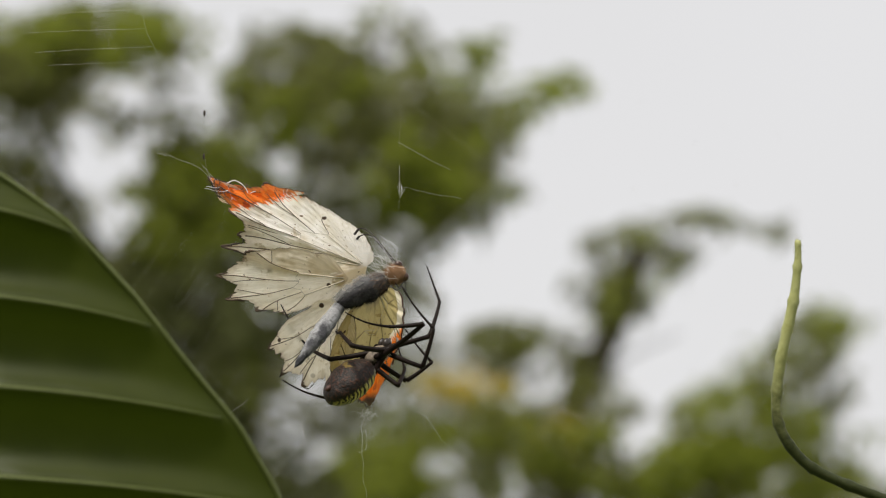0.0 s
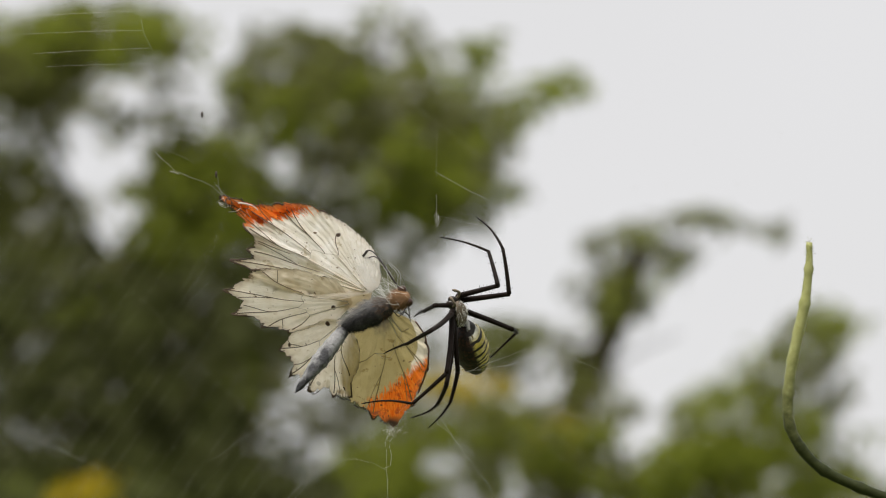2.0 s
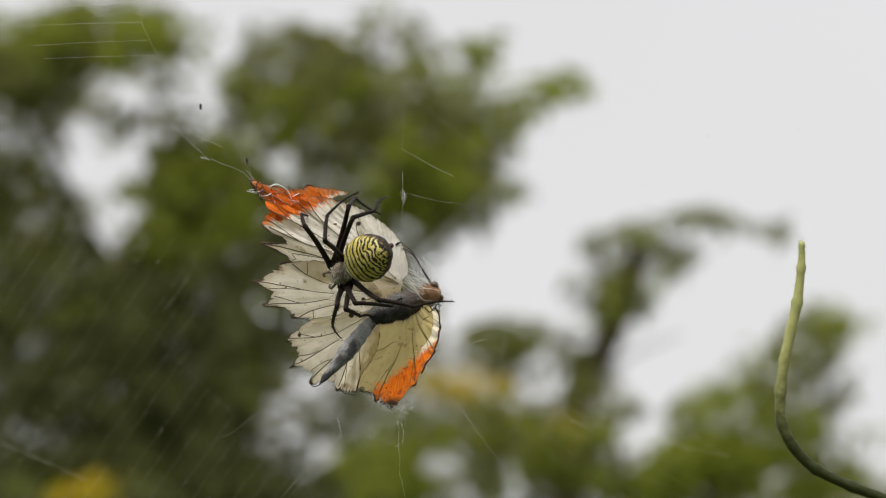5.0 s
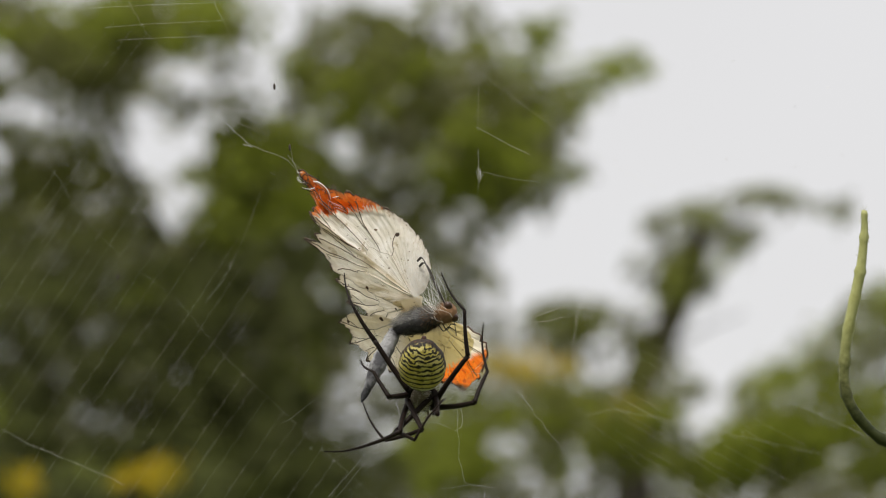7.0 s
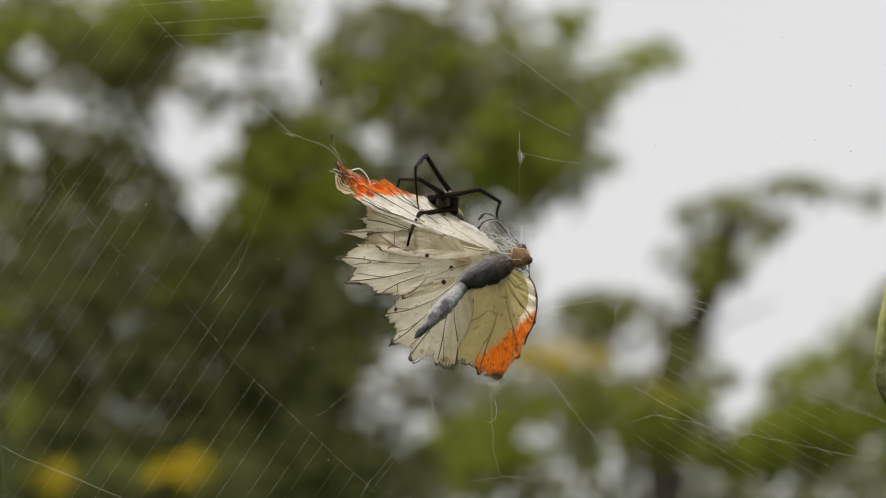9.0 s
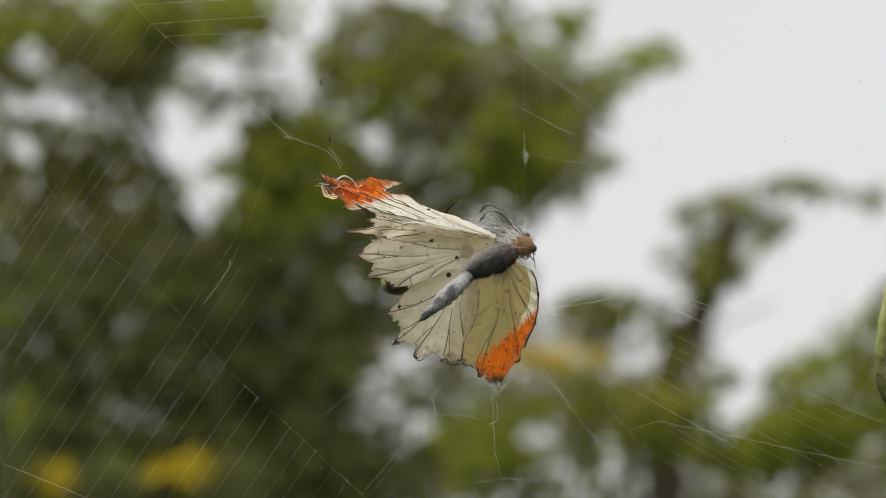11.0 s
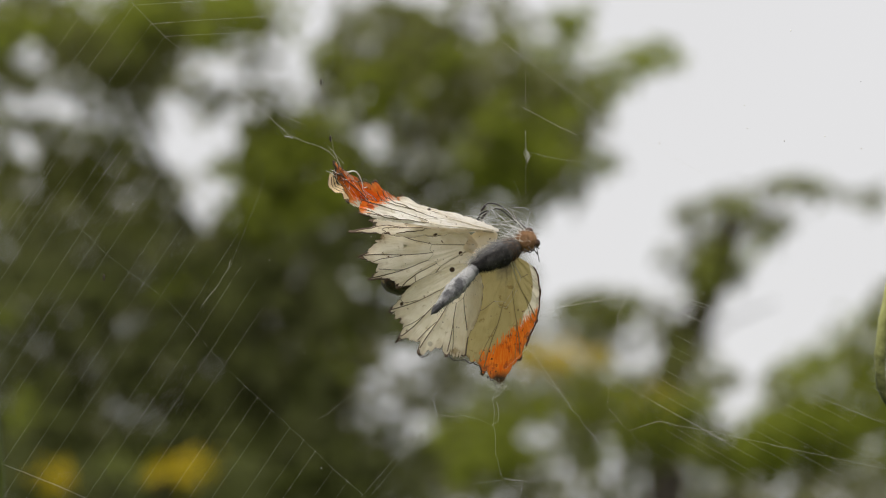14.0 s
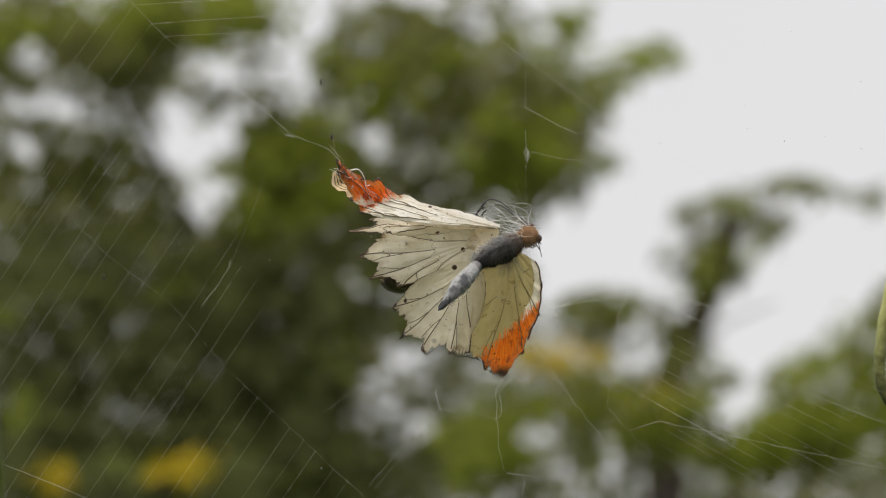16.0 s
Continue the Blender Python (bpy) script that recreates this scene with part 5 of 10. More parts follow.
    walk(FOREWING, [
        (0, mm(0.76, 3.31, 6.27, 9.0, -8.1, 2.8)), (0.5, mm(0.54, 2.96, 6.27, 5.1, -1.4, 1.8)), (1, mm(0.63, 3.15, 6.27, 5.3, 0.0, 0.5)), (1.5, mm(0.75, 3.03, 6.27, -2.5, 0.5, -0.4)),
        (2, mm(0.72, 2.77, 6.27, -0.5, 1.8, -2.1)), (2.5, mm(0.72, 2.73, 6.27, -0.1, 1.3, 0.1)), (3, mm(0.29, 3.03, 6.27, 8.1, -4.1, 1.7)), (3.5, mm(0.53, 2.92, 6.27, 7.8, -4.1, 3.1)),
        (4, mm(0.57, 2.94, 6.27, -3.3, -8.1, -0.8)), (4.2, mm(1.42, 3.24, 6.27, -1.8, -8.9, 0.4)), (4.7, mm(1.31, 3.06, 6.27, -1.2, -7.3, 0.7)), (5.2, mm(1.20, 2.88, 6.27, -0.7, -5.7, 1.0)),
        (5.8, mm(1.07, 2.67, 6.27, -0.0, -3.8, 1.4)), (6.3, mm(0.96, 2.49, 6.27, 0.6, -2.2, 1.7)), (6.5, mm(1.02, 2.42, 6.27, 4.4, -3.4, 2.8)), (6.75, mm(0.70, 3.17, 6.27, 2.5, -2.3, 3.2)),
        (7, mm(0.38, 3.92, 6.27, 0.7, -1.1, 3.5)), (7.25, mm(0.18, 3.70, 6.27, 6.8, -3.2, 4.9)), (7.5, mm(-0.02, 3.48, 6.27, 12.9, -5.4, 6.1)), (8, mm(0.17, 2.16, 6.27, 9.3, -3.3, 1.8)),
        (8.25, mm(0.69, 2.57, 6.27, 5.9, -2.9, 1.3)), (8.5, mm(1.20, 2.98, 6.27, 2.5, -2.5, 0.7)), (8.75, mm(1.03, 2.70, 6.27, 1.1, -0.7, 0.0)), (9, mm(0.86, 2.42, 6.27, -0.3, 1.1, -0.7)),
        (9.2, mm(0.78, 2.49, 6.27, -21.5, 0.7, -5.7)), (9.7, mm(0.82, 2.51, 6.27, -24.1, -0.5, -7.6)), (10.2, mm(0.86, 2.54, 6.27, -26.6, -1.7, -9.4)), (10.8, mm(0.90, 2.56, 6.27, -29.5, -3.3, -11.4)),
        (11.5, mm(0.96, 2.60, 6.27, -32.9, -5.2, -13.8)), (14, mm(1.05, 2.78, 6.27, -32.8, -5.3, -13.7)), (16, mm(1.09, 2.75, 6.27, -31.1, -6.1, -13.0))])
    walk(FRONT_PANEL, [
        (0, mm(0.80, 3.13, 6.27, -10.6, 9.6, -4.3)), (0.5, mm(0.52, 2.89, 6.27, 0.9, 5.5, 0.4)), (1, mm(0.61, 3.08, 6.27, -0.0, 5.5, -1.9)), (1.5, mm(0.59, 2.99, 6.27, -3.8, 4.1, -0.6)),
        (2, mm(0.69, 2.68, 6.27, -2.6, 5.8, -3.9)), (2.5, mm(0.74, 2.70, 6.27, -0.2, 1.4, 0.0)), (3, mm(0.18, 2.92, 6.27, 0.3, 2.3, -1.0)), (3.5, mm(0.53, 2.81, 6.27, 1.7, -2.5, 0.9)),
        (4, mm(0.55, 2.87, 6.27, -5.5, 0.2, -3.7)), (4.2, mm(1.11, 3.50, 6.27, 4.4, 13.1, 3.2)), (4.7, mm(0.64, 3.64, 6.27, 2.9, 7.2, 5.5)), (5.2, mm(0.18, 3.77, 6.27, 1.1, 1.3, 8.0)),
        (5.8, mm(-0.38, 3.94, 6.27, -1.4, -5.7, 11.2)), (6.3, mm(-0.84, 4.07, 6.27, -3.8, -11.4, 14.2)), (6.5, mm(-0.63, 3.26, 6.27, -3.9, -8.7, 7.7)), (6.75, mm(-0.51, 3.44, 6.27, -12.0, -1.5, 2.7)),
        (7, mm(-0.40, 3.61, 6.27, -20.8, 4.8, -3.2)), (7.25, mm(-0.41, 3.48, 6.27, -15.2, 4.3, -2.4)), (7.5, mm(-0.43, 3.35, 6.27, -9.6, 3.6, -1.7)), (8, mm(0.15, 1.90, 6.27, -10.1, 12.5, -3.9)),
        (8.25, mm(0.78, 2.56, 6.27, -12.9, 13.8, -3.0)), (8.5, mm(1.41, 3.22, 6.27, -15.7, 15.3, -2.1)), (8.75, mm(1.32, 2.81, 6.27, -18.4, 16.9, -4.2)), (9, mm(1.23, 2.40, 6.27, -21.1, 18.5, -6.4)),
        (9.2, mm(1.02, 3.31, 6.27, -59.3, 44.6, -39.4)), (9.7, mm(0.97, 3.24, 6.27, -46.9, 45.8, -25.9)), (10.2, mm(0.92, 3.18, 6.27, -34.4, 45.1, -12.2)), (10.8, mm(0.86, 3.11, 6.27, -20.7, 41.9, 3.1)),
        (11.5, mm(0.80, 3.03, 6.27, -7.6, 35.5, 18.4)), (14, mm(0.82, 3.24, 6.27, -8.0, 34.4, 18.5)), (16, mm(0.71, 3.23, 6.27, -9.3, 31.7, 16.8))])
    walk(WING_TIP, [
        (0, mm(1.46, 4.73, 6.68, -9.5, 5.2, -0.3)), (0.5, mm(0.19, 3.36, 6.77, -4.2, 1.5, -0.9)), (1, mm(2.24, 8.04, 7.40, -28.8, 12.7, -2.9)), (1.5, mm(-0.86, 1.37, 6.57, 12.7, -10.7, 0.8)),
        (2, mm(1.15, 2.04, -2.94, 34.8, -1.0, 2.2)), (2.5, mm(0.78, 2.75, 5.66, -0.0, 1.8, 0.1)), (3, mm(-0.47, 3.99, 8.78, -12.0, 0.8, -3.3)), (3.5, mm(-2.98, 3.75, 12.50, -9.6, -12.2, -1.7)),
        (4, mm(1.65, 7.43, 10.30, -29.1, 5.2, -4.1)), (4.2, mm(3.13, 6.31, 5.08, -9.0, 9.3, 4.4)), (4.7, mm(2.93, 6.54, 5.92, -7.1, 5.8, 6.1)), (5.2, mm(2.69, 6.74, 6.75, -5.2, 2.2, 7.7)),
        (5.8, mm(2.33, 6.94, 7.75, -3.0, -2.1, 9.5)), (6.3, mm(0.35, 0.79, 3.44, -4.6, 0.4, 1.7)), (6.5, mm(1.23, 3.60, 4.91, -15.0, 4.3, 0.1)), (6.75, mm(-0.25, 1.9, 4.6, -9.2, 2.3, -2.5)),
        (7, mm(-1.72, 0.17, 4.24, -3.5, 0.3, -5.1)), (7.25, mm(0.96, 8.33, 10.18, -14.9, -1.5, 7.2)), (7.5, mm(-0.72, 7.76, 11.83, -14.8, -6.5, 6.9)), (8, mm(0.34, 0.69, -3.56, 3.1, 24.9, -1.1)),
        (8.25, mm(0.63, 1.22, -2.18, -4.5, 25.7, -2.5)), (8.5, mm(0.93, 1.92, -0.91, -12.1, 26.4, -4.0)), (8.75, mm(0.81, 1.47, -2.17, -11.5, 29.3, -4.8)), (9, mm(0.63, 1.04, -3.43, -10.9, 32.2, -5.6)),
        (9.2, mm(-8.76, 2.79, 15.88, 17.5, -51.4, 17.9)), (9.7, mm(-3.44, 4.76, 11.52, 14.9, -29.1, 18.8)), (10.2, mm(0.06, 5.99, 5.16, 13.1, -6.8, 19.0)), (10.8, mm(1.04, 6.28, -3.85, 11.6, 20.0, 19.1)),
        (11.5, mm(-7.10, -6.45, 0.85, 15.0, 37.3, 0.8)), (14, mm(-7.06, -6.49, 0.88, 15.2, 36.9, 1.0)), (16, mm(-7.00, -6.60, 0.95, 15.6, 36.2, 0.7))])
    walk(HINDWING, [
        (0, mm(-2.97, 0.73, 5.79, -1.0, -4.1, -0.2)), (0.5, mm(-2.97, 0.74, 5.79, -1.2, 1.2, 0.3)), (1, mm(-3.02, 0.75, 5.79, -1.3, 4.2, -0.7)), (1.5, mm(-3.08, 0.62, 5.79, 0.5, 3.3, -0.5)),
        (2, mm(-3.04, 0.67, 5.79, -0.6, 5.5, -1.1)), (2.5, mm(-3.16, 0.63, 5.79, 0.7, 4.3, -0.2)), (3, mm(-3.08, 0.90, 5.79, -1.4, 2.8, 0.8)), (3.5, mm(-2.87, 0.73, 5.79, -2.2, 2.2, 0.2)),
        (4, mm(-3.07, 0.61, 5.79, 0.1, 1.1, -0.2)), (4.2, mm(-3.04, 0.60, 5.79, -0.4, 0.2, 1.3)), (4.7, mm(-3.00, 0.59, 5.79, -1.7, -3.8, 4.0)), (5.2, mm(-2.97, 0.57, 5.79, -3.1, -7.8, 6.8)),
        (5.8, mm(-2.93, 0.56, 5.79, -5.2, -12.5, 10.4)), (6.3, mm(-2.89, 0.55, 5.79, -7.2, -16.3, 13.6)), (6.5, mm(-2.90, 0.55, 5.79, -6.5, -15.9, 12.3)), (6.75, mm(-2.90, 0.55, 5.79, -7.0, -14.9, 13.6)),
        (7, mm(-2.90, 0.54, 5.79, -7.4, -13.9, 14.8)), (7.25, mm(-2.96, 0.57, 5.79, -3.2, -7.2, 7.1)), (7.5, mm(-3.02, 0.60, 5.79, -0.0, -0.0, -0.0)), (8, mm(-3.44, 0.29, 5.79, 9.8, -11.9, 0.7)),
        (8.25, mm(-3.19, 0.47, 5.79, 5.5, -12.1, -0.5)), (8.5, mm(-2.94, 0.66, 5.79, 1.2, -12.3, -1.7)), (8.75, mm(-2.97, 0.54, 5.79, 0.9, -6.0, -1.0)), (9, mm(-3.00, 0.41, 5.79, 0.6, 0.2, -0.4)),
        (9.2, mm(-3.05, 0.48, 5.79, 3.3, -1.7, 0.5)), (9.7, mm(-3.13, 0.53, 5.79, 4.7, -6.4, -0.0)), (10.2, mm(-3.22, 0.57, 5.79, 6.2, -11.2, -0.7)), (10.8, mm(-3.32, 0.62, 5.79, 8.1, -16.9, -1.6)),
        (11.5, mm(-3.44, 0.68, 5.79, 10.6, -23.5, -3.0)), (14, mm(-3.45, 0.72, 5.79, 10.8, -23.8, -3.5)), (16, mm(-3.35, 0.85, 5.79, 8.9, -23.8, -3.6))])
    walk(LOW_HINDWING, [
        (0, mm(-4.81, -3.06, 6.03, -3.4, -0.9, 6.2)), (0.5, mm(-4.75, -2.97, 6.03, 3.4, -5.9, -0.5)), (1, mm(-4.79, -3.00, 6.03, 1.5, -2.8, -0.1)), (1.5, mm(-4.77, -3.06, 6.03, -2.7, -4.8, -2.2)),
        (2, mm(-4.80, -3.00, 6.03, 2.0, -2.8, -0.9)), (2.5, mm(-4.79, -3.04, 6.03, -2.0, -3.1, -2.6)), (3, mm(-4.82, -3.02, 6.03, -0.1, -0.6, 0.6)), (3.5, mm(-4.81, -3.04, 6.03, -3.6, -1.5, -2.0)),
        (4, mm(-4.82, -3.25, 6.03, -11.5, 0.8, -5.6)), (4.2, mm(-5.13, -3.56, 6.03, -10.9, 7.2, -4.3)), (4.7, mm(-5.06, -3.43, 6.03, -8.3, 5.5, -3.1)), (5.2, mm(-4.99, -3.30, 6.03, -5.6, 3.9, -2.1)),
        (5.8, mm(-4.90, -3.14, 6.03, -2.5, 1.8, -0.9)), (6.3, mm(-4.83, -3.02, 6.03, 0.0, -0.0, 0.0)), (6.5, mm(-4.83, -3.02, 6.03, 0.0, -0.0, 0.0)), (6.75, mm(-4.85, -3.01, 6.03, -0.7, 3.1, -1.7)),
        (7, mm(-4.88, -3.01, 6.03, -1.4, 6.3, -3.3)), (7.25, mm(-4.88, -3.03, 6.03, -2.4, 5.9, -1.4)), (7.5, mm(-4.88, -3.05, 6.03, -3.3, 5.5, 0.6)), (8, mm(-4.85, -3.05, 6.03, -1.6, 1.2, -0.6)),
        (8.25, mm(-5.39, -3.63, 6.03, -7.8, -8.1, -3.6)), (8.5, mm(-5.94, -4.22, 6.03, -13.7, -17.7, -5.6)), (8.75, mm(-5.36, -3.59, 6.03, -5.1, -10.2, -5.0)), (9, mm(-4.78, -2.96, 6.03, 3.5, -3.0, -3.3)),
        (9.2, mm(-4.83, -3.02, 6.03, 0.0, -0.0, 0.0)), (9.7, mm(-4.82, -3.10, 6.03, -0.1, -0.2, -0.9)), (10.2, mm(-4.81, -3.18, 6.03, -0.3, -0.3, -1.8)), (10.8, mm(-4.81, -3.27, 6.03, -0.4, -0.5, -2.9)),
        (11.5, mm(-4.80, -3.39, 6.03, -0.6, -0.8, -4.1)), (14, mm(-5.01, -3.37, 6.03, -2.1, 1.8, -2.8)), (16, mm(-5.24, -3.73, 6.03, 6.4, -4.4, -3.7))])
    walk(LOW_FOREWING, [
        (0, mm(3.03, -0.34, 5.55, 1.2, 17.6, 8.1)), (0.5, mm(3.14, -0.51, 5.55, -7.9, -7.1, -4.3)), (1, mm(2.85, -0.85, 5.55, -5.6, -9.1, -2.5)), (1.5, mm(3.16, -0.60, 5.55, -4.6, -7.0, -2.9)),
        (2, mm(3.17, -0.61, 5.55, -5.8, -7.4, -1.6)), (2.5, mm(2.79, -0.87, 5.55, -3.4, -6.6, -1.6)), (3, mm(3.05, -0.67, 5.55, -9.0, -4.1, -2.6)), (3.5, mm(3.06, -0.49, 5.55, -3.7, 5.3, 1.2)),
        (4, mm(3.14, -0.29, 5.55, -1.8, 9.2, 4.0)), (4.2, mm(3.03, -0.52, 5.55, -3.7, 1.1, -3.0)), (4.7, mm(3.19, -0.42, 5.55, -3.0, 5.7, -0.0)), (5.2, mm(3.35, -0.31, 5.55, -2.0, 10.2, 3.1)),
        (5.8, mm(4.05, -0.10, 5.25, -1.9, 13.0, 1.9)), (6.3, mm(4.51, 0.07, 5.06, -2.0, 14.4, 1.4)), (6.5, mm(4.09, -0.35, 5.17, -0.5, 12.6, 0.6)), (6.75, mm(3.65, -0.50, 5.36, -0.6, 3.3, -1.0)),
        (7, mm(3.20, -0.64, 5.55, -0.7, -6.1, -2.7)), (7.25, mm(3.11, -0.61, 5.55, 2.0, -3.2, -1.5)), (7.5, mm(3.02, -0.59, 5.55, 4.8, -0.3, -0.2)), (8, mm(3.02, -0.57, 5.55, 9.3, -1.6, 1.3)),
        (8.25, mm(3.02, -0.57, 5.55, 8.3, -1.2, 0.8)), (8.5, mm(3.02, -0.57, 5.55, 7.3, -0.8, 0.3)), (8.75, mm(3.02, -0.56, 5.55, 11.1, -1.9, 1.4)), (9, mm(3.02, -0.56, 5.55, 14.9, -3.1, 2.4)),
        (9.2, mm(3.02, -0.60, 5.55, 0.5, -0.1, 0.2)), (9.7, mm(3.02, -0.59, 5.55, 2.0, -0.3, 0.2)), (10.2, mm(3.02, -0.58, 5.55, 3.6, -0.4, 0.3)), (10.8, mm(3.02, -0.57, 5.55, 5.4, -0.6, 0.3)),
        (11.5, mm(3.02, -0.56, 5.55, 7.6, -0.8, 0.3)), (14, mm(3.02, -0.56, 5.55, 8.0, -0.9, 0.4)), (16, mm(3.02, -0.55, 5.55, 10.4, -1.3, 0.7))])
    walk(SPIDER, [
        (0, mm(-13.88, 883.08, 1732.99, 146.4, -6.1, 131.9)), (0.25, mm(-9.71, 885.51, 1736.58, 114.9, -19.7, 104.5)), (0.5, mm(-5.54, 887.94, 1740.17, 88.0, -44.7, 84.7)), (0.75, mm(-3.92, 887.47, 1742.84, 87.1, -46.2, 82.4)),
        (1, mm(-2.29, 887.00, 1745.51, 86.3, -47.8, 80.0)), (1.25, mm(-2.29, 887.16, 1744.62, 58.9, -47.8, 101.7)), (1.5, mm(-2.29, 887.31, 1743.73, 34.7, -41.4, 120.2)), (1.75, mm(0.54, 887.42, 1743.14, 65.6, -51.5, 95.4)),
        (2, mm(3.37, 887.52, 1742.55, 102.8, -50.2, 64.1)), (2.25, mm(2.05, 887.07, 1745.10, 101.8, -38.1, 67.0)), (2.5, mm(0.72, 886.62, 1747.65, 101.6, -26.1, 69.4)), (2.75, mm(1.20, 886.31, 1749.43, 97.5, -29.1, 73.9)),
        (3, mm(1.69, 886.00, 1751.21, 93.0, -31.8, 78.9)), (3.25, mm(-2.87, 882.98, 1750.94, 78.4, -36.8, 46.5)), (3.5, mm(-7.42, 879.97, 1750.67, 68.5, -47.7, 12.5)), (3.75, mm(-11.23, 878.47, 1752.22, 73.5, -66.8, -7.9)),
        (4, mm(-15.04, 876.97, 1753.78, 129.4, -79.8, -78.2)), (4.2, mm(-22.80, 876.95, 1753.90, 112.4, -79.0, -65.7)), (4.5, mm(-22.24, 876.72, 1752.22, 176.2, -78.5, -129.2)), (4.75, mm(-21.78, 876.53, 1750.83, -158.0, -71.1, -154.7)),
        (5, mm(-21.31, 876.33, 1749.43, -147.5, -62.1, -165.0)), (5.25, mm(-20.85, 876.14, 1748.03, -142.0, -52.7, -170.2)), (5.5, mm(-20.39, 875.95, 1746.63, -138.6, -43.1, -173.3)), (5.75, mm(-19.92, 875.76, 1745.23, -136.3, -33.4, -175.3)),
        (6, mm(-19.46, 875.57, 1743.83, -134.5, -23.6, -176.7)), (6.3, mm(-18.90, 875.34, 1742.15, -132.9, -11.9, -177.9)), (6.5, mm(-17.36, 876.17, 1737.47, -130.7, -3.2, -179.4)), (6.75, mm(-17.72, 878.68, 1728.46, -132.1, -4.3, 179.7)),
        (7, mm(-18.08, 881.18, 1719.44, -133.4, -5.4, 178.9)), (7.25, mm(-22.43, 878.80, 1724.25, -159.8, -12.3, -108.4)), (7.5, mm(-26.78, 876.42, 1729.06, -174.7, 10.1, -39.5)), (7.75, mm(-30.44, 880.80, 1732.05, 169.6, 15.1, -88.9)),
        (8, mm(-34.10, 885.17, 1735.04, 155.7, 6.8, -137.6)), (8.25, mm(-34.34, 891.95, 1740.03, 88.9, 3.3, 179.9)), (8.5, mm(-34.58, 898.73, 1745.01, 31.2, -36.0, 162.7)), (8.75, mm(-27.28, 908.00, 1753.15, 26.2, -21.0, 172.8)),
        (9, mm(-19.98, 890.96, 1761.29, 24.2, -5.6, -178.9)), (9.2, mm(-24.13, 877.77, 1756.16, -18.6, 0.6, -179.4)), (9.5, mm(-25.36, 884.54, 1755.33, -8.6, 6.3, -176.6)), (10, mm(-27.41, 895.81, 1753.93, 9.1, 14.5, -169.6)),
        (10.2, mm(-28.23, 900.32, 1753.37, 16.5, 17.1, -166.0)), (10.5, mm(-27.17, 900.52, 1752.21, 18.9, -13.6, -166.4)), (11, mm(-25.42, 900.86, 1750.27, 28.1, -64.5, -173.6)), (11.3, mm(-24.36, 901.07, 1749.11, 155.3, -82.3, 60.1)),
        (16, mm(-24.60, 900.96, 1749.71, 143.4, -83.0, 73.2))])
    # the abdomen twists on its stalk
    walk(SPIDER_BELLY, [(t, pose(0, -81 * U, 12 * U, -8, 0, 0) @ pose(0, 0, 0, 0, twist, 0)) for t, twist in (
        (0, 0), (0.25, 20), (0.5, 42), (1, 42), (1.5, 62), (2, 28), (2.5, 8), (3, 14), (3.5, 0), (9.2, 0), (10.2, 45), (11.3, 110), (16, 110))])
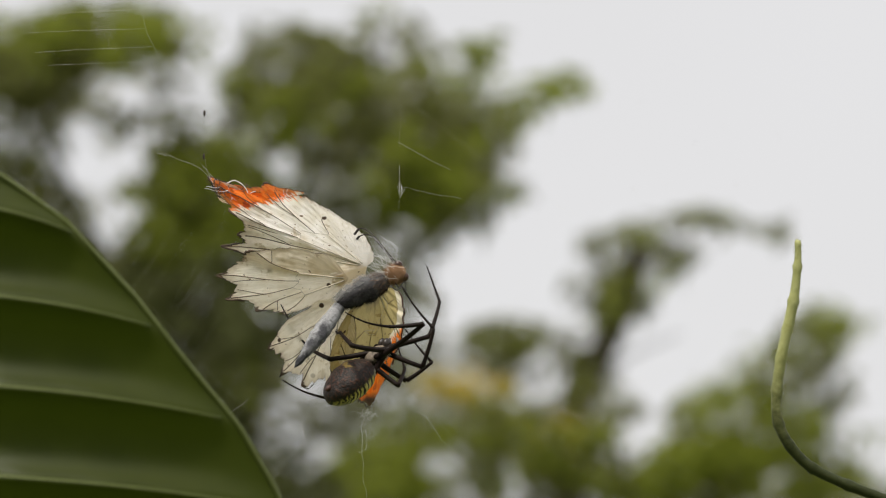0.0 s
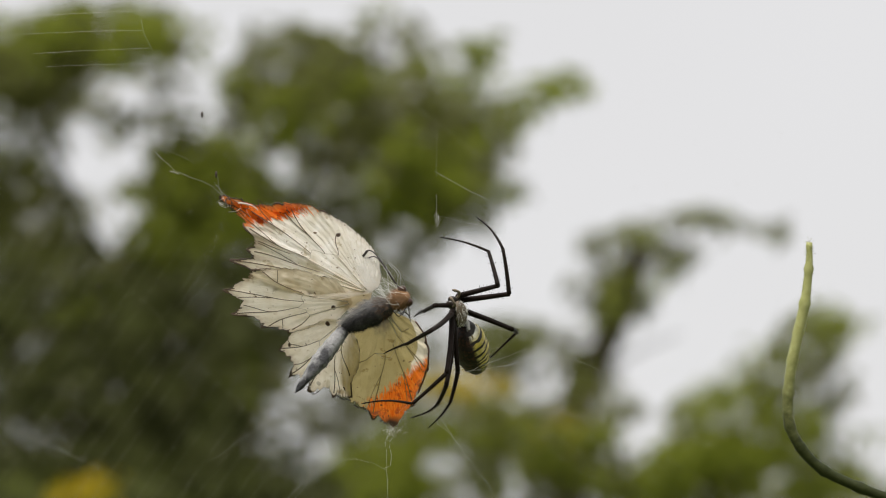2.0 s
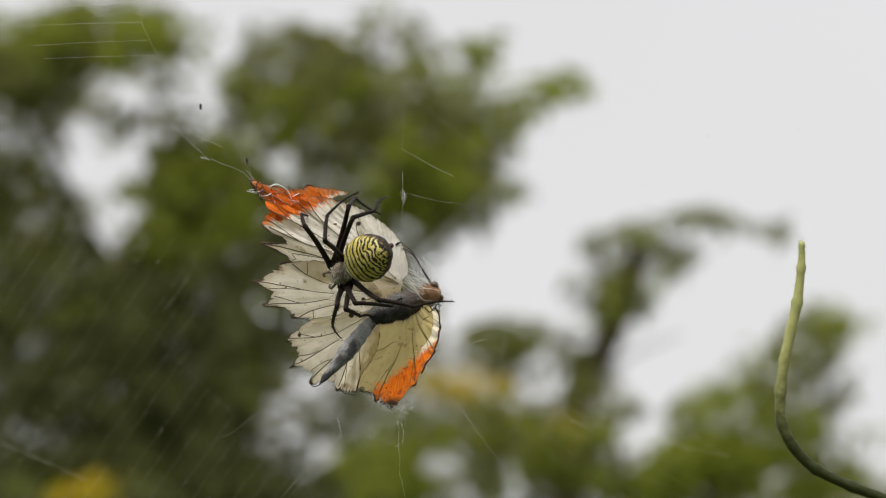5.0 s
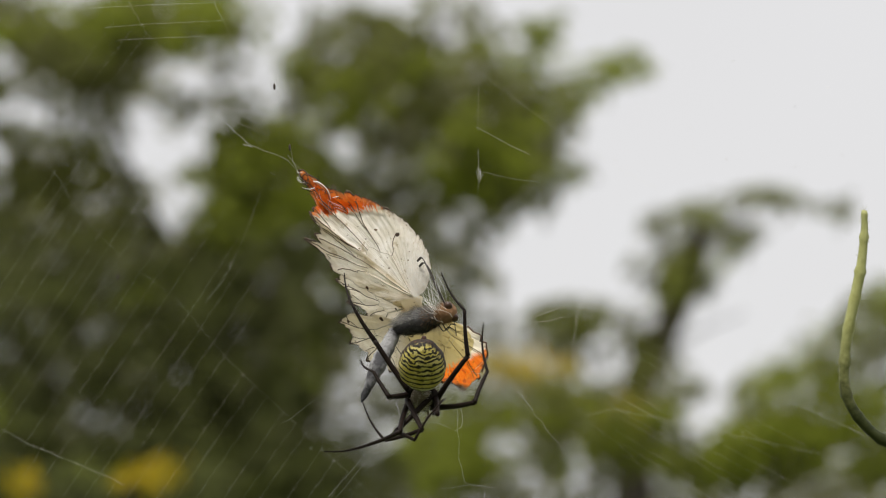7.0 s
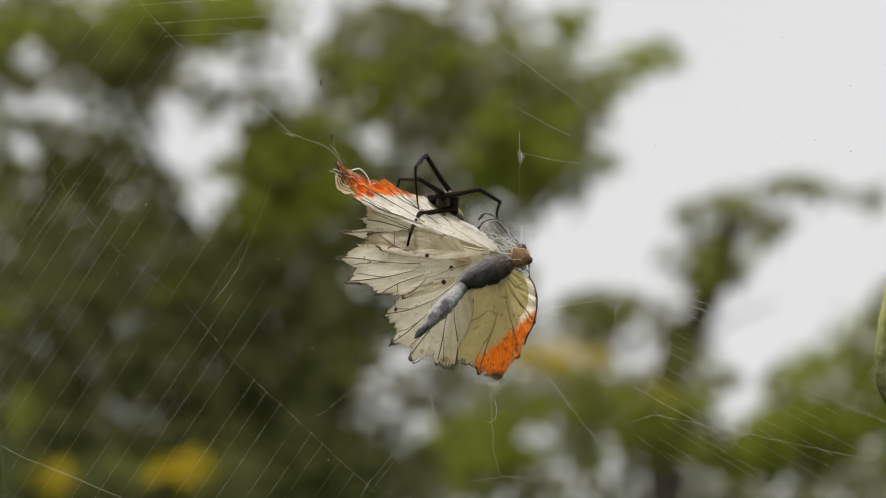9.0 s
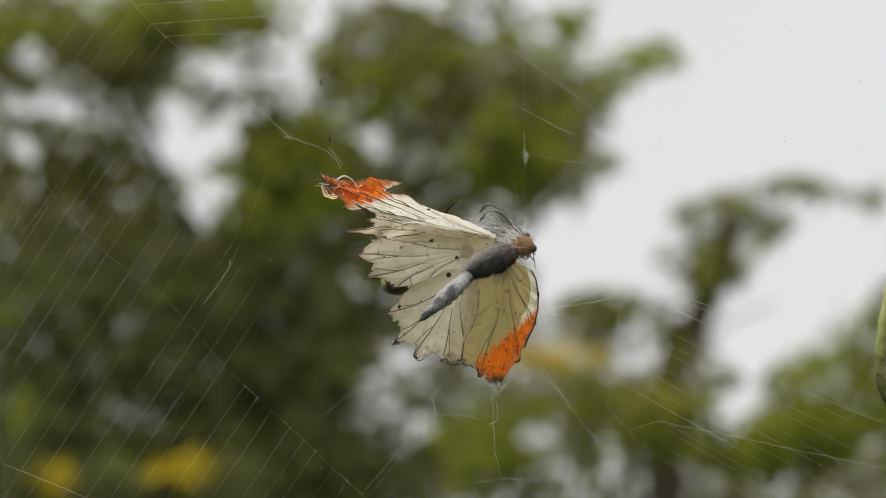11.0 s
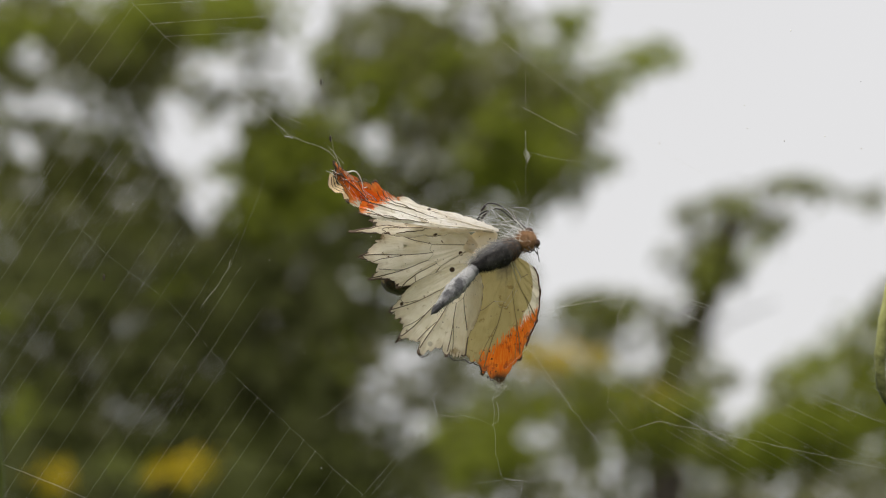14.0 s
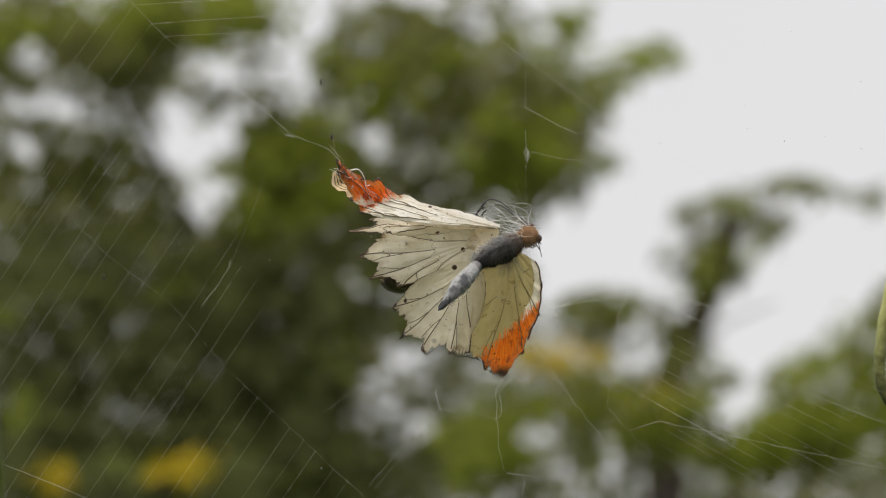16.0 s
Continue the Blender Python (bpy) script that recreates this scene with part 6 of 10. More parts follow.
    walk(LEGS["L1"][0], [
        (0, mm(-2.90, 2.41, -0.48, -10.3, -0.0, -138.1)), (0.25, mm(-2.90, 2.41, -0.48, -39.2, -9.6, 152.5)), (0.5, mm(-2.90, 2.41, -0.48, -13.1, -40.1, 76.3)), (0.75, mm(-2.90, 2.41, -0.48, 0.8, -41.4, 66.5)),
        (1, mm(-2.90, 2.41, -0.48, 14.8, -40.9, 56.4)), (1.25, mm(-2.90, 2.41, -0.48, 3.5, -41.0, 57.1)), (1.5, mm(-2.90, 2.41, -0.48, -7.7, -41.0, 57.8)), (1.75, mm(-2.90, 2.41, -0.48, -5.4, -40.5, 61.9)),
        (2, mm(-2.90, 2.41, -0.48, -3.0, -40.2, 66.0)), (2.25, mm(-2.90, 2.41, -0.48, -2.8, -39.0, 78.5)), (2.5, mm(-2.90, 2.41, -0.48, -2.6, -37.9, 90.8)), (2.75, mm(-2.90, 2.41, -0.48, -8.1, -37.7, 93.6)),
        (3, mm(-2.90, 2.41, -0.48, -13.6, -37.4, 96.4)), (3.25, mm(-2.90, 2.41, -0.48, -22.6, -24.2, 131.5)), (3.5, mm(-2.90, 2.41, -0.48, -23.6, -8.8, 162.1)), (3.75, mm(-2.90, 2.41, -0.48, 18.1, -6.2, 168.0)),
        (4, mm(-2.90, 2.41, -0.48, 59.2, -8.8, 176.4)), (4.2, mm(-2.90, 2.41, -0.48, 59.6, 6.0, 167.7)), (4.5, mm(-2.90, 2.41, -0.48, 59.0, 6.7, 167.2)), (4.75, mm(-2.90, 2.41, -0.48, 58.5, 7.4, 166.9)),
        (5, mm(-2.90, 2.41, -0.48, 58.0, 8.0, 166.5)), (5.25, mm(-2.90, 2.41, -0.48, 57.5, 8.7, 166.1)), (5.5, mm(-2.90, 2.41, -0.48, 57.0, 9.3, 165.6)), (5.75, mm(-2.90, 2.41, -0.48, 56.5, 9.9, 165.2)),
        (6, mm(-2.90, 2.41, -0.48, 56.0, 10.6, 164.8)), (6.3, mm(-2.90, 2.41, -0.48, 55.4, 11.3, 164.3)), (6.5, mm(-2.90, 2.41, -0.48, 78.2, 9.1, 165.8)), (6.75, mm(-2.90, 2.41, -0.48, 60.3, 21.8, 163.0)),
        (7, mm(-2.90, 2.41, -0.48, 39.9, 33.5, 155.0)), (7.25, mm(-2.90, 2.41, -0.48, 85.6, 44.5, 133.3)), (7.5, mm(-2.90, 2.41, -0.48, 126.2, 79.8, 118.8)), (7.75, mm(-2.90, 2.41, -0.48, 149.4, 73.4, 103.8)),
        (8, mm(-2.90, 2.41, -0.48, 167.3, 67.5, 82.9)), (8.25, mm(-2.90, 2.41, -0.48, -172.6, 49.4, 158.6)), (8.5, mm(-2.90, 2.41, -0.48, -169.2, 24.1, -143.3)), (8.75, mm(-2.90, 2.41, -0.48, 177.4, 25.7, 178.8)),
        (9, mm(-2.90, 2.41, -0.48, 165.3, 19.5, 142.1)), (9.2, mm(-2.90, 2.41, -0.48, 127.9, -3.4, 82.6)), (9.5, mm(-2.90, 2.41, -0.48, 116.0, -19.2, 69.6)), (10, mm(-2.90, 2.41, -0.48, 129.6, -63.8, 11.1)),
        (10.2, mm(-2.90, 2.41, -0.48, 153.7, -72.3, -19.1)), (10.5, mm(-2.90, 2.41, -0.48, 134.0, -59.3, 15.0)), (11, mm(-2.90, 2.41, -0.48, 138.4, -7.3, 51.9)), (11.3, mm(-2.90, 2.41, -0.48, 144.0, 6.9, 67.7)),
        (16, mm(-2.90, 2.41, -0.48, 140.0, 5.9, 66.4))])
    walk(LEGS["L1"][1], [
        (0, mm(5.98, -7.49, -2.89, -11.9, -0.0, -77.4)), (0.25, mm(-9.01, -6.22, -8.90, -37.0, -1.5, -84.6)), (0.5, mm(-15.22, 7.45, -2.82, -61.6, -6.4, -91.0)), (0.75, mm(-15.33, 7.70, -0.35, -55.2, -16.5, -96.8)),
        (1, mm(-15.02, 7.78, 2.12, -47.4, -26.0, -104.2)), (1.25, mm(-14.51, 9.29, 0.14, -39.0, -26.2, -104.4)), (1.5, mm(-13.59, 10.56, -1.85, -30.6, -26.4, -104.7)), (1.75, mm(-14.38, 9.47, -1.44, -46.7, -29.8, -111.7)),
        (2, mm(-15.04, 8.31, -1.02, -62.6, -35.2, -118.0)), (2.25, mm(-16.04, 5.53, -1.00, -50.1, -24.9, -112.2)), (2.5, mm(-16.40, 2.59, -0.96, -37.8, -15.7, -104.4)), (2.75, mm(-16.32, 2.73, -1.99, -30.2, -15.4, -104.0)),
        (3, mm(-16.16, 2.86, -3.01, -22.5, -15.1, -103.6)), (3.25, mm(-13.65, -4.26, -5.23, -73.9, -6.6, -84.5)), (3.5, mm(-7.49, -9.12, -5.83, -116.7, 21.4, -76.2)), (3.75, mm(-5.12, -10.24, 3.70, -103.6, 39.4, -88.0)),
        (4, mm(-1.56, -4.60, 10.99, -93.6, 60.2, -98.1)), (4.2, mm(-5.54, -4.01, 11.11, -108.9, 55.3, -97.6)), (4.5, mm(-5.76, -4.07, 11.02, -110.9, 55.9, -98.0)), (4.75, mm(-5.94, -4.12, 10.95, -112.6, 56.5, -98.3)),
        (5, mm(-6.13, -4.17, 10.87, -114.3, 57.0, -98.7)), (5.25, mm(-6.31, -4.21, 10.79, -116.1, 57.5, -99.2)), (5.5, mm(-6.49, -4.26, 10.70, -117.9, 58.0, -99.7)), (5.75, mm(-6.68, -4.30, 10.62, -119.7, 58.5, -100.2)),
        (6, mm(-6.86, -4.34, 10.53, -121.6, 59.0, -100.7)), (6.3, mm(-7.07, -4.39, 10.42, -123.9, 59.6, -101.4)), (6.5, mm(-5.60, 0.24, 12.58, -100.2, 52.4, -93.8)), (6.75, mm(-9.03, -2.71, 10.42, -102.0, 17.7, -87.7)),
        (7, mm(-11.61, -4.95, 6.75, -106.5, -16.8, -80.5)), (7.25, mm(-10.13, 8.58, 9.12, -112.2, -9.5, -82.6)), (7.5, mm(-1.08, 15.66, 1.45, -118.1, -2.4, -85.5)), (7.75, mm(6.84, 11.58, 1.48, -120.6, 14.0, -94.4)),
        (8, mm(10.52, 3.51, 0.65, -126.1, 29.7, -105.2)), (8.25, mm(3.23, 14.40, -1.62, -157.1, -25.8, -68.6)), (8.5, mm(-10.00, 13.67, -2.79, 148.4, -28.9, 10.7)), (8.75, mm(-2.88, 15.91, 0.08, -110.9, -41.7, -38.4)),
        (9, mm(4.23, 13.43, 2.75, -62.1, 25.0, -60.1)), (9.2, mm(5.25, 0.72, 10.16, -24.0, -58.4, -122.3)), (9.5, mm(1.25, -3.41, 10.99, -30.6, -48.2, -97.5)), (10, mm(-10.41, -7.84, 4.11, -26.8, -18.7, -59.7)),
        (10.2, mm(-12.26, -7.16, 1.34, -24.0, -12.9, -48.4)), (10.5, mm(-8.55, -8.81, 4.48, -39.0, -6.2, -34.1)), (11, mm(4.35, -4.72, 8.42, -61.8, 18.1, -3.0)), (11.3, mm(7.58, -0.86, 7.40, -66.9, 33.5, 6.9)),
        (16, mm(6.95, -0.91, 8.16, -68.8, 32.4, 6.4))])
    walk(LEGS["L1"][2], [
        (0, mm(14.02, -5.69, -4.63, -70.1, 0.0, -85.7)), (0.25, mm(-2.30, -5.71, -13.96, -63.3, -5.4, -87.7)), (0.5, mm(-11.23, 6.55, -10.18, -56.2, -10.6, -90.3)), (0.75, mm(-10.80, 5.18, -6.98, -63.1, -17.7, -95.4)),
        (1, mm(-10.17, 3.75, -3.46, -69.7, -25.5, -99.7)), (1.25, mm(-8.76, 5.40, -4.61, -57.9, -23.8, -99.1)), (1.5, mm(-7.06, 6.88, -5.69, -46.3, -22.2, -98.0)), (1.75, mm(-10.14, 4.51, -6.76, -51.3, -28.7, -105.1)),
        (2, mm(-13.64, 2.69, -7.13, -55.5, -35.6, -112.2)), (2.25, mm(-12.07, 0.96, -6.86, -45.3, -29.4, -107.3)), (2.5, mm(-10.31, -0.42, -5.93, -35.3, -23.8, -101.5)), (2.75, mm(-9.53, -0.13, -6.07, -28.3, -23.9, -101.6)),
        (3, mm(-8.80, 0.22, -6.12, -21.4, -23.9, -101.7)), (3.25, mm(-11.24, -4.96, -13.26, -46.4, -6.5, -66.2)), (3.5, mm(-11.81, -7.36, -12.83, -54.4, 21.6, -38.2)), (3.75, mm(-7.27, -5.12, -2.63, -49.9, 33.4, -27.9)),
        (4, mm(-1.05, 2.69, 6.81, -41.8, 44.1, -14.6)), (4.2, mm(-7.37, 2.84, 6.57, -75.9, 28.2, -32.7)), (4.5, mm(-7.82, 2.80, 6.62, -73.0, 32.2, -31.5)), (4.75, mm(-8.20, 2.76, 6.65, -70.2, 35.6, -30.2)),
        (5, mm(-8.57, 2.72, 6.69, -67.1, 39.1, -28.5)), (5.25, mm(-8.95, 2.67, 6.72, -63.7, 42.5, -26.6)), (5.5, mm(-9.32, 2.62, 6.76, -59.9, 45.8, -24.2)), (5.75, mm(-9.68, 2.57, 6.80, -55.7, 49.0, -21.4)),
        (6, mm(-10.05, 2.51, 6.84, -51.1, 51.9, -18.1)), (6.3, mm(-10.48, 2.44, 6.88, -45.1, 55.1, -13.5)), (6.5, mm(-6.65, 6.89, 7.52, -64.5, -3.2, -54.2)), (6.75, mm(-10.88, -0.28, 2.57, -79.6, -16.4, -60.7)),
        (7, mm(-13.58, -7.65, -0.98, -94.0, -31.4, -63.9)), (7.25, mm(-13.12, 6.90, 1.43, -85.9, -31.2, -63.9)), (7.5, mm(-5.01, 15.05, -5.97, -77.8, -30.9, -63.9)), (7.75, mm(2.71, 13.65, -5.56, -122.7, -8.2, -59.1)),
        (8, mm(6.62, 8.06, -5.26, -163.1, 17.4, -75.8)), (8.25, mm(-3.47, 10.24, -4.57, -179.6, -0.8, -29.4)), (8.5, mm(-10.76, 6.23, 1.07, 164.4, -0.8, 22.2)), (8.75, mm(-0.65, 10.31, -5.79, -179.3, -4.8, 7.6)),
        (9, mm(6.08, 18.13, -3.99, -163.0, -4.4, -8.0)), (9.2, mm(10.19, -5.86, 8.37, -156.1, -8.0, 4.4)), (9.5, mm(8.02, -7.51, 8.13, -148.0, -15.1, 22.1)), (10, mm(-3.31, -5.09, 0.52, -178.4, -22.5, 143.2)),
        (10.2, mm(-6.00, -2.62, -2.00, 175.1, -22.3, 154.9)), (10.5, mm(-4.41, -3.71, -0.79, -168.6, -22.5, 152.6)), (11, mm(2.25, -0.63, 1.37, -136.8, -21.5, 147.6)), (11.3, mm(2.95, 1.91, 0.94, -120.7, -19.7, 145.6)),
        (16, mm(2.43, 1.65, 1.53, -120.2, -18.8, 145.0))])
    walk(LEGS["L2"][0], [
        (0, mm(-2.90, 1.09, -0.48, -31.3, 0.0, 165.5)), (0.25, mm(-2.90, 1.09, -0.48, -26.6, -16.9, 135.5)), (0.5, mm(-2.90, 1.09, -0.48, -12.5, -28.7, 100.7)), (0.75, mm(-2.90, 1.09, -0.48, -7.5, -26.9, 108.7)),
        (1, mm(-2.90, 1.09, -0.48, -2.5, -25.7, 116.9)), (1.25, mm(-2.90, 1.09, -0.48, -20.6, -25.1, 125.7)), (1.5, mm(-2.90, 1.09, -0.48, -38.0, -22.0, 134.0)), (1.75, mm(-2.90, 1.09, -0.48, -16.1, -29.4, 122.4)),
        (2, mm(-2.90, 1.09, -0.48, 8.2, -32.2, 107.3)), (2.25, mm(-2.90, 1.09, -0.48, 0.6, -32.5, 109.7)), (2.5, mm(-2.90, 1.09, -0.48, -7.0, -32.5, 112.2)), (2.75, mm(-2.90, 1.09, -0.48, 0.8, -32.4, 112.9)),
        (3, mm(-2.90, 1.09, -0.48, 8.5, -32.4, 113.6)), (3.25, mm(-2.90, 1.09, -0.48, 25.7, -31.6, 108.2)), (3.5, mm(-2.90, 1.09, -0.48, 42.5, -29.5, 103.3)), (3.75, mm(-2.90, 1.09, -0.48, 64.3, -28.2, 101.8)),
        (4, mm(-2.90, 1.09, -0.48, 85.8, -26.5, 100.8)), (4.2, mm(-2.90, 1.09, -0.48, 73.9, -24.4, 100.6)), (4.5, mm(-2.90, 1.09, -0.48, 69.2, -28.6, 102.0)), (4.75, mm(-2.90, 1.09, -0.48, 64.7, -32.3, 103.7)),
        (5, mm(-2.90, 1.09, -0.48, 59.7, -35.9, 105.9)), (5.25, mm(-2.90, 1.09, -0.48, 54.3, -39.5, 108.6)), (5.5, mm(-2.90, 1.09, -0.48, 48.3, -42.9, 111.9)), (5.75, mm(-2.90, 1.09, -0.48, 41.8, -45.9, 115.8)),
        (6, mm(-2.90, 1.09, -0.48, 35.0, -48.4, 120.3)), (6.3, mm(-2.90, 1.09, -0.48, 26.5, -50.9, 126.1)), (6.5, mm(-2.90, 1.09, -0.48, 61.2, -39.8, 103.6)), (6.75, mm(-2.90, 1.09, -0.48, 31.8, -57.9, 123.7)),
        (7, mm(-2.90, 1.09, -0.48, -22.0, -62.8, 170.0)), (7.25, mm(-2.90, 1.09, -0.48, 63.7, -20.9, 65.9)), (7.5, mm(-2.90, 1.09, -0.48, 52.1, 47.9, 25.8)), (7.75, mm(-2.90, 1.09, -0.48, 65.4, 58.7, 7.7)),
        (8, mm(-2.90, 1.09, -0.48, 69.7, 72.9, -16.7)), (8.25, mm(-2.90, 1.09, -0.48, 26.6, 51.0, -4.6)), (8.5, mm(-2.90, 1.09, -0.48, 1.9, 28.3, 31.2)), (8.75, mm(-2.90, 1.09, -0.48, -3.0, 24.4, -5.7)),
        (9, mm(-2.90, 1.09, -0.48, -6.6, 18.5, -41.5)), (9.2, mm(-2.90, 1.09, -0.48, 36.4, 19.1, -34.7)), (9.5, mm(-2.90, 1.09, -0.48, 58.5, 17.9, -33.0)), (10, mm(-2.90, 1.09, -0.48, 14.5, -30.0, 138.3)),
        (10.2, mm(-2.90, 1.09, -0.48, 2.4, -30.7, 141.5)), (10.5, mm(-2.90, 1.09, -0.48, 18.4, -30.8, 149.5)), (11, mm(-2.90, 1.09, -0.48, 51.9, -35.3, 177.2)), (11.3, mm(-2.90, 1.09, -0.48, 64.2, -43.6, -173.5)),
        (16, mm(-2.90, 1.09, -0.48, 66.3, -39.9, -175.8))])
    walk(LEGS["L2"][1], [
        (0, mm(-5.67, -9.62, -7.21, -4.4, -0.0, -60.7)), (0.25, mm(-12.21, -5.99, -6.02, -28.8, -2.5, -95.1)), (0.5, mm(-15.56, 0.06, -2.94, -42.7, -19.0, -129.2)), (0.75, mm(-15.29, -2.31, -2.00, -50.0, -20.9, -131.5)),
        (1, mm(-14.54, -4.54, -0.99, -57.3, -23.2, -133.6)), (1.25, mm(-13.86, -4.41, -4.60, -65.3, -12.0, -126.4)), (1.5, mm(-12.30, -3.84, -7.88, -71.5, 0.0, -120.9)), (1.75, mm(-14.34, -4.10, -3.61, -85.5, -22.7, -128.9)),
        (2, mm(-14.83, -3.66, 1.09, -98.0, -47.5, -131.8)), (2.25, mm(-15.05, -3.36, -0.36, -70.0, -23.6, -135.3)), (2.5, mm(-15.11, -2.99, -1.82, -48.3, 1.4, -126.6)), (2.75, mm(-14.78, -4.04, -0.34, -42.1, 4.4, -123.9)),
        (3, mm(-14.21, -4.98, 1.14, -35.7, 7.0, -121.0)), (3.25, mm(-13.05, -5.36, 4.30, -76.3, 15.5, -108.5)), (3.5, mm(-11.20, -5.29, 7.13, -115.1, 34.8, -102.8)), (3.75, mm(-7.27, -5.46, 9.79, -125.4, 23.8, -97.3)),
        (4, mm(-2.75, -4.75, 11.07, -135.9, 13.6, -90.0)), (4.2, mm(-5.48, -4.62, 10.84, -141.1, -20.0, -55.6)), (4.5, mm(-6.19, -5.54, 10.14, -133.2, -15.4, -61.4)), (4.75, mm(-6.79, -6.29, 9.41, -124.5, -9.1, -67.3)),
        (5, mm(-7.38, -7.01, 8.57, -114.2, 0.7, -74.0)), (5.25, mm(-7.93, -7.66, 7.62, -103.4, 14.0, -80.1)), (5.5, mm(-8.44, -8.22, 6.60, -93.6, 28.5, -84.0)), (5.75, mm(-8.88, -8.69, 5.52, -85.2, 41.0, -85.0)),
        (6, mm(-9.25, -9.06, 4.44, -77.8, 50.2, -83.8)), (6.3, mm(-9.61, -9.36, 3.16, -69.9, 57.8, -80.8)), (6.5, mm(-7.25, -7.43, 8.24, -111.0, 0.2, -97.9)), (6.75, mm(-8.84, -9.82, 3.14, -98.6, -27.3, -86.4)),
        (7, mm(-9.22, -9.99, -2.69, -91.1, -57.2, -78.3)), (7.25, mm(-9.81, -0.36, 10.36, -121.2, -57.2, -78.3)), (7.5, mm(0.47, 11.54, 6.37, -151.4, -57.3, -78.3)), (7.75, mm(6.35, 7.78, 5.63, -149.6, -29.3, -117.7)),
        (8, mm(9.51, 2.05, 3.09, -159.3, -3.7, -153.4)), (8.25, mm(2.52, 12.26, 3.17, 123.5, -15.9, -115.1)), (8.5, mm(-9.41, 12.26, -0.09, 87.1, 39.7, -73.4)), (8.75, mm(-1.89, 13.97, -1.11, 81.3, 49.9, -74.2)),
        (9, mm(5.26, 11.03, -1.89, 73.6, 60.0, -77.3)), (9.2, mm(5.10, 8.22, 6.77, -58.9, 80.1, 172.1)), (9.5, mm(3.64, 4.92, 10.01, -48.7, 84.4, -153.7)), (10, mm(-10.03, -9.34, 2.32, 22.2, 69.5, -24.9)),
        (10.2, mm(-10.72, -9.21, -0.01, 24.4, 66.0, -8.9)), (10.5, mm(-7.33, -10.56, 3.03, -20.6, 67.8, -47.4)), (11, mm(2.60, -7.17, 7.84, -77.4, 45.8, -92.5)), (11.3, mm(5.73, -3.60, 7.96, -87.5, 30.2, -96.4)),
        (16, mm(5.07, -3.53, 8.61, -86.7, 29.5, -96.4))])
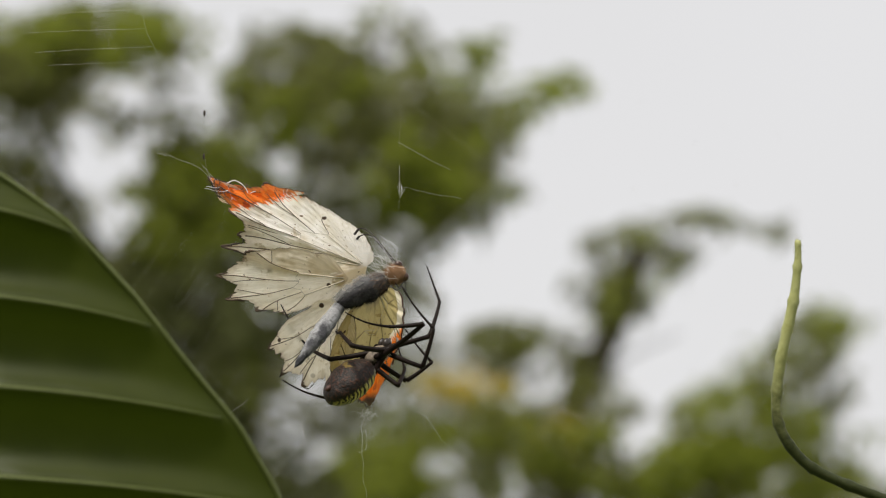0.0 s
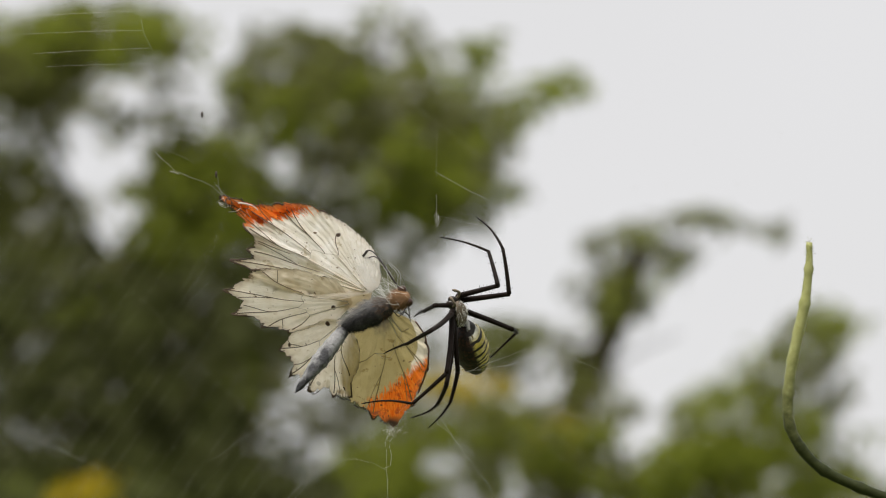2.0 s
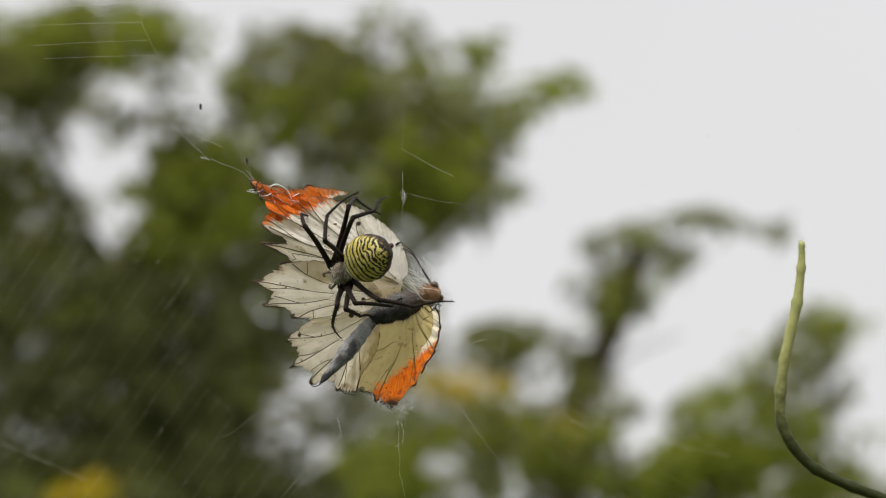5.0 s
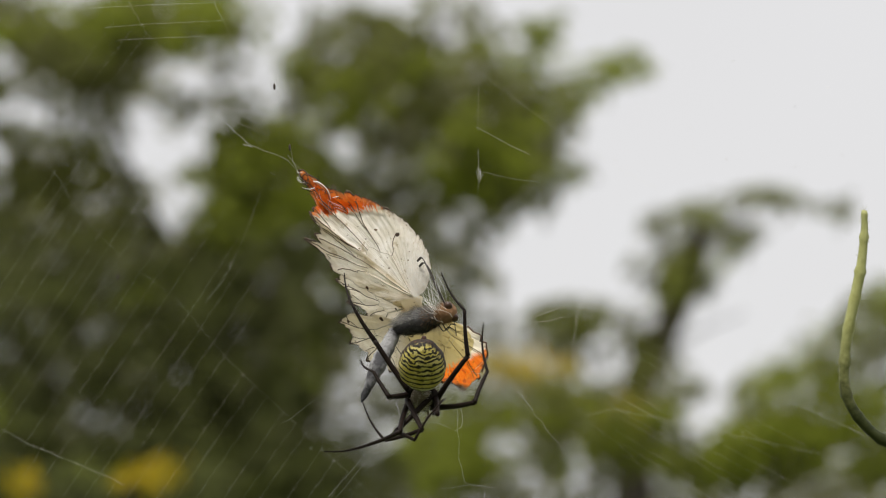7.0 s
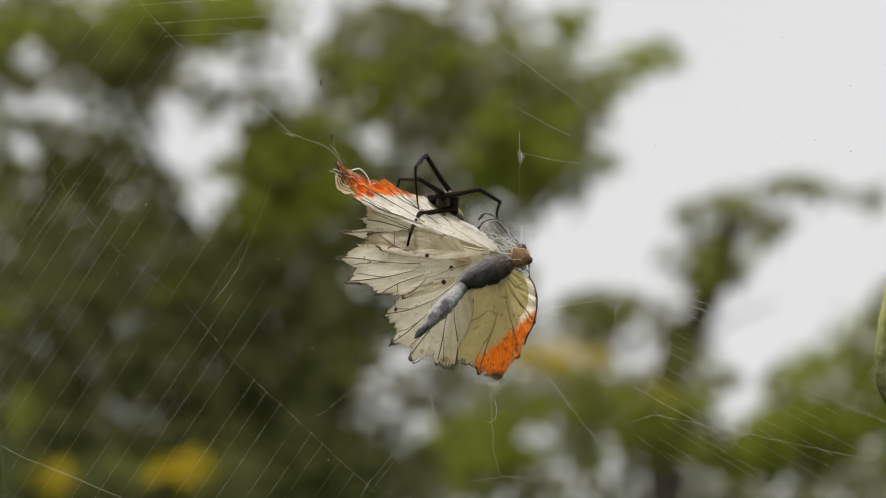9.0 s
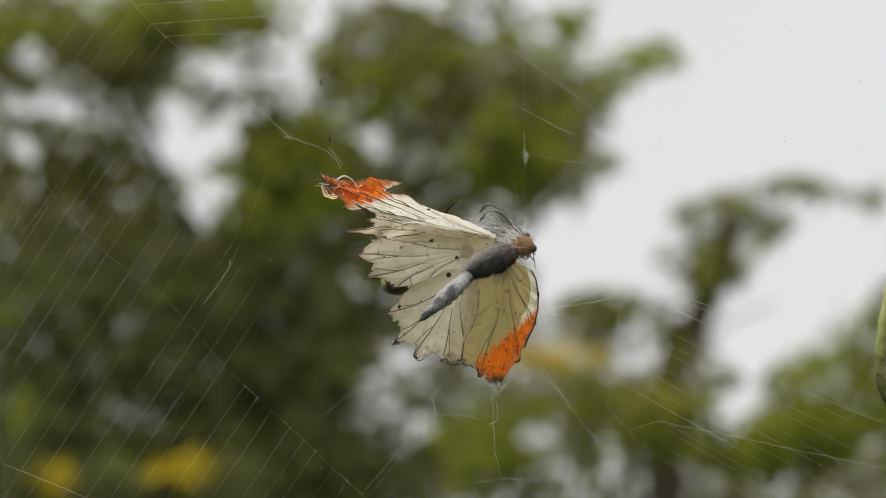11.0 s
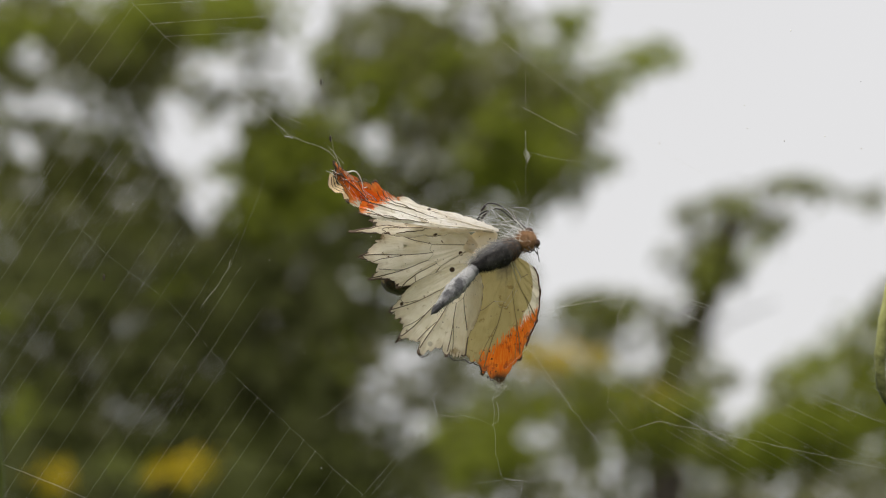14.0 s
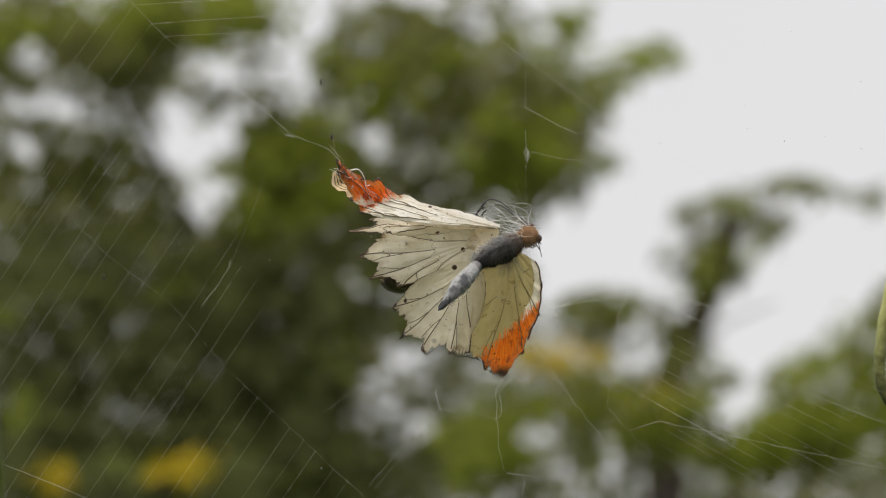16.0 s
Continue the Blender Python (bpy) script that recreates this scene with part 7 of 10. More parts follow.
    walk(LEGS["L2"][2], [
        (0, mm(2.71, -4.92, -7.95, 7.5, -0.0, -59.2)), (0.25, mm(-3.82, -6.95, -10.66, -37.2, -1.3, -49.4)), (0.5, mm(-11.42, -6.07, -9.11, -80.3, 7.0, -38.3)), (0.75, mm(-12.40, -8.39, -8.89, -77.9, 9.6, -37.9)),
        (1, mm(-12.97, -10.44, -8.45, -75.4, 12.2, -37.3)), (1.25, mm(-11.70, -8.27, -13.17, -60.0, -5.5, -41.9)), (1.5, mm(-9.68, -5.41, -17.02, -42.7, -21.6, -51.9)), (1.75, mm(-16.08, -7.47, -12.47, -70.6, -7.7, -37.4)),
        (2, mm(-20.51, -8.02, -5.36, -93.0, 12.6, -30.2)), (2.25, mm(-15.31, -8.24, -8.67, -99.7, -15.9, -28.7)), (2.5, mm(-9.85, -6.66, -9.01, -108.9, -44.2, -22.2)), (2.75, mm(-8.57, -7.62, -6.78, -95.5, -28.3, -28.3)),
        (3, mm(-7.15, -8.41, -4.45, -85.6, -11.6, -29.9)), (3.25, mm(-10.09, -3.71, -4.72, -80.6, 16.2, -27.7)), (3.5, mm(-14.07, 0.47, -0.04, -73.1, 43.6, -21.6)), (3.75, mm(-12.41, -1.61, 2.61, -95.8, 28.0, -26.9)),
        (4, mm(-9.67, -3.17, 4.55, -114.0, 10.9, -25.2)), (4.2, mm(-10.50, -10.56, 5.16, -85.4, 15.0, -27.0)), (4.5, mm(-11.08, -10.34, 3.36, -79.6, 12.0, -27.3)), (4.75, mm(-11.35, -9.55, 1.57, -74.6, 9.3, -27.8)),
        (5, mm(-11.21, -7.99, -0.22, -69.3, 6.6, -28.5)), (5.25, mm(-10.52, -5.80, -1.47, -63.8, 3.9, -29.6)), (5.5, mm(-9.51, -3.72, -1.85, -58.4, 1.3, -30.9)), (5.75, mm(-8.62, -2.35, -1.73, -53.0, -1.2, -32.4)),
        (6, mm(-8.01, -1.64, -1.59, -47.8, -3.4, -34.0)), (6.3, mm(-7.58, -1.27, -1.66, -41.9, -5.6, -36.1)), (6.5, mm(-10.67, -6.93, -0.75, -71.0, -7.5, -38.2)), (6.75, mm(-10.01, -14.27, -5.32, -75.6, -22.2, -43.6)),
        (7, mm(-7.76, -17.95, -7.91, -78.9, -37.2, -48.5)), (7.25, mm(-13.30, -8.16, 5.90, -115.4, -42.3, -49.8)), (7.5, mm(-7.02, 6.02, 3.88, -155.6, -48.1, -45.6)), (7.75, mm(-2.12, 9.53, 1.38, -162.2, -27.9, -80.4)),
        (8, mm(5.27, 10.00, -0.30, -172.9, -12.1, -116.3)), (8.25, mm(-1.36, 16.51, 10.89, 172.0, -11.2, -48.3)), (8.5, mm(-7.19, 6.51, 7.31, 166.7, 2.7, 17.1)), (8.75, mm(1.50, 7.36, 5.03, 163.3, 1.2, 10.8)),
        (9, mm(9.68, 3.82, 2.73, 160.1, -0.6, 4.6)), (9.2, mm(12.46, 2.17, 5.36, -136.8, -16.5, -48.3)), (9.5, mm(12.91, 2.39, 9.31, -111.5, -11.3, -53.8)), (10, mm(-3.18, -2.68, 3.59, -52.4, 20.5, -66.5)),
        (10.2, mm(-5.78, -1.10, 1.61, -38.5, 27.5, -60.3)), (10.5, mm(-2.82, -2.14, 1.75, -50.6, 32.1, -53.3)), (11, mm(4.99, -0.52, 1.28, -72.1, 44.5, -38.1)), (11.3, mm(6.68, 1.17, -0.36, -83.3, 53.1, -33.5)),
        (16, mm(6.15, 1.11, 0.23, -84.4, 51.4, -33.8))])
    walk(LEGS["L3"][0], [
        (0, mm(-2.90, -0.36, -0.48, 36.6, 0.0, -154.0)), (0.25, mm(-2.90, -0.36, -0.48, 17.2, 30.6, 153.1)), (0.5, mm(-2.90, -0.36, -0.48, -22.3, 28.8, 84.4)), (0.75, mm(-2.90, -0.36, -0.48, -15.2, 29.7, 87.0)),
        (1, mm(-2.90, -0.36, -0.48, -8.1, 30.4, 89.8)), (1.25, mm(-2.90, -0.36, -0.48, -29.8, 30.9, 95.3)), (1.5, mm(-2.90, -0.36, -0.48, -51.5, 33.4, 100.8)), (1.75, mm(-2.90, -0.36, -0.48, -23.1, 48.5, 120.6)),
        (2, mm(-2.90, -0.36, -0.48, 17.7, 52.4, 154.7)), (2.25, mm(-2.90, -0.36, -0.48, -1.2, 53.4, 116.9)), (2.5, mm(-2.90, -0.36, -0.48, -17.9, 47.2, 81.7)), (2.75, mm(-2.90, -0.36, -0.48, -17.3, 49.5, 112.7)),
        (3, mm(-2.90, -0.36, -0.48, -11.5, 51.0, 147.7)), (3.25, mm(-2.90, -0.36, -0.48, 25.0, 51.9, 165.3)), (3.5, mm(-2.90, -0.36, -0.48, 59.0, 45.7, -179.1)), (3.75, mm(-2.90, -0.36, -0.48, 55.6, 42.5, -176.5)),
        (4, mm(-2.90, -0.36, -0.48, 52.2, 39.4, -173.8)), (4.2, mm(-2.90, -0.36, -0.48, 43.3, 47.6, 176.4)), (4.5, mm(-2.90, -0.36, -0.48, 53.1, 44.1, -178.7)), (4.75, mm(-2.90, -0.36, -0.48, 64.0, 39.1, -173.9)),
        (5, mm(-2.90, -0.36, -0.48, 77.9, 30.8, -169.3)), (5.25, mm(-2.90, -0.36, -0.48, 93.9, 18.4, -166.5)), (5.5, mm(-2.90, -0.36, -0.48, 109.8, 3.8, -167.5)), (5.75, mm(-2.90, -0.36, -0.48, 123.4, -8.4, -171.9)),
        (6, mm(-2.90, -0.36, -0.48, 134.0, -16.3, -177.3)), (6.3, mm(-2.90, -0.36, -0.48, 143.3, -21.7, 177.0)), (6.5, mm(-2.90, -0.36, -0.48, 147.9, -23.8, 173.9)), (6.75, mm(-2.90, -0.36, -0.48, 108.8, -11.5, -167.9)),
        (7, mm(-2.90, -0.36, -0.48, 77.9, 12.1, -159.9)), (7.25, mm(-2.90, -0.36, -0.48, 99.4, -10.0, -155.2)), (7.5, mm(-2.90, -0.36, -0.48, 120.8, -33.7, -159.8)), (7.75, mm(-2.90, -0.36, -0.48, 107.3, -34.2, -160.2)),
        (8, mm(-2.90, -0.36, -0.48, 93.6, -34.8, -160.5)), (8.25, mm(-2.90, -0.36, -0.48, 145.7, -16.0, -159.2)), (8.5, mm(-2.90, -0.36, -0.48, -168.7, 1.5, -135.3)), (8.75, mm(-2.90, -0.36, -0.48, -146.9, 8.7, -176.9)),
        (9, mm(-2.90, -0.36, -0.48, -142.9, 29.2, 140.3)), (9.2, mm(-2.90, -0.36, -0.48, -170.6, 45.0, 97.0)), (9.5, mm(-2.90, -0.36, -0.48, -164.6, 45.5, 76.1)), (10, mm(-2.90, -0.36, -0.48, -169.4, 26.8, -7.5)),
        (10.2, mm(-2.90, -0.36, -0.48, -172.0, 28.4, -22.6)), (10.5, mm(-2.90, -0.36, -0.48, 172.7, 27.3, -15.1)), (11, mm(-2.90, -0.36, -0.48, 140.9, 28.0, 6.7)), (11.3, mm(-2.90, -0.36, -0.48, 127.9, 33.8, 15.6)),
        (16, mm(-2.90, -0.36, -0.48, 124.7, 30.3, 12.5))])
    walk(LEGS["L3"][1], [
        (0, mm(0.71, -7.76, 5.63, -15.2, -0.0, -136.6)), (0.25, mm(-8.71, -8.40, 2.13, -13.0, 2.5, -127.5)), (0.5, mm(-12.52, -1.29, -3.89, -10.5, 4.5, -118.3)), (0.75, mm(-12.85, -1.18, -2.82, -18.8, 3.9, -121.9)),
        (1, mm(-13.05, -1.06, -1.72, -27.1, 2.6, -125.5)), (1.25, mm(-11.51, -3.80, -4.86, -53.0, -9.7, -150.0)), (1.5, mm(-8.35, -5.90, -7.18, -69.3, -32.8, -171.2)), (1.75, mm(-9.49, -7.75, -3.14, -51.4, -50.4, 178.3)),
        (2, mm(-9.31, -8.14, 1.42, -17.9, -63.2, 150.8)), (2.25, mm(-11.96, -5.15, -0.61, -59.6, -23.5, -151.0)), (2.5, mm(-12.89, -1.25, -2.63, -57.8, 24.9, -123.8)), (2.75, mm(-11.02, -6.29, -2.47, -60.1, -10.7, -144.6)),
        (3, mm(-6.93, -9.70, -1.77, -46.5, -44.3, -171.8)), (3.25, mm(-8.55, -8.49, 2.20, -86.1, -20.7, -150.6)), (3.5, mm(-9.11, -5.74, 5.66, -110.2, 11.8, -148.4)), (3.75, mm(-8.26, -6.49, 5.76, -106.4, 2.6, -145.0)),
        (4, mm(-7.34, -7.16, 5.78, -103.2, -7.0, -142.2)), (4.2, mm(-8.55, -7.48, 4.26, -89.7, -14.6, -140.3)), (4.5, mm(-8.46, -6.65, 5.41, -96.9, -12.3, -140.3)), (4.75, mm(-8.20, -5.44, 6.68, -106.1, -9.4, -140.7)),
        (5, mm(-7.54, -3.43, 8.13, -120.1, -4.9, -142.0)), (5.25, mm(-6.20, -0.43, 9.23, -139.9, 1.1, -145.5)), (5.5, mm(-4.27, 2.90, 9.14, -162.8, 6.5, -152.0)), (5.75, mm(-2.46, 5.40, 7.99, 177.8, 8.7, -159.2)),
        (6, mm(-1.16, 6.85, 6.60, 164.4, 8.4, -164.6)), (6.3, mm(-0.20, 7.73, 5.21, 154.3, 7.3, -168.6)), (6.5, mm(0.22, 8.04, 4.50, 149.8, 6.5, -170.3)), (6.75, mm(-1.69, 3.28, 9.03, -168.1, 1.4, -179.0)),
        (7, mm(-4.14, -3.11, 9.32, -126.9, 4.1, 167.6)), (7.25, mm(-2.01, 1.89, 9.48, -84.7, -2.2, 172.3)), (7.5, mm(-0.13, 6.25, 6.85, -43.0, -12.7, 171.3)), (7.75, mm(1.26, 4.37, 7.62, -20.5, -42.5, 115.7)),
        (8, mm(2.40, 2.21, 7.92, 28.1, -36.0, 40.8)), (8.25, mm(-4.41, 8.12, 5.07, 68.6, -40.1, 52.0)), (8.5, mm(-9.93, 6.82, -2.50, 108.9, -53.0, 60.5)), (8.75, mm(-2.51, 8.27, -6.01, -82.6, -57.6, -85.9)),
        (9, mm(4.65, 4.01, -5.88, -74.8, 10.9, -78.9)), (9.2, mm(7.29, -0.30, -1.67, -75.8, -47.4, -98.8)), (9.5, mm(6.24, -4.62, -2.39, -60.5, -34.8, -95.0)), (10, mm(-5.05, -10.25, -2.16, 29.7, 64.6, -8.6)),
        (10.2, mm(-7.42, -9.48, -1.73, 40.3, 58.4, 8.2)), (10.5, mm(-4.96, -10.34, 0.68, 2.8, 66.1, -25.7)), (11, mm(1.05, -7.91, 5.23, -67.2, 47.3, -90.2)), (11.3, mm(3.13, -5.22, 6.25, -77.6, 30.5, -98.1)),
        (16, mm(2.52, -5.14, 6.80, -76.9, 30.1, -98.2))])
    walk(LEGS["L3"][2], [
        (0, mm(5.15, -12.46, 3.88, -41.3, -0.0, -126.0)), (0.25, mm(-3.49, -12.32, 0.62, -45.2, -3.6, -130.1)), (0.5, mm(-6.68, -4.33, -5.10, -48.8, -7.5, -134.1)), (0.75, mm(-7.39, -4.41, -4.98, -55.2, -9.0, -135.4)),
        (1, mm(-8.12, -4.41, -4.77, -61.6, -10.7, -136.5)), (1.25, mm(-10.28, -7.74, -10.14, -59.9, -16.2, -139.7)), (1.5, mm(-11.34, -8.76, -12.44, -57.8, -21.7, -143.1)), (1.75, mm(-13.64, -11.81, -6.48, -50.9, -27.3, -147.1)),
        (2, mm(-14.02, -12.80, 0.50, -43.3, -32.4, -152.0)), (2.25, mm(-12.34, -9.23, -5.92, -57.5, -18.6, -137.6)), (2.5, mm(-8.60, -1.26, -7.77, -66.9, -2.3, -127.5)), (2.75, mm(-9.97, -9.64, -8.18, -53.1, -9.9, -130.8)),
        (3, mm(-9.63, -14.75, -5.24, -38.6, -16.6, -136.1)), (3.25, mm(-10.38, -10.04, -4.05, -68.8, -7.5, -125.0)), (3.5, mm(-9.22, -3.09, -0.50, -95.8, 7.3, -119.3)), (3.75, mm(-9.11, -4.77, -0.66, -97.6, 12.3, -119.8)),
        (4, mm(-8.90, -6.44, -0.69, -99.5, 17.3, -120.5)), (4.2, mm(-9.82, -8.59, -2.22, -104.9, 10.6, -119.4)), (4.5, mm(-10.07, -6.93, -1.09, -107.7, 12.3, -119.8)), (4.75, mm(-10.19, -4.67, 0.33, -110.1, 13.7, -120.3)),
        (5, mm(-10.00, -1.09, 2.36, -112.6, 15.1, -120.8)), (5.25, mm(-9.03, 3.84, 4.91, -115.1, 16.5, -121.4)), (5.5, mm(-7.08, 8.65, 7.17, -117.6, 17.8, -122.1)), (5.75, mm(-4.87, 11.65, 8.25, -120.1, 19.2, -122.8)),
        (6, mm(-3.13, 13.00, 8.38, -122.7, 20.5, -123.6)), (6.3, mm(-1.76, 13.57, 8.10, -125.8, 22.0, -124.7)), (6.5, mm(-1.14, 13.68, 7.85, -127.9, 22.9, -125.4)), (6.75, mm(-1.77, 9.83, 7.65, -117.1, 17.6, -121.1)),
        (7, mm(-2.90, 0.74, 3.98, -107.1, 11.5, -118.0)), (7.25, mm(-2.34, 1.31, 2.82, -114.1, -16.4, -109.4)), (7.5, mm(-1.86, 1.56, 2.39, -127.8, -42.4, -93.7)), (7.75, mm(-5.09, 3.07, 5.89, -156.8, -30.5, -103.9)),
        (8, mm(-2.87, 5.47, 10.47, 177.2, -22.4, -121.4)), (8.25, mm(-8.81, 6.46, 9.85, 174.6, -7.0, -55.7)), (8.5, mm(-10.53, 1.35, 1.32, 178.2, 2.0, 9.6)), (8.75, mm(-1.26, 2.73, -9.58, -179.9, 2.0, 8.4)),
        (9, mm(6.15, 5.55, -12.22, -177.9, 2.0, 7.3)), (9.2, mm(8.18, -5.27, -6.07, -152.0, 2.8, -29.8)), (9.5, mm(9.23, -8.22, -7.18, -153.5, 3.3, -30.7)), (10, mm(-1.21, -4.95, -0.74, -156.2, 4.1, -32.3)),
        (10.2, mm(-4.50, -3.89, 0.53, -157.2, 4.4, -32.9)), (10.5, mm(-1.79, -4.44, 0.81, -165.2, 0.2, -23.0)), (11, mm(3.66, -3.38, 1.04, 178.8, -5.0, -3.1)), (11.3, mm(5.01, -2.14, 0.61, 170.1, -4.7, 8.2)),
        (16, mm(4.49, -2.12, 1.15, 167.8, -4.5, 8.9))])
    walk(LEGS["L4"][0], [
        (0, mm(-2.90, -1.69, -0.48, -20.3, 0.0, 58.2)), (0.25, mm(-2.90, -1.69, -0.48, -20.3, 0.0, 58.2)), (0.5, mm(-2.90, -1.69, -0.48, -20.3, 0.0, 58.2)), (0.75, mm(-2.90, -1.69, -0.48, -20.3, 0.0, 58.2)),
        (1, mm(-2.90, -1.69, -0.48, -20.3, 0.0, 58.2)), (1.25, mm(-2.90, -1.69, -0.48, -20.3, 0.0, 58.2)), (1.5, mm(-2.90, -1.69, -0.48, -20.3, 0.0, 58.2)), (1.75, mm(-2.90, -1.69, -0.48, -10.3, 10.6, 88.5)),
        (2, mm(-2.90, -1.69, -0.48, 3.1, 14.4, 121.2)), (2.25, mm(-2.90, -1.69, -0.48, -3.9, 13.0, 138.0)), (2.5, mm(-2.90, -1.69, -0.48, -10.5, 13.5, 155.2)), (2.75, mm(-2.90, -1.69, -0.48, -9.4, 13.2, 153.5)),
        (3, mm(-2.90, -1.69, -0.48, -8.3, 12.9, 151.7)), (3.25, mm(-2.90, -1.69, -0.48, -7.2, 12.7, 149.9)), (3.5, mm(-2.90, -1.69, -0.48, -6.1, 12.4, 148.1)), (3.75, mm(-2.90, -1.69, -0.48, -5.0, 12.3, 146.4)),
        (4, mm(-2.90, -1.69, -0.48, -3.9, 12.1, 144.6)), (4.2, mm(-2.90, -1.69, -0.48, 13.3, 12.0, 143.7)), (4.5, mm(-2.90, -1.69, -0.48, 18.0, 11.5, 145.9)), (4.75, mm(-2.90, -1.69, -0.48, 23.2, 10.7, 148.3)),
        (5, mm(-2.90, -1.69, -0.48, 30.2, 9.4, 151.4)), (5.25, mm(-2.90, -1.69, -0.48, 39.5, 7.1, 155.4)), (5.5, mm(-2.90, -1.69, -0.48, 51.6, 3.1, 160.2)), (5.75, mm(-2.90, -1.69, -0.48, 65.9, -3.2, 165.2)),
        (6, mm(-2.90, -1.69, -0.48, 80.7, -11.3, 168.9)), (6.3, mm(-2.90, -1.69, -0.48, 96.2, -21.0, 170.6)), (6.5, mm(-2.90, -1.69, -0.48, 104.7, -26.1, 170.0)), (6.75, mm(-2.90, -1.69, -0.48, 113.2, -31.0, 168.5)),
        (7, mm(-2.90, -1.69, -0.48, 119.9, -34.4, 166.7)), (7.25, mm(-2.90, -1.69, -0.48, 125.1, -36.8, 165.0)), (7.5, mm(-2.90, -1.69, -0.48, 129.4, -38.5, 163.4)), (7.75, mm(-2.90, -1.69, -0.48, 142.2, -30.7, 170.6)),
        (8, mm(-2.90, -1.69, -0.48, 165.4, -17.4, -172.9)), (8.25, mm(-2.90, -1.69, -0.48, -172.1, -10.5, -150.5)), (8.5, mm(-2.90, -1.69, -0.48, -160.4, -12.1, -137.1)), (8.75, mm(-2.90, -1.69, -0.48, -151.5, -21.7, -57.9)),
        (9, mm(-2.90, -1.69, -0.48, 169.9, -30.6, 31.1)), (9.2, mm(-2.90, -1.69, -0.48, 175.0, -31.7, 20.9)), (9.5, mm(-2.90, -1.69, -0.48, -175.8, -31.8, 3.2)), (10, mm(-2.90, -1.69, -0.48, -161.9, -26.6, -25.7)),
        (10.2, mm(-2.90, -1.69, -0.48, -158.2, -23.6, -34.8)), (10.5, mm(-2.90, -1.69, -0.48, -178.0, -28.8, -17.2)), (11, mm(-2.90, -1.69, -0.48, 136.0, -22.2, 29.0)), (11.3, mm(-2.90, -1.69, -0.48, 123.8, -8.8, 42.4)),
        (16, mm(-2.90, -1.69, -0.48, 120.2, -9.9, 41.7))])
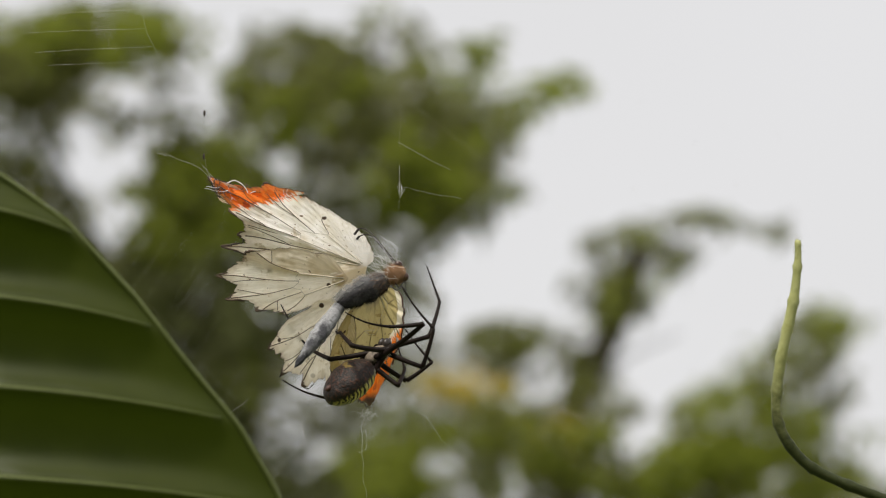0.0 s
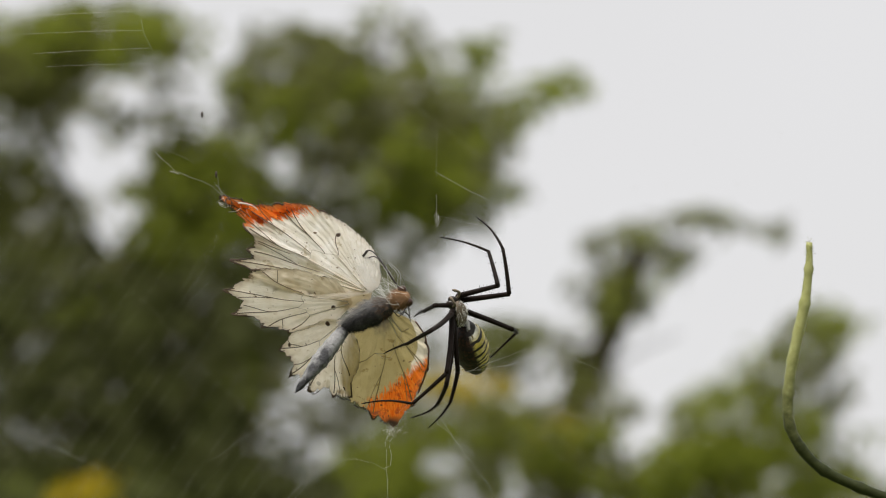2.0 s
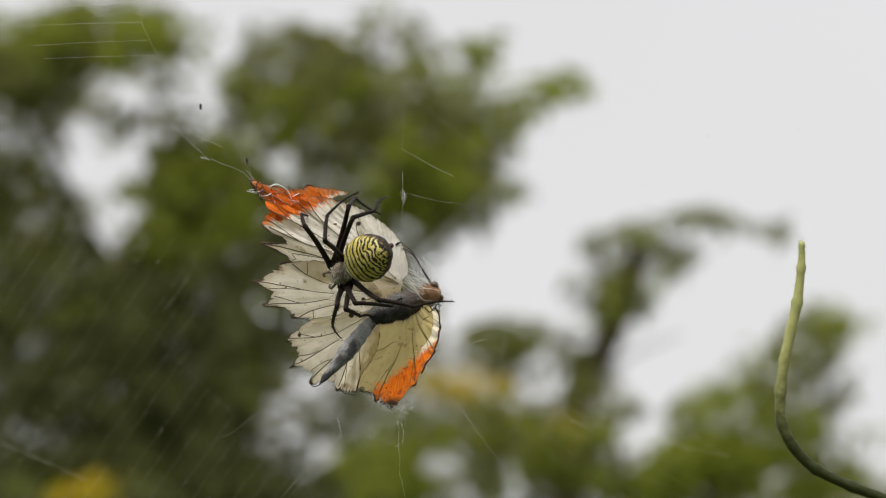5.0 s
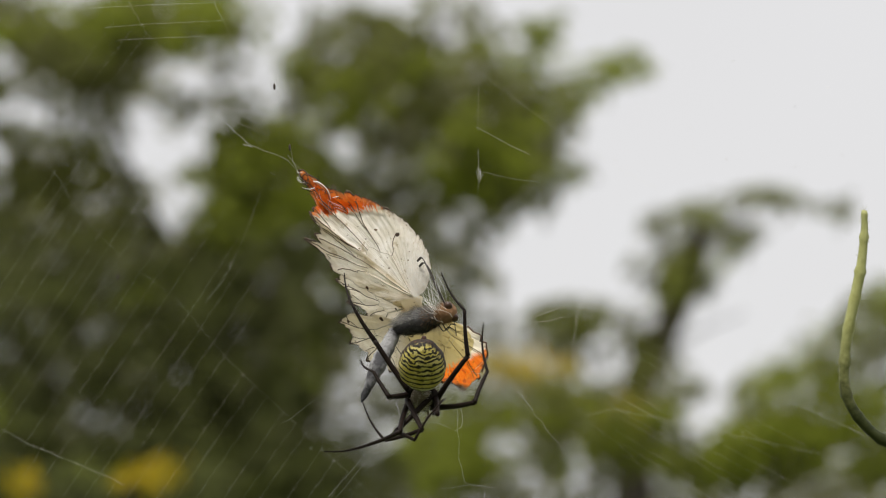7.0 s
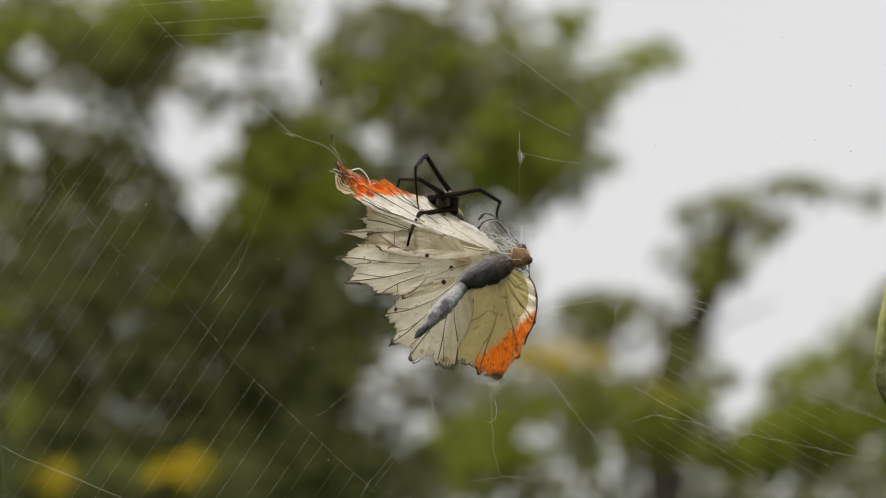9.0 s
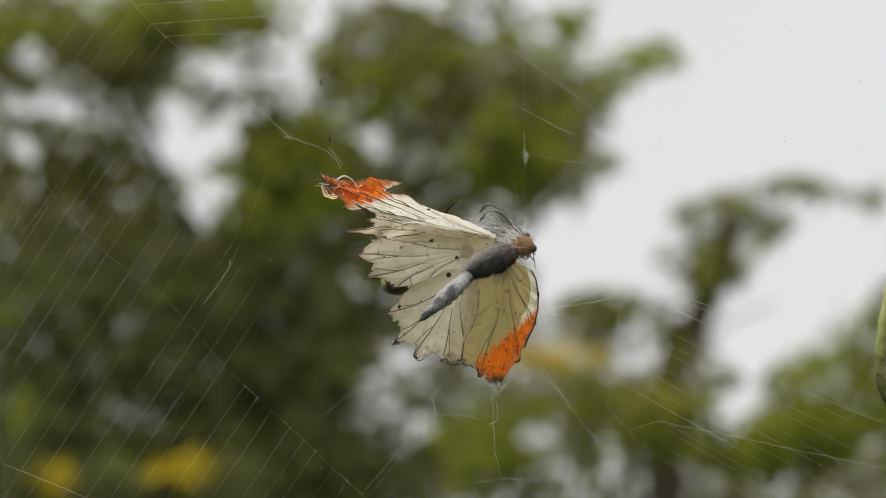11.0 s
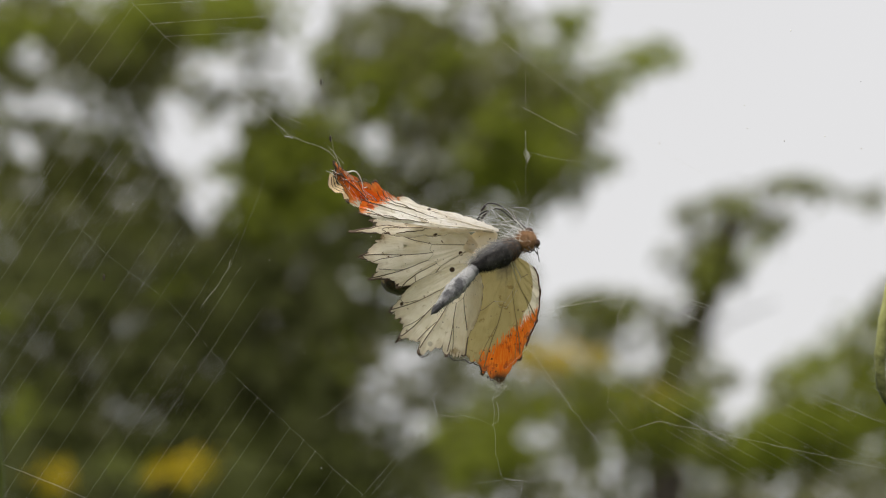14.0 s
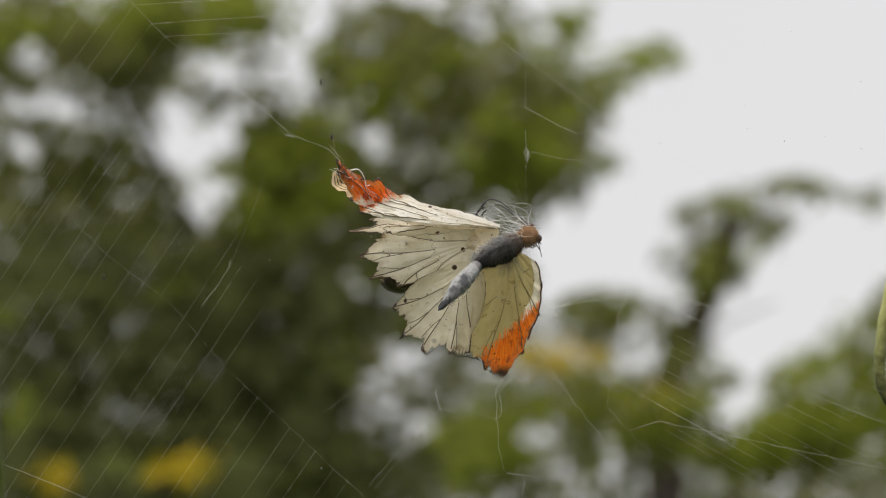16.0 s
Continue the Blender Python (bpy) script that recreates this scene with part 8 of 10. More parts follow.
    walk(LEGS["L4"][1], [
        (0, mm(-12.90, 4.52, -4.85, -13.8, 0.0, -128.7)), (0.25, mm(-12.90, 4.52, -4.85, -13.8, 0.0, -128.7)), (0.5, mm(-12.90, 4.52, -4.85, -13.8, 0.0, -128.7)), (0.75, mm(-12.90, 4.52, -4.85, -13.8, 0.0, -128.7)),
        (1, mm(-12.90, 4.52, -4.85, -13.8, 0.0, -128.7)), (1.25, mm(-12.90, 4.52, -4.85, -13.8, 0.0, -128.7)), (1.5, mm(-12.90, 4.52, -4.85, -13.8, 0.0, -128.7)), (1.75, mm(-15.26, -1.78, -2.69, -21.1, -5.1, -149.8)),
        (2, mm(-13.71, -8.04, 0.17, -25.6, -12.5, -170.6)), (2.25, mm(-11.13, -11.14, -1.32, -40.2, -5.7, -157.0)), (2.5, mm(-7.59, -13.13, -2.72, -52.3, 4.3, -145.3)), (2.75, mm(-8.01, -12.99, -2.49, -61.7, 1.9, -147.2)),
        (3, mm(-8.43, -12.82, -2.26, -72.6, -1.4, -148.9)), (3.25, mm(-8.84, -12.65, -2.02, -84.6, -5.4, -150.2)), (3.5, mm(-9.24, -12.45, -1.79, -96.5, -9.6, -150.6)), (3.75, mm(-9.64, -12.24, -1.55, -107.4, -13.5, -150.1)),
        (4, mm(-10.01, -12.01, -1.31, -116.9, -16.8, -149.1)), (4.2, mm(-10.62, -11.19, 2.34, -88.8, -32.2, -139.8)), (4.5, mm(-10.24, -11.15, 3.32, -89.5, -37.6, -139.9)), (4.75, mm(-9.75, -11.02, 4.39, -90.3, -43.3, -140.0)),
        (5, mm(-9.00, -10.73, 5.75, -91.4, -50.6, -140.0)), (5.25, mm(-7.82, -10.09, 7.45, -93.0, -59.7, -139.5)), (5.5, mm(-6.03, -8.86, 9.34, -96.3, -71.0, -137.7)), (5.75, mm(-3.58, -6.80, 10.97, -111.0, -83.8, -124.5)),
        (6, mm(-0.90, -4.14, 11.67, 104.1, -81.9, 18.8)), (6.3, mm(1.74, -1.08, 11.18, 93.1, -66.9, 28.1)), (6.5, mm(2.93, 0.51, 10.43, 91.2, -58.4, 29.0)), (6.75, mm(3.92, 1.97, 9.42, 89.9, -49.6, 29.3)),
        (7, mm(4.53, 2.99, 8.51, 89.0, -42.6, 29.3)), (7.25, mm(4.92, 3.70, 7.74, 88.4, -37.1, 29.1)), (7.5, mm(5.17, 4.22, 7.12, 88.0, -32.8, 29.0)), (7.75, mm(2.60, 7.46, 6.14, 98.7, -38.9, 29.3)),
        (8, mm(-3.45, 10.49, 2.55, 111.9, -45.7, 27.8)), (8.25, mm(-9.29, 8.99, -2.17, 127.2, -52.2, 23.5)), (8.5, mm(-11.60, 6.38, -4.60, 143.8, -57.1, 16.3)), (8.75, mm(-11.07, -9.43, -6.05, 158.9, -57.6, 15.1)),
        (9, mm(2.53, -12.86, 1.41, 174.3, -57.9, 13.7)), (9.2, mm(1.04, -13.58, 0.44, -164.6, -57.7, -2.6)), (9.5, mm(-1.72, -14.17, -1.26, -117.9, -45.2, -37.3)), (10, mm(-6.50, -13.21, -3.97, -79.6, 4.0, -59.2)),
        (10.2, mm(-8.01, -12.33, -4.76, -75.3, 14.5, -57.3)), (10.5, mm(-6.42, -13.74, -0.86, -81.7, 31.7, -52.0)), (11, mm(-1.40, -11.19, 7.60, -83.0, 72.6, -33.3)), (11.3, mm(0.64, -7.93, 9.83, 30.5, 87.4, 86.6)),
        (16, mm(-0.09, -7.64, 10.22, -10.8, 87.7, 46.3))])
    walk(LEGS["L4"][2], [
        (0, mm(-7.23, -0.02, -6.64, -43.3, -0.0, -164.6)), (0.25, mm(-7.23, -0.02, -6.64, -43.3, -0.0, -164.6)), (0.5, mm(-7.23, -0.02, -6.64, -43.3, -0.0, -164.6)), (0.75, mm(-7.23, -0.02, -6.64, -43.3, -0.0, -164.6)),
        (1, mm(-7.23, -0.02, -6.64, -43.3, -0.0, -164.6)), (1.25, mm(-7.23, -0.02, -6.64, -43.3, -0.0, -164.6)), (1.5, mm(-7.23, -0.02, -6.64, -43.3, -0.0, -164.6)), (1.75, mm(-11.96, -7.92, -5.38, -44.3, 0.8, -163.8)),
        (2, mm(-13.30, -14.81, -2.99, -45.3, 1.6, -162.9)), (2.25, mm(-9.34, -16.59, -6.13, -50.0, 3.4, -161.2)), (2.5, mm(-4.61, -16.63, -8.62, -54.7, 5.3, -159.6)), (2.75, mm(-5.91, -15.85, -9.07, -63.7, 6.5, -158.7)),
        (3, mm(-7.43, -14.83, -9.40, -74.0, 8.0, -158.0)), (3.25, mm(-9.10, -13.61, -9.44, -85.2, 9.8, -157.5)), (3.5, mm(-10.74, -12.33, -9.12, -96.4, 11.7, -157.3)), (3.75, mm(-12.20, -11.13, -8.49, -106.8, 13.5, -157.5)),
        (4, mm(-13.40, -10.10, -7.70, -116.0, 15.0, -158.0)), (4.2, mm(-13.56, -13.89, -3.99, -94.9, -4.9, -148.5)), (4.5, mm(-13.68, -14.14, -2.61, -93.1, -9.2, -148.1)), (4.75, mm(-13.70, -14.29, -1.06, -91.4, -13.1, -147.9)),
        (5, mm(-13.53, -14.31, 1.00, -89.6, -17.2, -147.8)), (5.25, mm(-12.99, -13.98, 3.68, -87.7, -21.6, -147.8)), (5.5, mm(-11.78, -12.98, 6.93, -85.6, -26.1, -148.0)), (5.75, mm(-9.73, -11.00, 10.21, -83.4, -30.7, -148.5)),
        (6, mm(-7.11, -8.18, 12.70, -81.0, -35.3, -149.1)), (6.3, mm(-4.13, -4.67, 14.11, -77.9, -40.7, -150.2)), (6.5, mm(-2.56, -2.71, 14.35, -75.7, -44.2, -151.3)), (6.75, mm(-1.06, -0.80, 14.27, -72.7, -48.4, -152.9)),
        (7, mm(0.05, 0.62, 14.01, -69.3, -52.3, -154.9)), (7.25, mm(0.87, 1.68, 13.70, -65.7, -55.9, -157.4)), (7.5, mm(1.50, 2.49, 13.40, -61.7, -59.2, -160.3)), (7.75, mm(-0.89, 4.20, 11.90, -53.9, -57.7, -158.8)),
        (8, mm(-6.54, 5.71, 7.39, -46.0, -56.3, -156.9)), (8.25, mm(-11.81, 2.96, 1.48, -38.2, -55.0, -154.7)), (8.5, mm(-13.47, -0.46, -2.20, -31.1, -53.9, -152.4)), (8.75, mm(-11.44, -16.76, -4.61, -30.3, -56.3, -160.2)),
        (9, mm(3.68, -20.24, 1.80, -28.9, -58.5, -168.6)), (9.2, mm(2.39, -20.86, -0.62, -39.9, -52.5, -153.6)), (9.5, mm(-0.11, -19.80, -5.92, -54.3, -26.0, -125.0)), (10, mm(-5.60, -12.07, -11.31, -45.5, 32.4, -84.5)),
        (10.2, mm(-7.40, -9.79, -11.76, -39.6, 39.5, -75.0)), (10.5, mm(-7.97, -10.01, -7.16, -58.2, 39.7, -74.8)), (11, mm(-6.82, -6.54, 5.37, -98.1, 40.1, -74.5)), (11.3, mm(-5.57, -3.76, 10.00, -116.9, 40.3, -74.5)),
        (16, mm(-6.37, -3.58, 10.16, -116.0, 38.6, -73.4))])
    walk(LEGS["R1"][0], [
        (0, mm(2.90, 2.41, -0.48, 20.6, -0.0, 90.1)), (0.25, mm(2.90, 2.41, -0.48, 39.8, 4.2, 78.7)), (0.5, mm(2.90, 2.41, -0.48, 57.5, 12.4, 68.6)), (0.75, mm(2.90, 2.41, -0.48, 61.1, 15.7, 66.4)),
        (1, mm(2.90, 2.41, -0.48, 64.6, 19.2, 64.4)), (1.25, mm(2.90, 2.41, -0.48, 53.8, 3.2, 71.8)), (1.5, mm(2.90, 2.41, -0.48, 41.3, -11.3, 82.5)), (1.75, mm(2.90, 2.41, -0.48, 51.3, 3.0, 66.7)),
        (2, mm(2.90, 2.41, -0.48, 56.7, 19.5, 52.7)), (2.25, mm(2.90, 2.41, -0.48, 36.2, 17.6, 54.0)), (2.5, mm(2.90, 2.41, -0.48, 15.9, 16.1, 56.1)), (2.75, mm(2.90, 2.41, -0.48, 15.4, 17.4, 50.9)),
        (3, mm(2.90, 2.41, -0.48, 14.9, 18.8, 45.6)), (3.25, mm(2.90, 2.41, -0.48, 56.5, 16.3, 54.5)), (3.5, mm(2.90, 2.41, -0.48, 96.1, 6.8, 60.7)), (3.75, mm(2.90, 2.41, -0.48, 127.2, 0.4, 60.0)),
        (4, mm(2.90, 2.41, -0.48, 158.4, -5.6, 55.5)), (4.2, mm(2.90, 2.41, -0.48, 156.9, -8.2, 48.7)), (4.5, mm(2.90, 2.41, -0.48, 151.5, -6.7, 52.4)), (4.75, mm(2.90, 2.41, -0.48, 146.8, -5.0, 55.5)),
        (5, mm(2.90, 2.41, -0.48, 142.0, -3.0, 58.6)), (5.25, mm(2.90, 2.41, -0.48, 137.2, -0.6, 61.6)), (5.5, mm(2.90, 2.41, -0.48, 132.5, 2.0, 64.3)), (5.75, mm(2.90, 2.41, -0.48, 128.1, 4.7, 66.9)),
        (6, mm(2.90, 2.41, -0.48, 124.0, 7.5, 69.1)), (6.3, mm(2.90, 2.41, -0.48, 119.5, 10.8, 71.4)), (6.5, mm(2.90, 2.41, -0.48, 123.6, -4.7, 62.7)), (6.75, mm(2.90, 2.41, -0.48, 110.3, -6.8, 61.3)),
        (7, mm(2.90, 2.41, -0.48, 97.0, -9.1, 60.5)), (7.25, mm(2.90, 2.41, -0.48, 118.9, 45.0, 68.5)), (7.5, mm(2.90, 2.41, -0.48, -133.8, 65.2, 175.1)), (7.75, mm(2.90, 2.41, -0.48, -58.6, 45.4, -161.7)),
        (8, mm(2.90, 2.41, -0.48, -18.8, 11.2, 179.3)), (8.25, mm(2.90, 2.41, -0.48, -76.0, -0.1, 149.1)), (8.5, mm(2.90, 2.41, -0.48, -113.4, -45.4, 134.5)), (8.75, mm(2.90, 2.41, -0.48, -111.6, -61.4, 149.6)),
        (9, mm(2.90, 2.41, -0.48, -128.5, -77.0, -178.5)), (9.2, mm(2.90, 2.41, -0.48, 100.6, -55.7, -48.2)), (9.5, mm(2.90, 2.41, -0.48, 119.2, -56.8, -48.6)), (10, mm(2.90, 2.41, -0.48, 156.7, -59.0, -51.0)),
        (10.2, mm(2.90, 2.41, -0.48, 169.7, -59.4, -52.6)), (10.5, mm(2.90, 2.41, -0.48, 147.8, -51.1, -20.6)), (11, mm(2.90, 2.41, -0.48, 133.1, -16.9, 19.4)), (11.3, mm(2.90, 2.41, -0.48, 133.9, -2.0, 33.0)),
        (16, mm(2.90, 2.41, -0.48, 131.6, -0.4, 34.4))])
    walk(LEGS["R1"][1], [
        (0, mm(-9.76, 2.39, 4.26, -48.9, -0.0, 18.8)), (0.25, mm(-7.16, 5.07, 8.14, -44.4, -25.1, -5.4)), (0.5, mm(-2.97, 7.34, 10.65, -24.5, -45.0, -40.1)), (0.75, mm(-1.81, 7.97, 10.90, -19.3, -45.7, -42.4)),
        (1, mm(-0.60, 8.54, 11.04, -14.1, -46.3, -44.7)), (1.25, mm(-4.50, 5.48, 10.40, 17.9, -47.9, -63.3)), (1.5, mm(-7.39, 2.01, 8.27, 48.1, -42.4, -80.7)), (1.75, mm(-4.65, 6.26, 10.05, 6.8, -54.0, -60.5)),
        (2, mm(-0.71, 9.91, 10.17, -44.2, -51.8, -27.9)), (2.25, mm(-4.51, 10.77, 7.13, -46.5, -45.8, -19.5)), (2.5, mm(-7.32, 10.51, 3.07, -47.5, -39.6, -12.2)), (2.75, mm(-6.53, 11.47, 2.95, -41.6, -42.2, -15.5)),
        (3, mm(-5.66, 12.34, 2.80, -35.2, -44.5, -19.2)), (3.25, mm(-1.35, 9.32, 10.33, -31.5, -29.2, 2.0)), (3.5, mm(4.93, 3.11, 12.86, -24.2, -15.3, 22.7)), (3.75, mm(10.02, -1.61, 10.28, -50.6, -18.7, 14.5)),
        (4, mm(12.97, -5.12, 4.47, -76.5, -26.1, 7.6)), (4.2, mm(11.74, -6.36, 4.76, -83.6, -27.8, 7.2)), (4.5, mm(11.84, -5.43, 5.92, -75.4, -28.7, 7.1)), (4.75, mm(11.85, -4.52, 6.90, -67.4, -29.5, 6.8)),
        (5, mm(11.75, -3.50, 7.83, -58.7, -30.3, 6.4)), (5.25, mm(11.56, -2.40, 8.70, -49.4, -31.2, 5.8)), (5.5, mm(11.28, -1.24, 9.47, -40.0, -31.9, 5.1)), (5.75, mm(10.91, -0.06, 10.11, -31.0, -32.5, 4.2)),
        (6, mm(10.47, 1.09, 10.63, -22.7, -33.0, 3.3)), (6.3, mm(9.90, 2.39, 11.07, -14.0, -33.3, 2.3)), (6.5, mm(9.11, -1.84, 10.74, -14.4, -35.4, -11.7)), (6.75, mm(6.29, -1.15, 12.10, -13.5, -37.6, -28.2)),
        (7, mm(3.28, -0.25, 12.76, -11.3, -39.5, -45.5)), (7.25, mm(12.04, 7.80, 7.88, -50.0, -39.3, -82.0)), (7.5, mm(12.52, 10.98, -4.57, -41.5, -59.7, -155.5)), (7.75, mm(12.90, -1.70, -8.58, -31.9, -67.5, 149.4)),
        (8, mm(3.58, -10.39, -4.75, 7.2, -63.4, 68.9)), (8.25, mm(1.19, -0.37, -13.60, 28.8, -60.9, 104.1)), (8.5, mm(0.52, 12.47, -9.19, 27.8, -62.6, 161.0)), (8.75, mm(-4.10, 12.29, -6.50, 24.8, -56.8, 144.7)),
        (9, mm(-7.62, 10.56, -2.86, 20.3, -51.4, 129.3)), (9.2, mm(-6.27, 8.94, 7.00, -63.6, -51.8, 178.4)), (9.5, mm(-8.58, 5.46, 5.97, -88.1, -51.4, 178.7)), (10, mm(-9.64, -1.82, 2.27, -147.0, -49.7, 178.8)),
        (10.2, mm(-8.94, -4.00, 0.75, -160.9, -49.4, 178.1)), (10.5, mm(-6.38, -6.31, 4.04, -170.1, -48.6, 174.5)), (11, mm(3.25, -7.25, 8.95, 173.6, -47.5, 167.6)), (11.3, mm(7.71, -5.63, 9.25, 164.7, -47.8, 163.5)),
        (16, mm(7.91, -5.03, 9.62, 158.6, -46.2, 170.6))])
    walk(LEGS["R1"][2], [
        (0, mm(-11.54, 7.63, -2.08, -57.6, -0.0, -81.9)), (0.25, mm(-4.11, 10.83, 2.81, -66.6, -3.1, -83.8)), (0.5, mm(3.86, 11.60, 8.18, -75.6, -6.5, -85.3)), (0.75, mm(5.02, 12.49, 8.96, -79.5, 7.9, -81.6)),
        (1, mm(6.19, 13.30, 9.63, -82.6, 22.5, -78.7)), (1.25, mm(1.79, 10.80, 12.14, -51.4, 23.9, -78.5)), (1.5, mm(-2.53, 7.09, 12.90, -19.9, 25.2, -77.3)), (1.75, mm(2.23, 11.09, 10.64, -54.8, 21.0, -88.5)),
        (2, mm(6.19, 13.08, 6.54, -86.7, 10.4, -96.0)), (2.25, mm(1.55, 14.77, 2.87, -66.2, -2.9, -96.7)), (2.5, mm(-2.25, 15.23, -1.72, -45.1, -15.9, -102.7)), (2.75, mm(-1.24, 16.54, -1.19, -40.5, -10.3, -97.0)),
        (3, mm(-0.19, 17.72, -0.66, -35.4, -5.1, -91.0)), (3.25, mm(0.54, 16.57, 6.49, -67.2, 16.2, -59.9)), (3.5, mm(2.80, 10.54, 9.54, -77.8, 53.9, -33.2)), (3.75, mm(10.69, 4.09, 4.11, -88.3, 34.4, -38.2)),
        (4, mm(16.27, -2.69, -2.89, -95.2, 14.4, -38.8)), (4.2, mm(15.50, -4.94, -2.64, -84.4, 17.4, -39.1)), (4.5, mm(15.47, -2.84, -1.22, -80.6, 20.2, -38.8)), (4.75, mm(15.26, -0.86, 0.13, -77.2, 22.6, -38.4)),
        (5, mm(14.87, 1.25, 1.63, -73.7, 25.0, -37.8)), (5.25, mm(14.30, 3.39, 3.23, -70.0, 27.4, -37.0)), (5.5, mm(13.56, 5.44, 4.87, -66.2, 29.7, -36.0)), (5.75, mm(12.70, 7.30, 6.46, -62.3, 32.0, -34.8)),
        (6, mm(11.79, 8.94, 7.90, -58.3, 34.2, -33.4)), (6.3, mm(10.69, 10.60, 9.37, -53.5, 36.6, -31.6)), (6.5, mm(11.96, 5.89, 9.02, -91.2, 21.9, -42.7)), (6.75, mm(11.22, 5.50, 10.55, -53.2, 1.0, -42.3)),
        (7, mm(9.91, 4.78, 11.48, -15.6, -19.4, -58.3)), (7.25, mm(17.96, 4.51, 2.89, -79.9, -21.6, -67.8)), (7.5, mm(10.75, 3.24, -7.38, -142.8, -44.1, -73.3)), (7.75, mm(5.72, -5.76, -10.29, -127.9, -7.5, -110.5)),
        (8, mm(-4.55, -8.26, -4.28, -136.5, 30.3, -143.0)), (8.25, mm(-5.10, -5.60, -11.63, 84.2, 14.3, 76.9)), (8.5, mm(1.39, 4.29, -7.39, 90.1, -54.2, 86.1)), (8.75, mm(-6.11, 4.34, -4.57, 91.7, -68.5, 86.0)),
        (9, mm(-12.28, 3.78, -1.03, 96.5, -82.8, 82.6)), (9.2, mm(-12.29, 5.37, 2.33, -126.7, 8.3, -91.0)), (9.5, mm(-15.16, 5.33, 0.73, -120.7, 25.2, -105.1)), (10, mm(-12.98, 5.31, -0.69, -144.9, 61.3, -163.2)),
        (10.2, mm(-10.76, 4.03, -1.04, -168.1, 66.6, 167.3)), (10.5, mm(-6.67, 2.05, 3.08, -160.3, 65.0, 179.6)), (11, mm(5.73, 0.77, 9.59, -150.5, 60.8, -162.9)), (11.3, mm(11.59, 1.69, 10.74, -146.4, 57.9, -154.2)),
        (16, mm(11.38, 2.34, 11.74, -134.7, 52.0, -141.5))])
    walk(LEGS["R2"][0], [
        (0, mm(2.90, 1.09, -0.48, 4.5, -0.0, 50.6)), (0.25, mm(2.90, 1.09, -0.48, 29.4, -0.0, 50.6)), (0.5, mm(2.90, 1.09, -0.48, 54.2, -0.0, 50.6)), (0.75, mm(2.90, 1.09, -0.48, 47.3, 4.6, 47.3)),
        (1, mm(2.90, 1.09, -0.48, 40.0, 8.9, 43.3)), (1.25, mm(2.90, 1.09, -0.48, 27.7, 10.1, 41.8)), (1.5, mm(2.90, 1.09, -0.48, 15.3, 11.0, 40.0)), (1.75, mm(2.90, 1.09, -0.48, 42.7, 10.7, 41.2)),
        (2, mm(2.90, 1.09, -0.48, 70.1, 9.8, 42.2)), (2.25, mm(2.90, 1.09, -0.48, 44.9, 13.1, 41.0)), (2.5, mm(2.90, 1.09, -0.48, 19.2, 15.8, 38.1)), (2.75, mm(2.90, 1.09, -0.48, 33.2, 13.1, 45.8)),
        (3, mm(2.90, 1.09, -0.48, 46.5, 8.5, 52.6)), (3.25, mm(2.90, 1.09, -0.48, 82.1, 10.7, 50.6)), (3.5, mm(2.90, 1.09, -0.48, 118.0, 14.2, 50.1)), (3.75, mm(2.90, 1.09, -0.48, 153.9, 10.4, 48.0)),
        (4, mm(2.90, 1.09, -0.48, -170.6, 8.0, 43.2)), (4.2, mm(2.90, 1.09, -0.48, -144.5, 7.3, 47.5)), (4.5, mm(2.90, 1.09, -0.48, -153.6, 8.0, 46.5)), (4.75, mm(2.90, 1.09, -0.48, -162.9, 8.6, 45.3)),
        (5, mm(2.90, 1.09, -0.48, -173.7, 9.0, 43.8)), (5.25, mm(2.90, 1.09, -0.48, 174.7, 9.2, 42.1)), (5.5, mm(2.90, 1.09, -0.48, 163.0, 9.1, 40.3)), (5.75, mm(2.90, 1.09, -0.48, 152.3, 8.6, 38.7)),
        (6, mm(2.90, 1.09, -0.48, 143.0, 7.9, 37.4)), (6.3, mm(2.90, 1.09, -0.48, 133.8, 7.0, 36.3)), (6.5, mm(2.90, 1.09, -0.48, 134.8, 10.1, 39.2)), (6.75, mm(2.90, 1.09, -0.48, 110.8, -2.3, 27.1)),
        (7, mm(2.90, 1.09, -0.48, 90.2, -19.8, 20.2)), (7.25, mm(2.90, 1.09, -0.48, 118.8, 4.1, 20.3)), (7.5, mm(2.90, 1.09, -0.48, 148.8, 27.2, 34.4)), (7.75, mm(2.90, 1.09, -0.48, 146.5, 32.3, 45.1)),
        (8, mm(2.90, 1.09, -0.48, 164.7, 43.0, 118.5)), (8.25, mm(2.90, 1.09, -0.48, -160.6, 29.9, -164.6)), (8.5, mm(2.90, 1.09, -0.48, -156.4, 24.9, -151.2)), (8.75, mm(2.90, 1.09, -0.48, -165.2, -8.6, -94.3)),
        (9, mm(2.90, 1.09, -0.48, 170.4, -16.9, -27.0)), (9.2, mm(2.90, 1.09, -0.48, 154.1, -11.3, -112.6)), (9.5, mm(2.90, 1.09, -0.48, 160.0, -4.6, -99.4)), (10, mm(2.90, 1.09, -0.48, 173.6, 5.1, -73.1)),
        (10.2, mm(2.90, 1.09, -0.48, 178.8, 6.1, -63.4)), (10.5, mm(2.90, 1.09, -0.48, 164.3, 6.2, -49.6)), (11, mm(2.90, 1.09, -0.48, 136.1, 14.7, -10.5)), (11.3, mm(2.90, 1.09, -0.48, 129.0, 26.2, 3.3)),
        (16, mm(2.90, 1.09, -0.48, 125.9, 23.2, 0.6))])
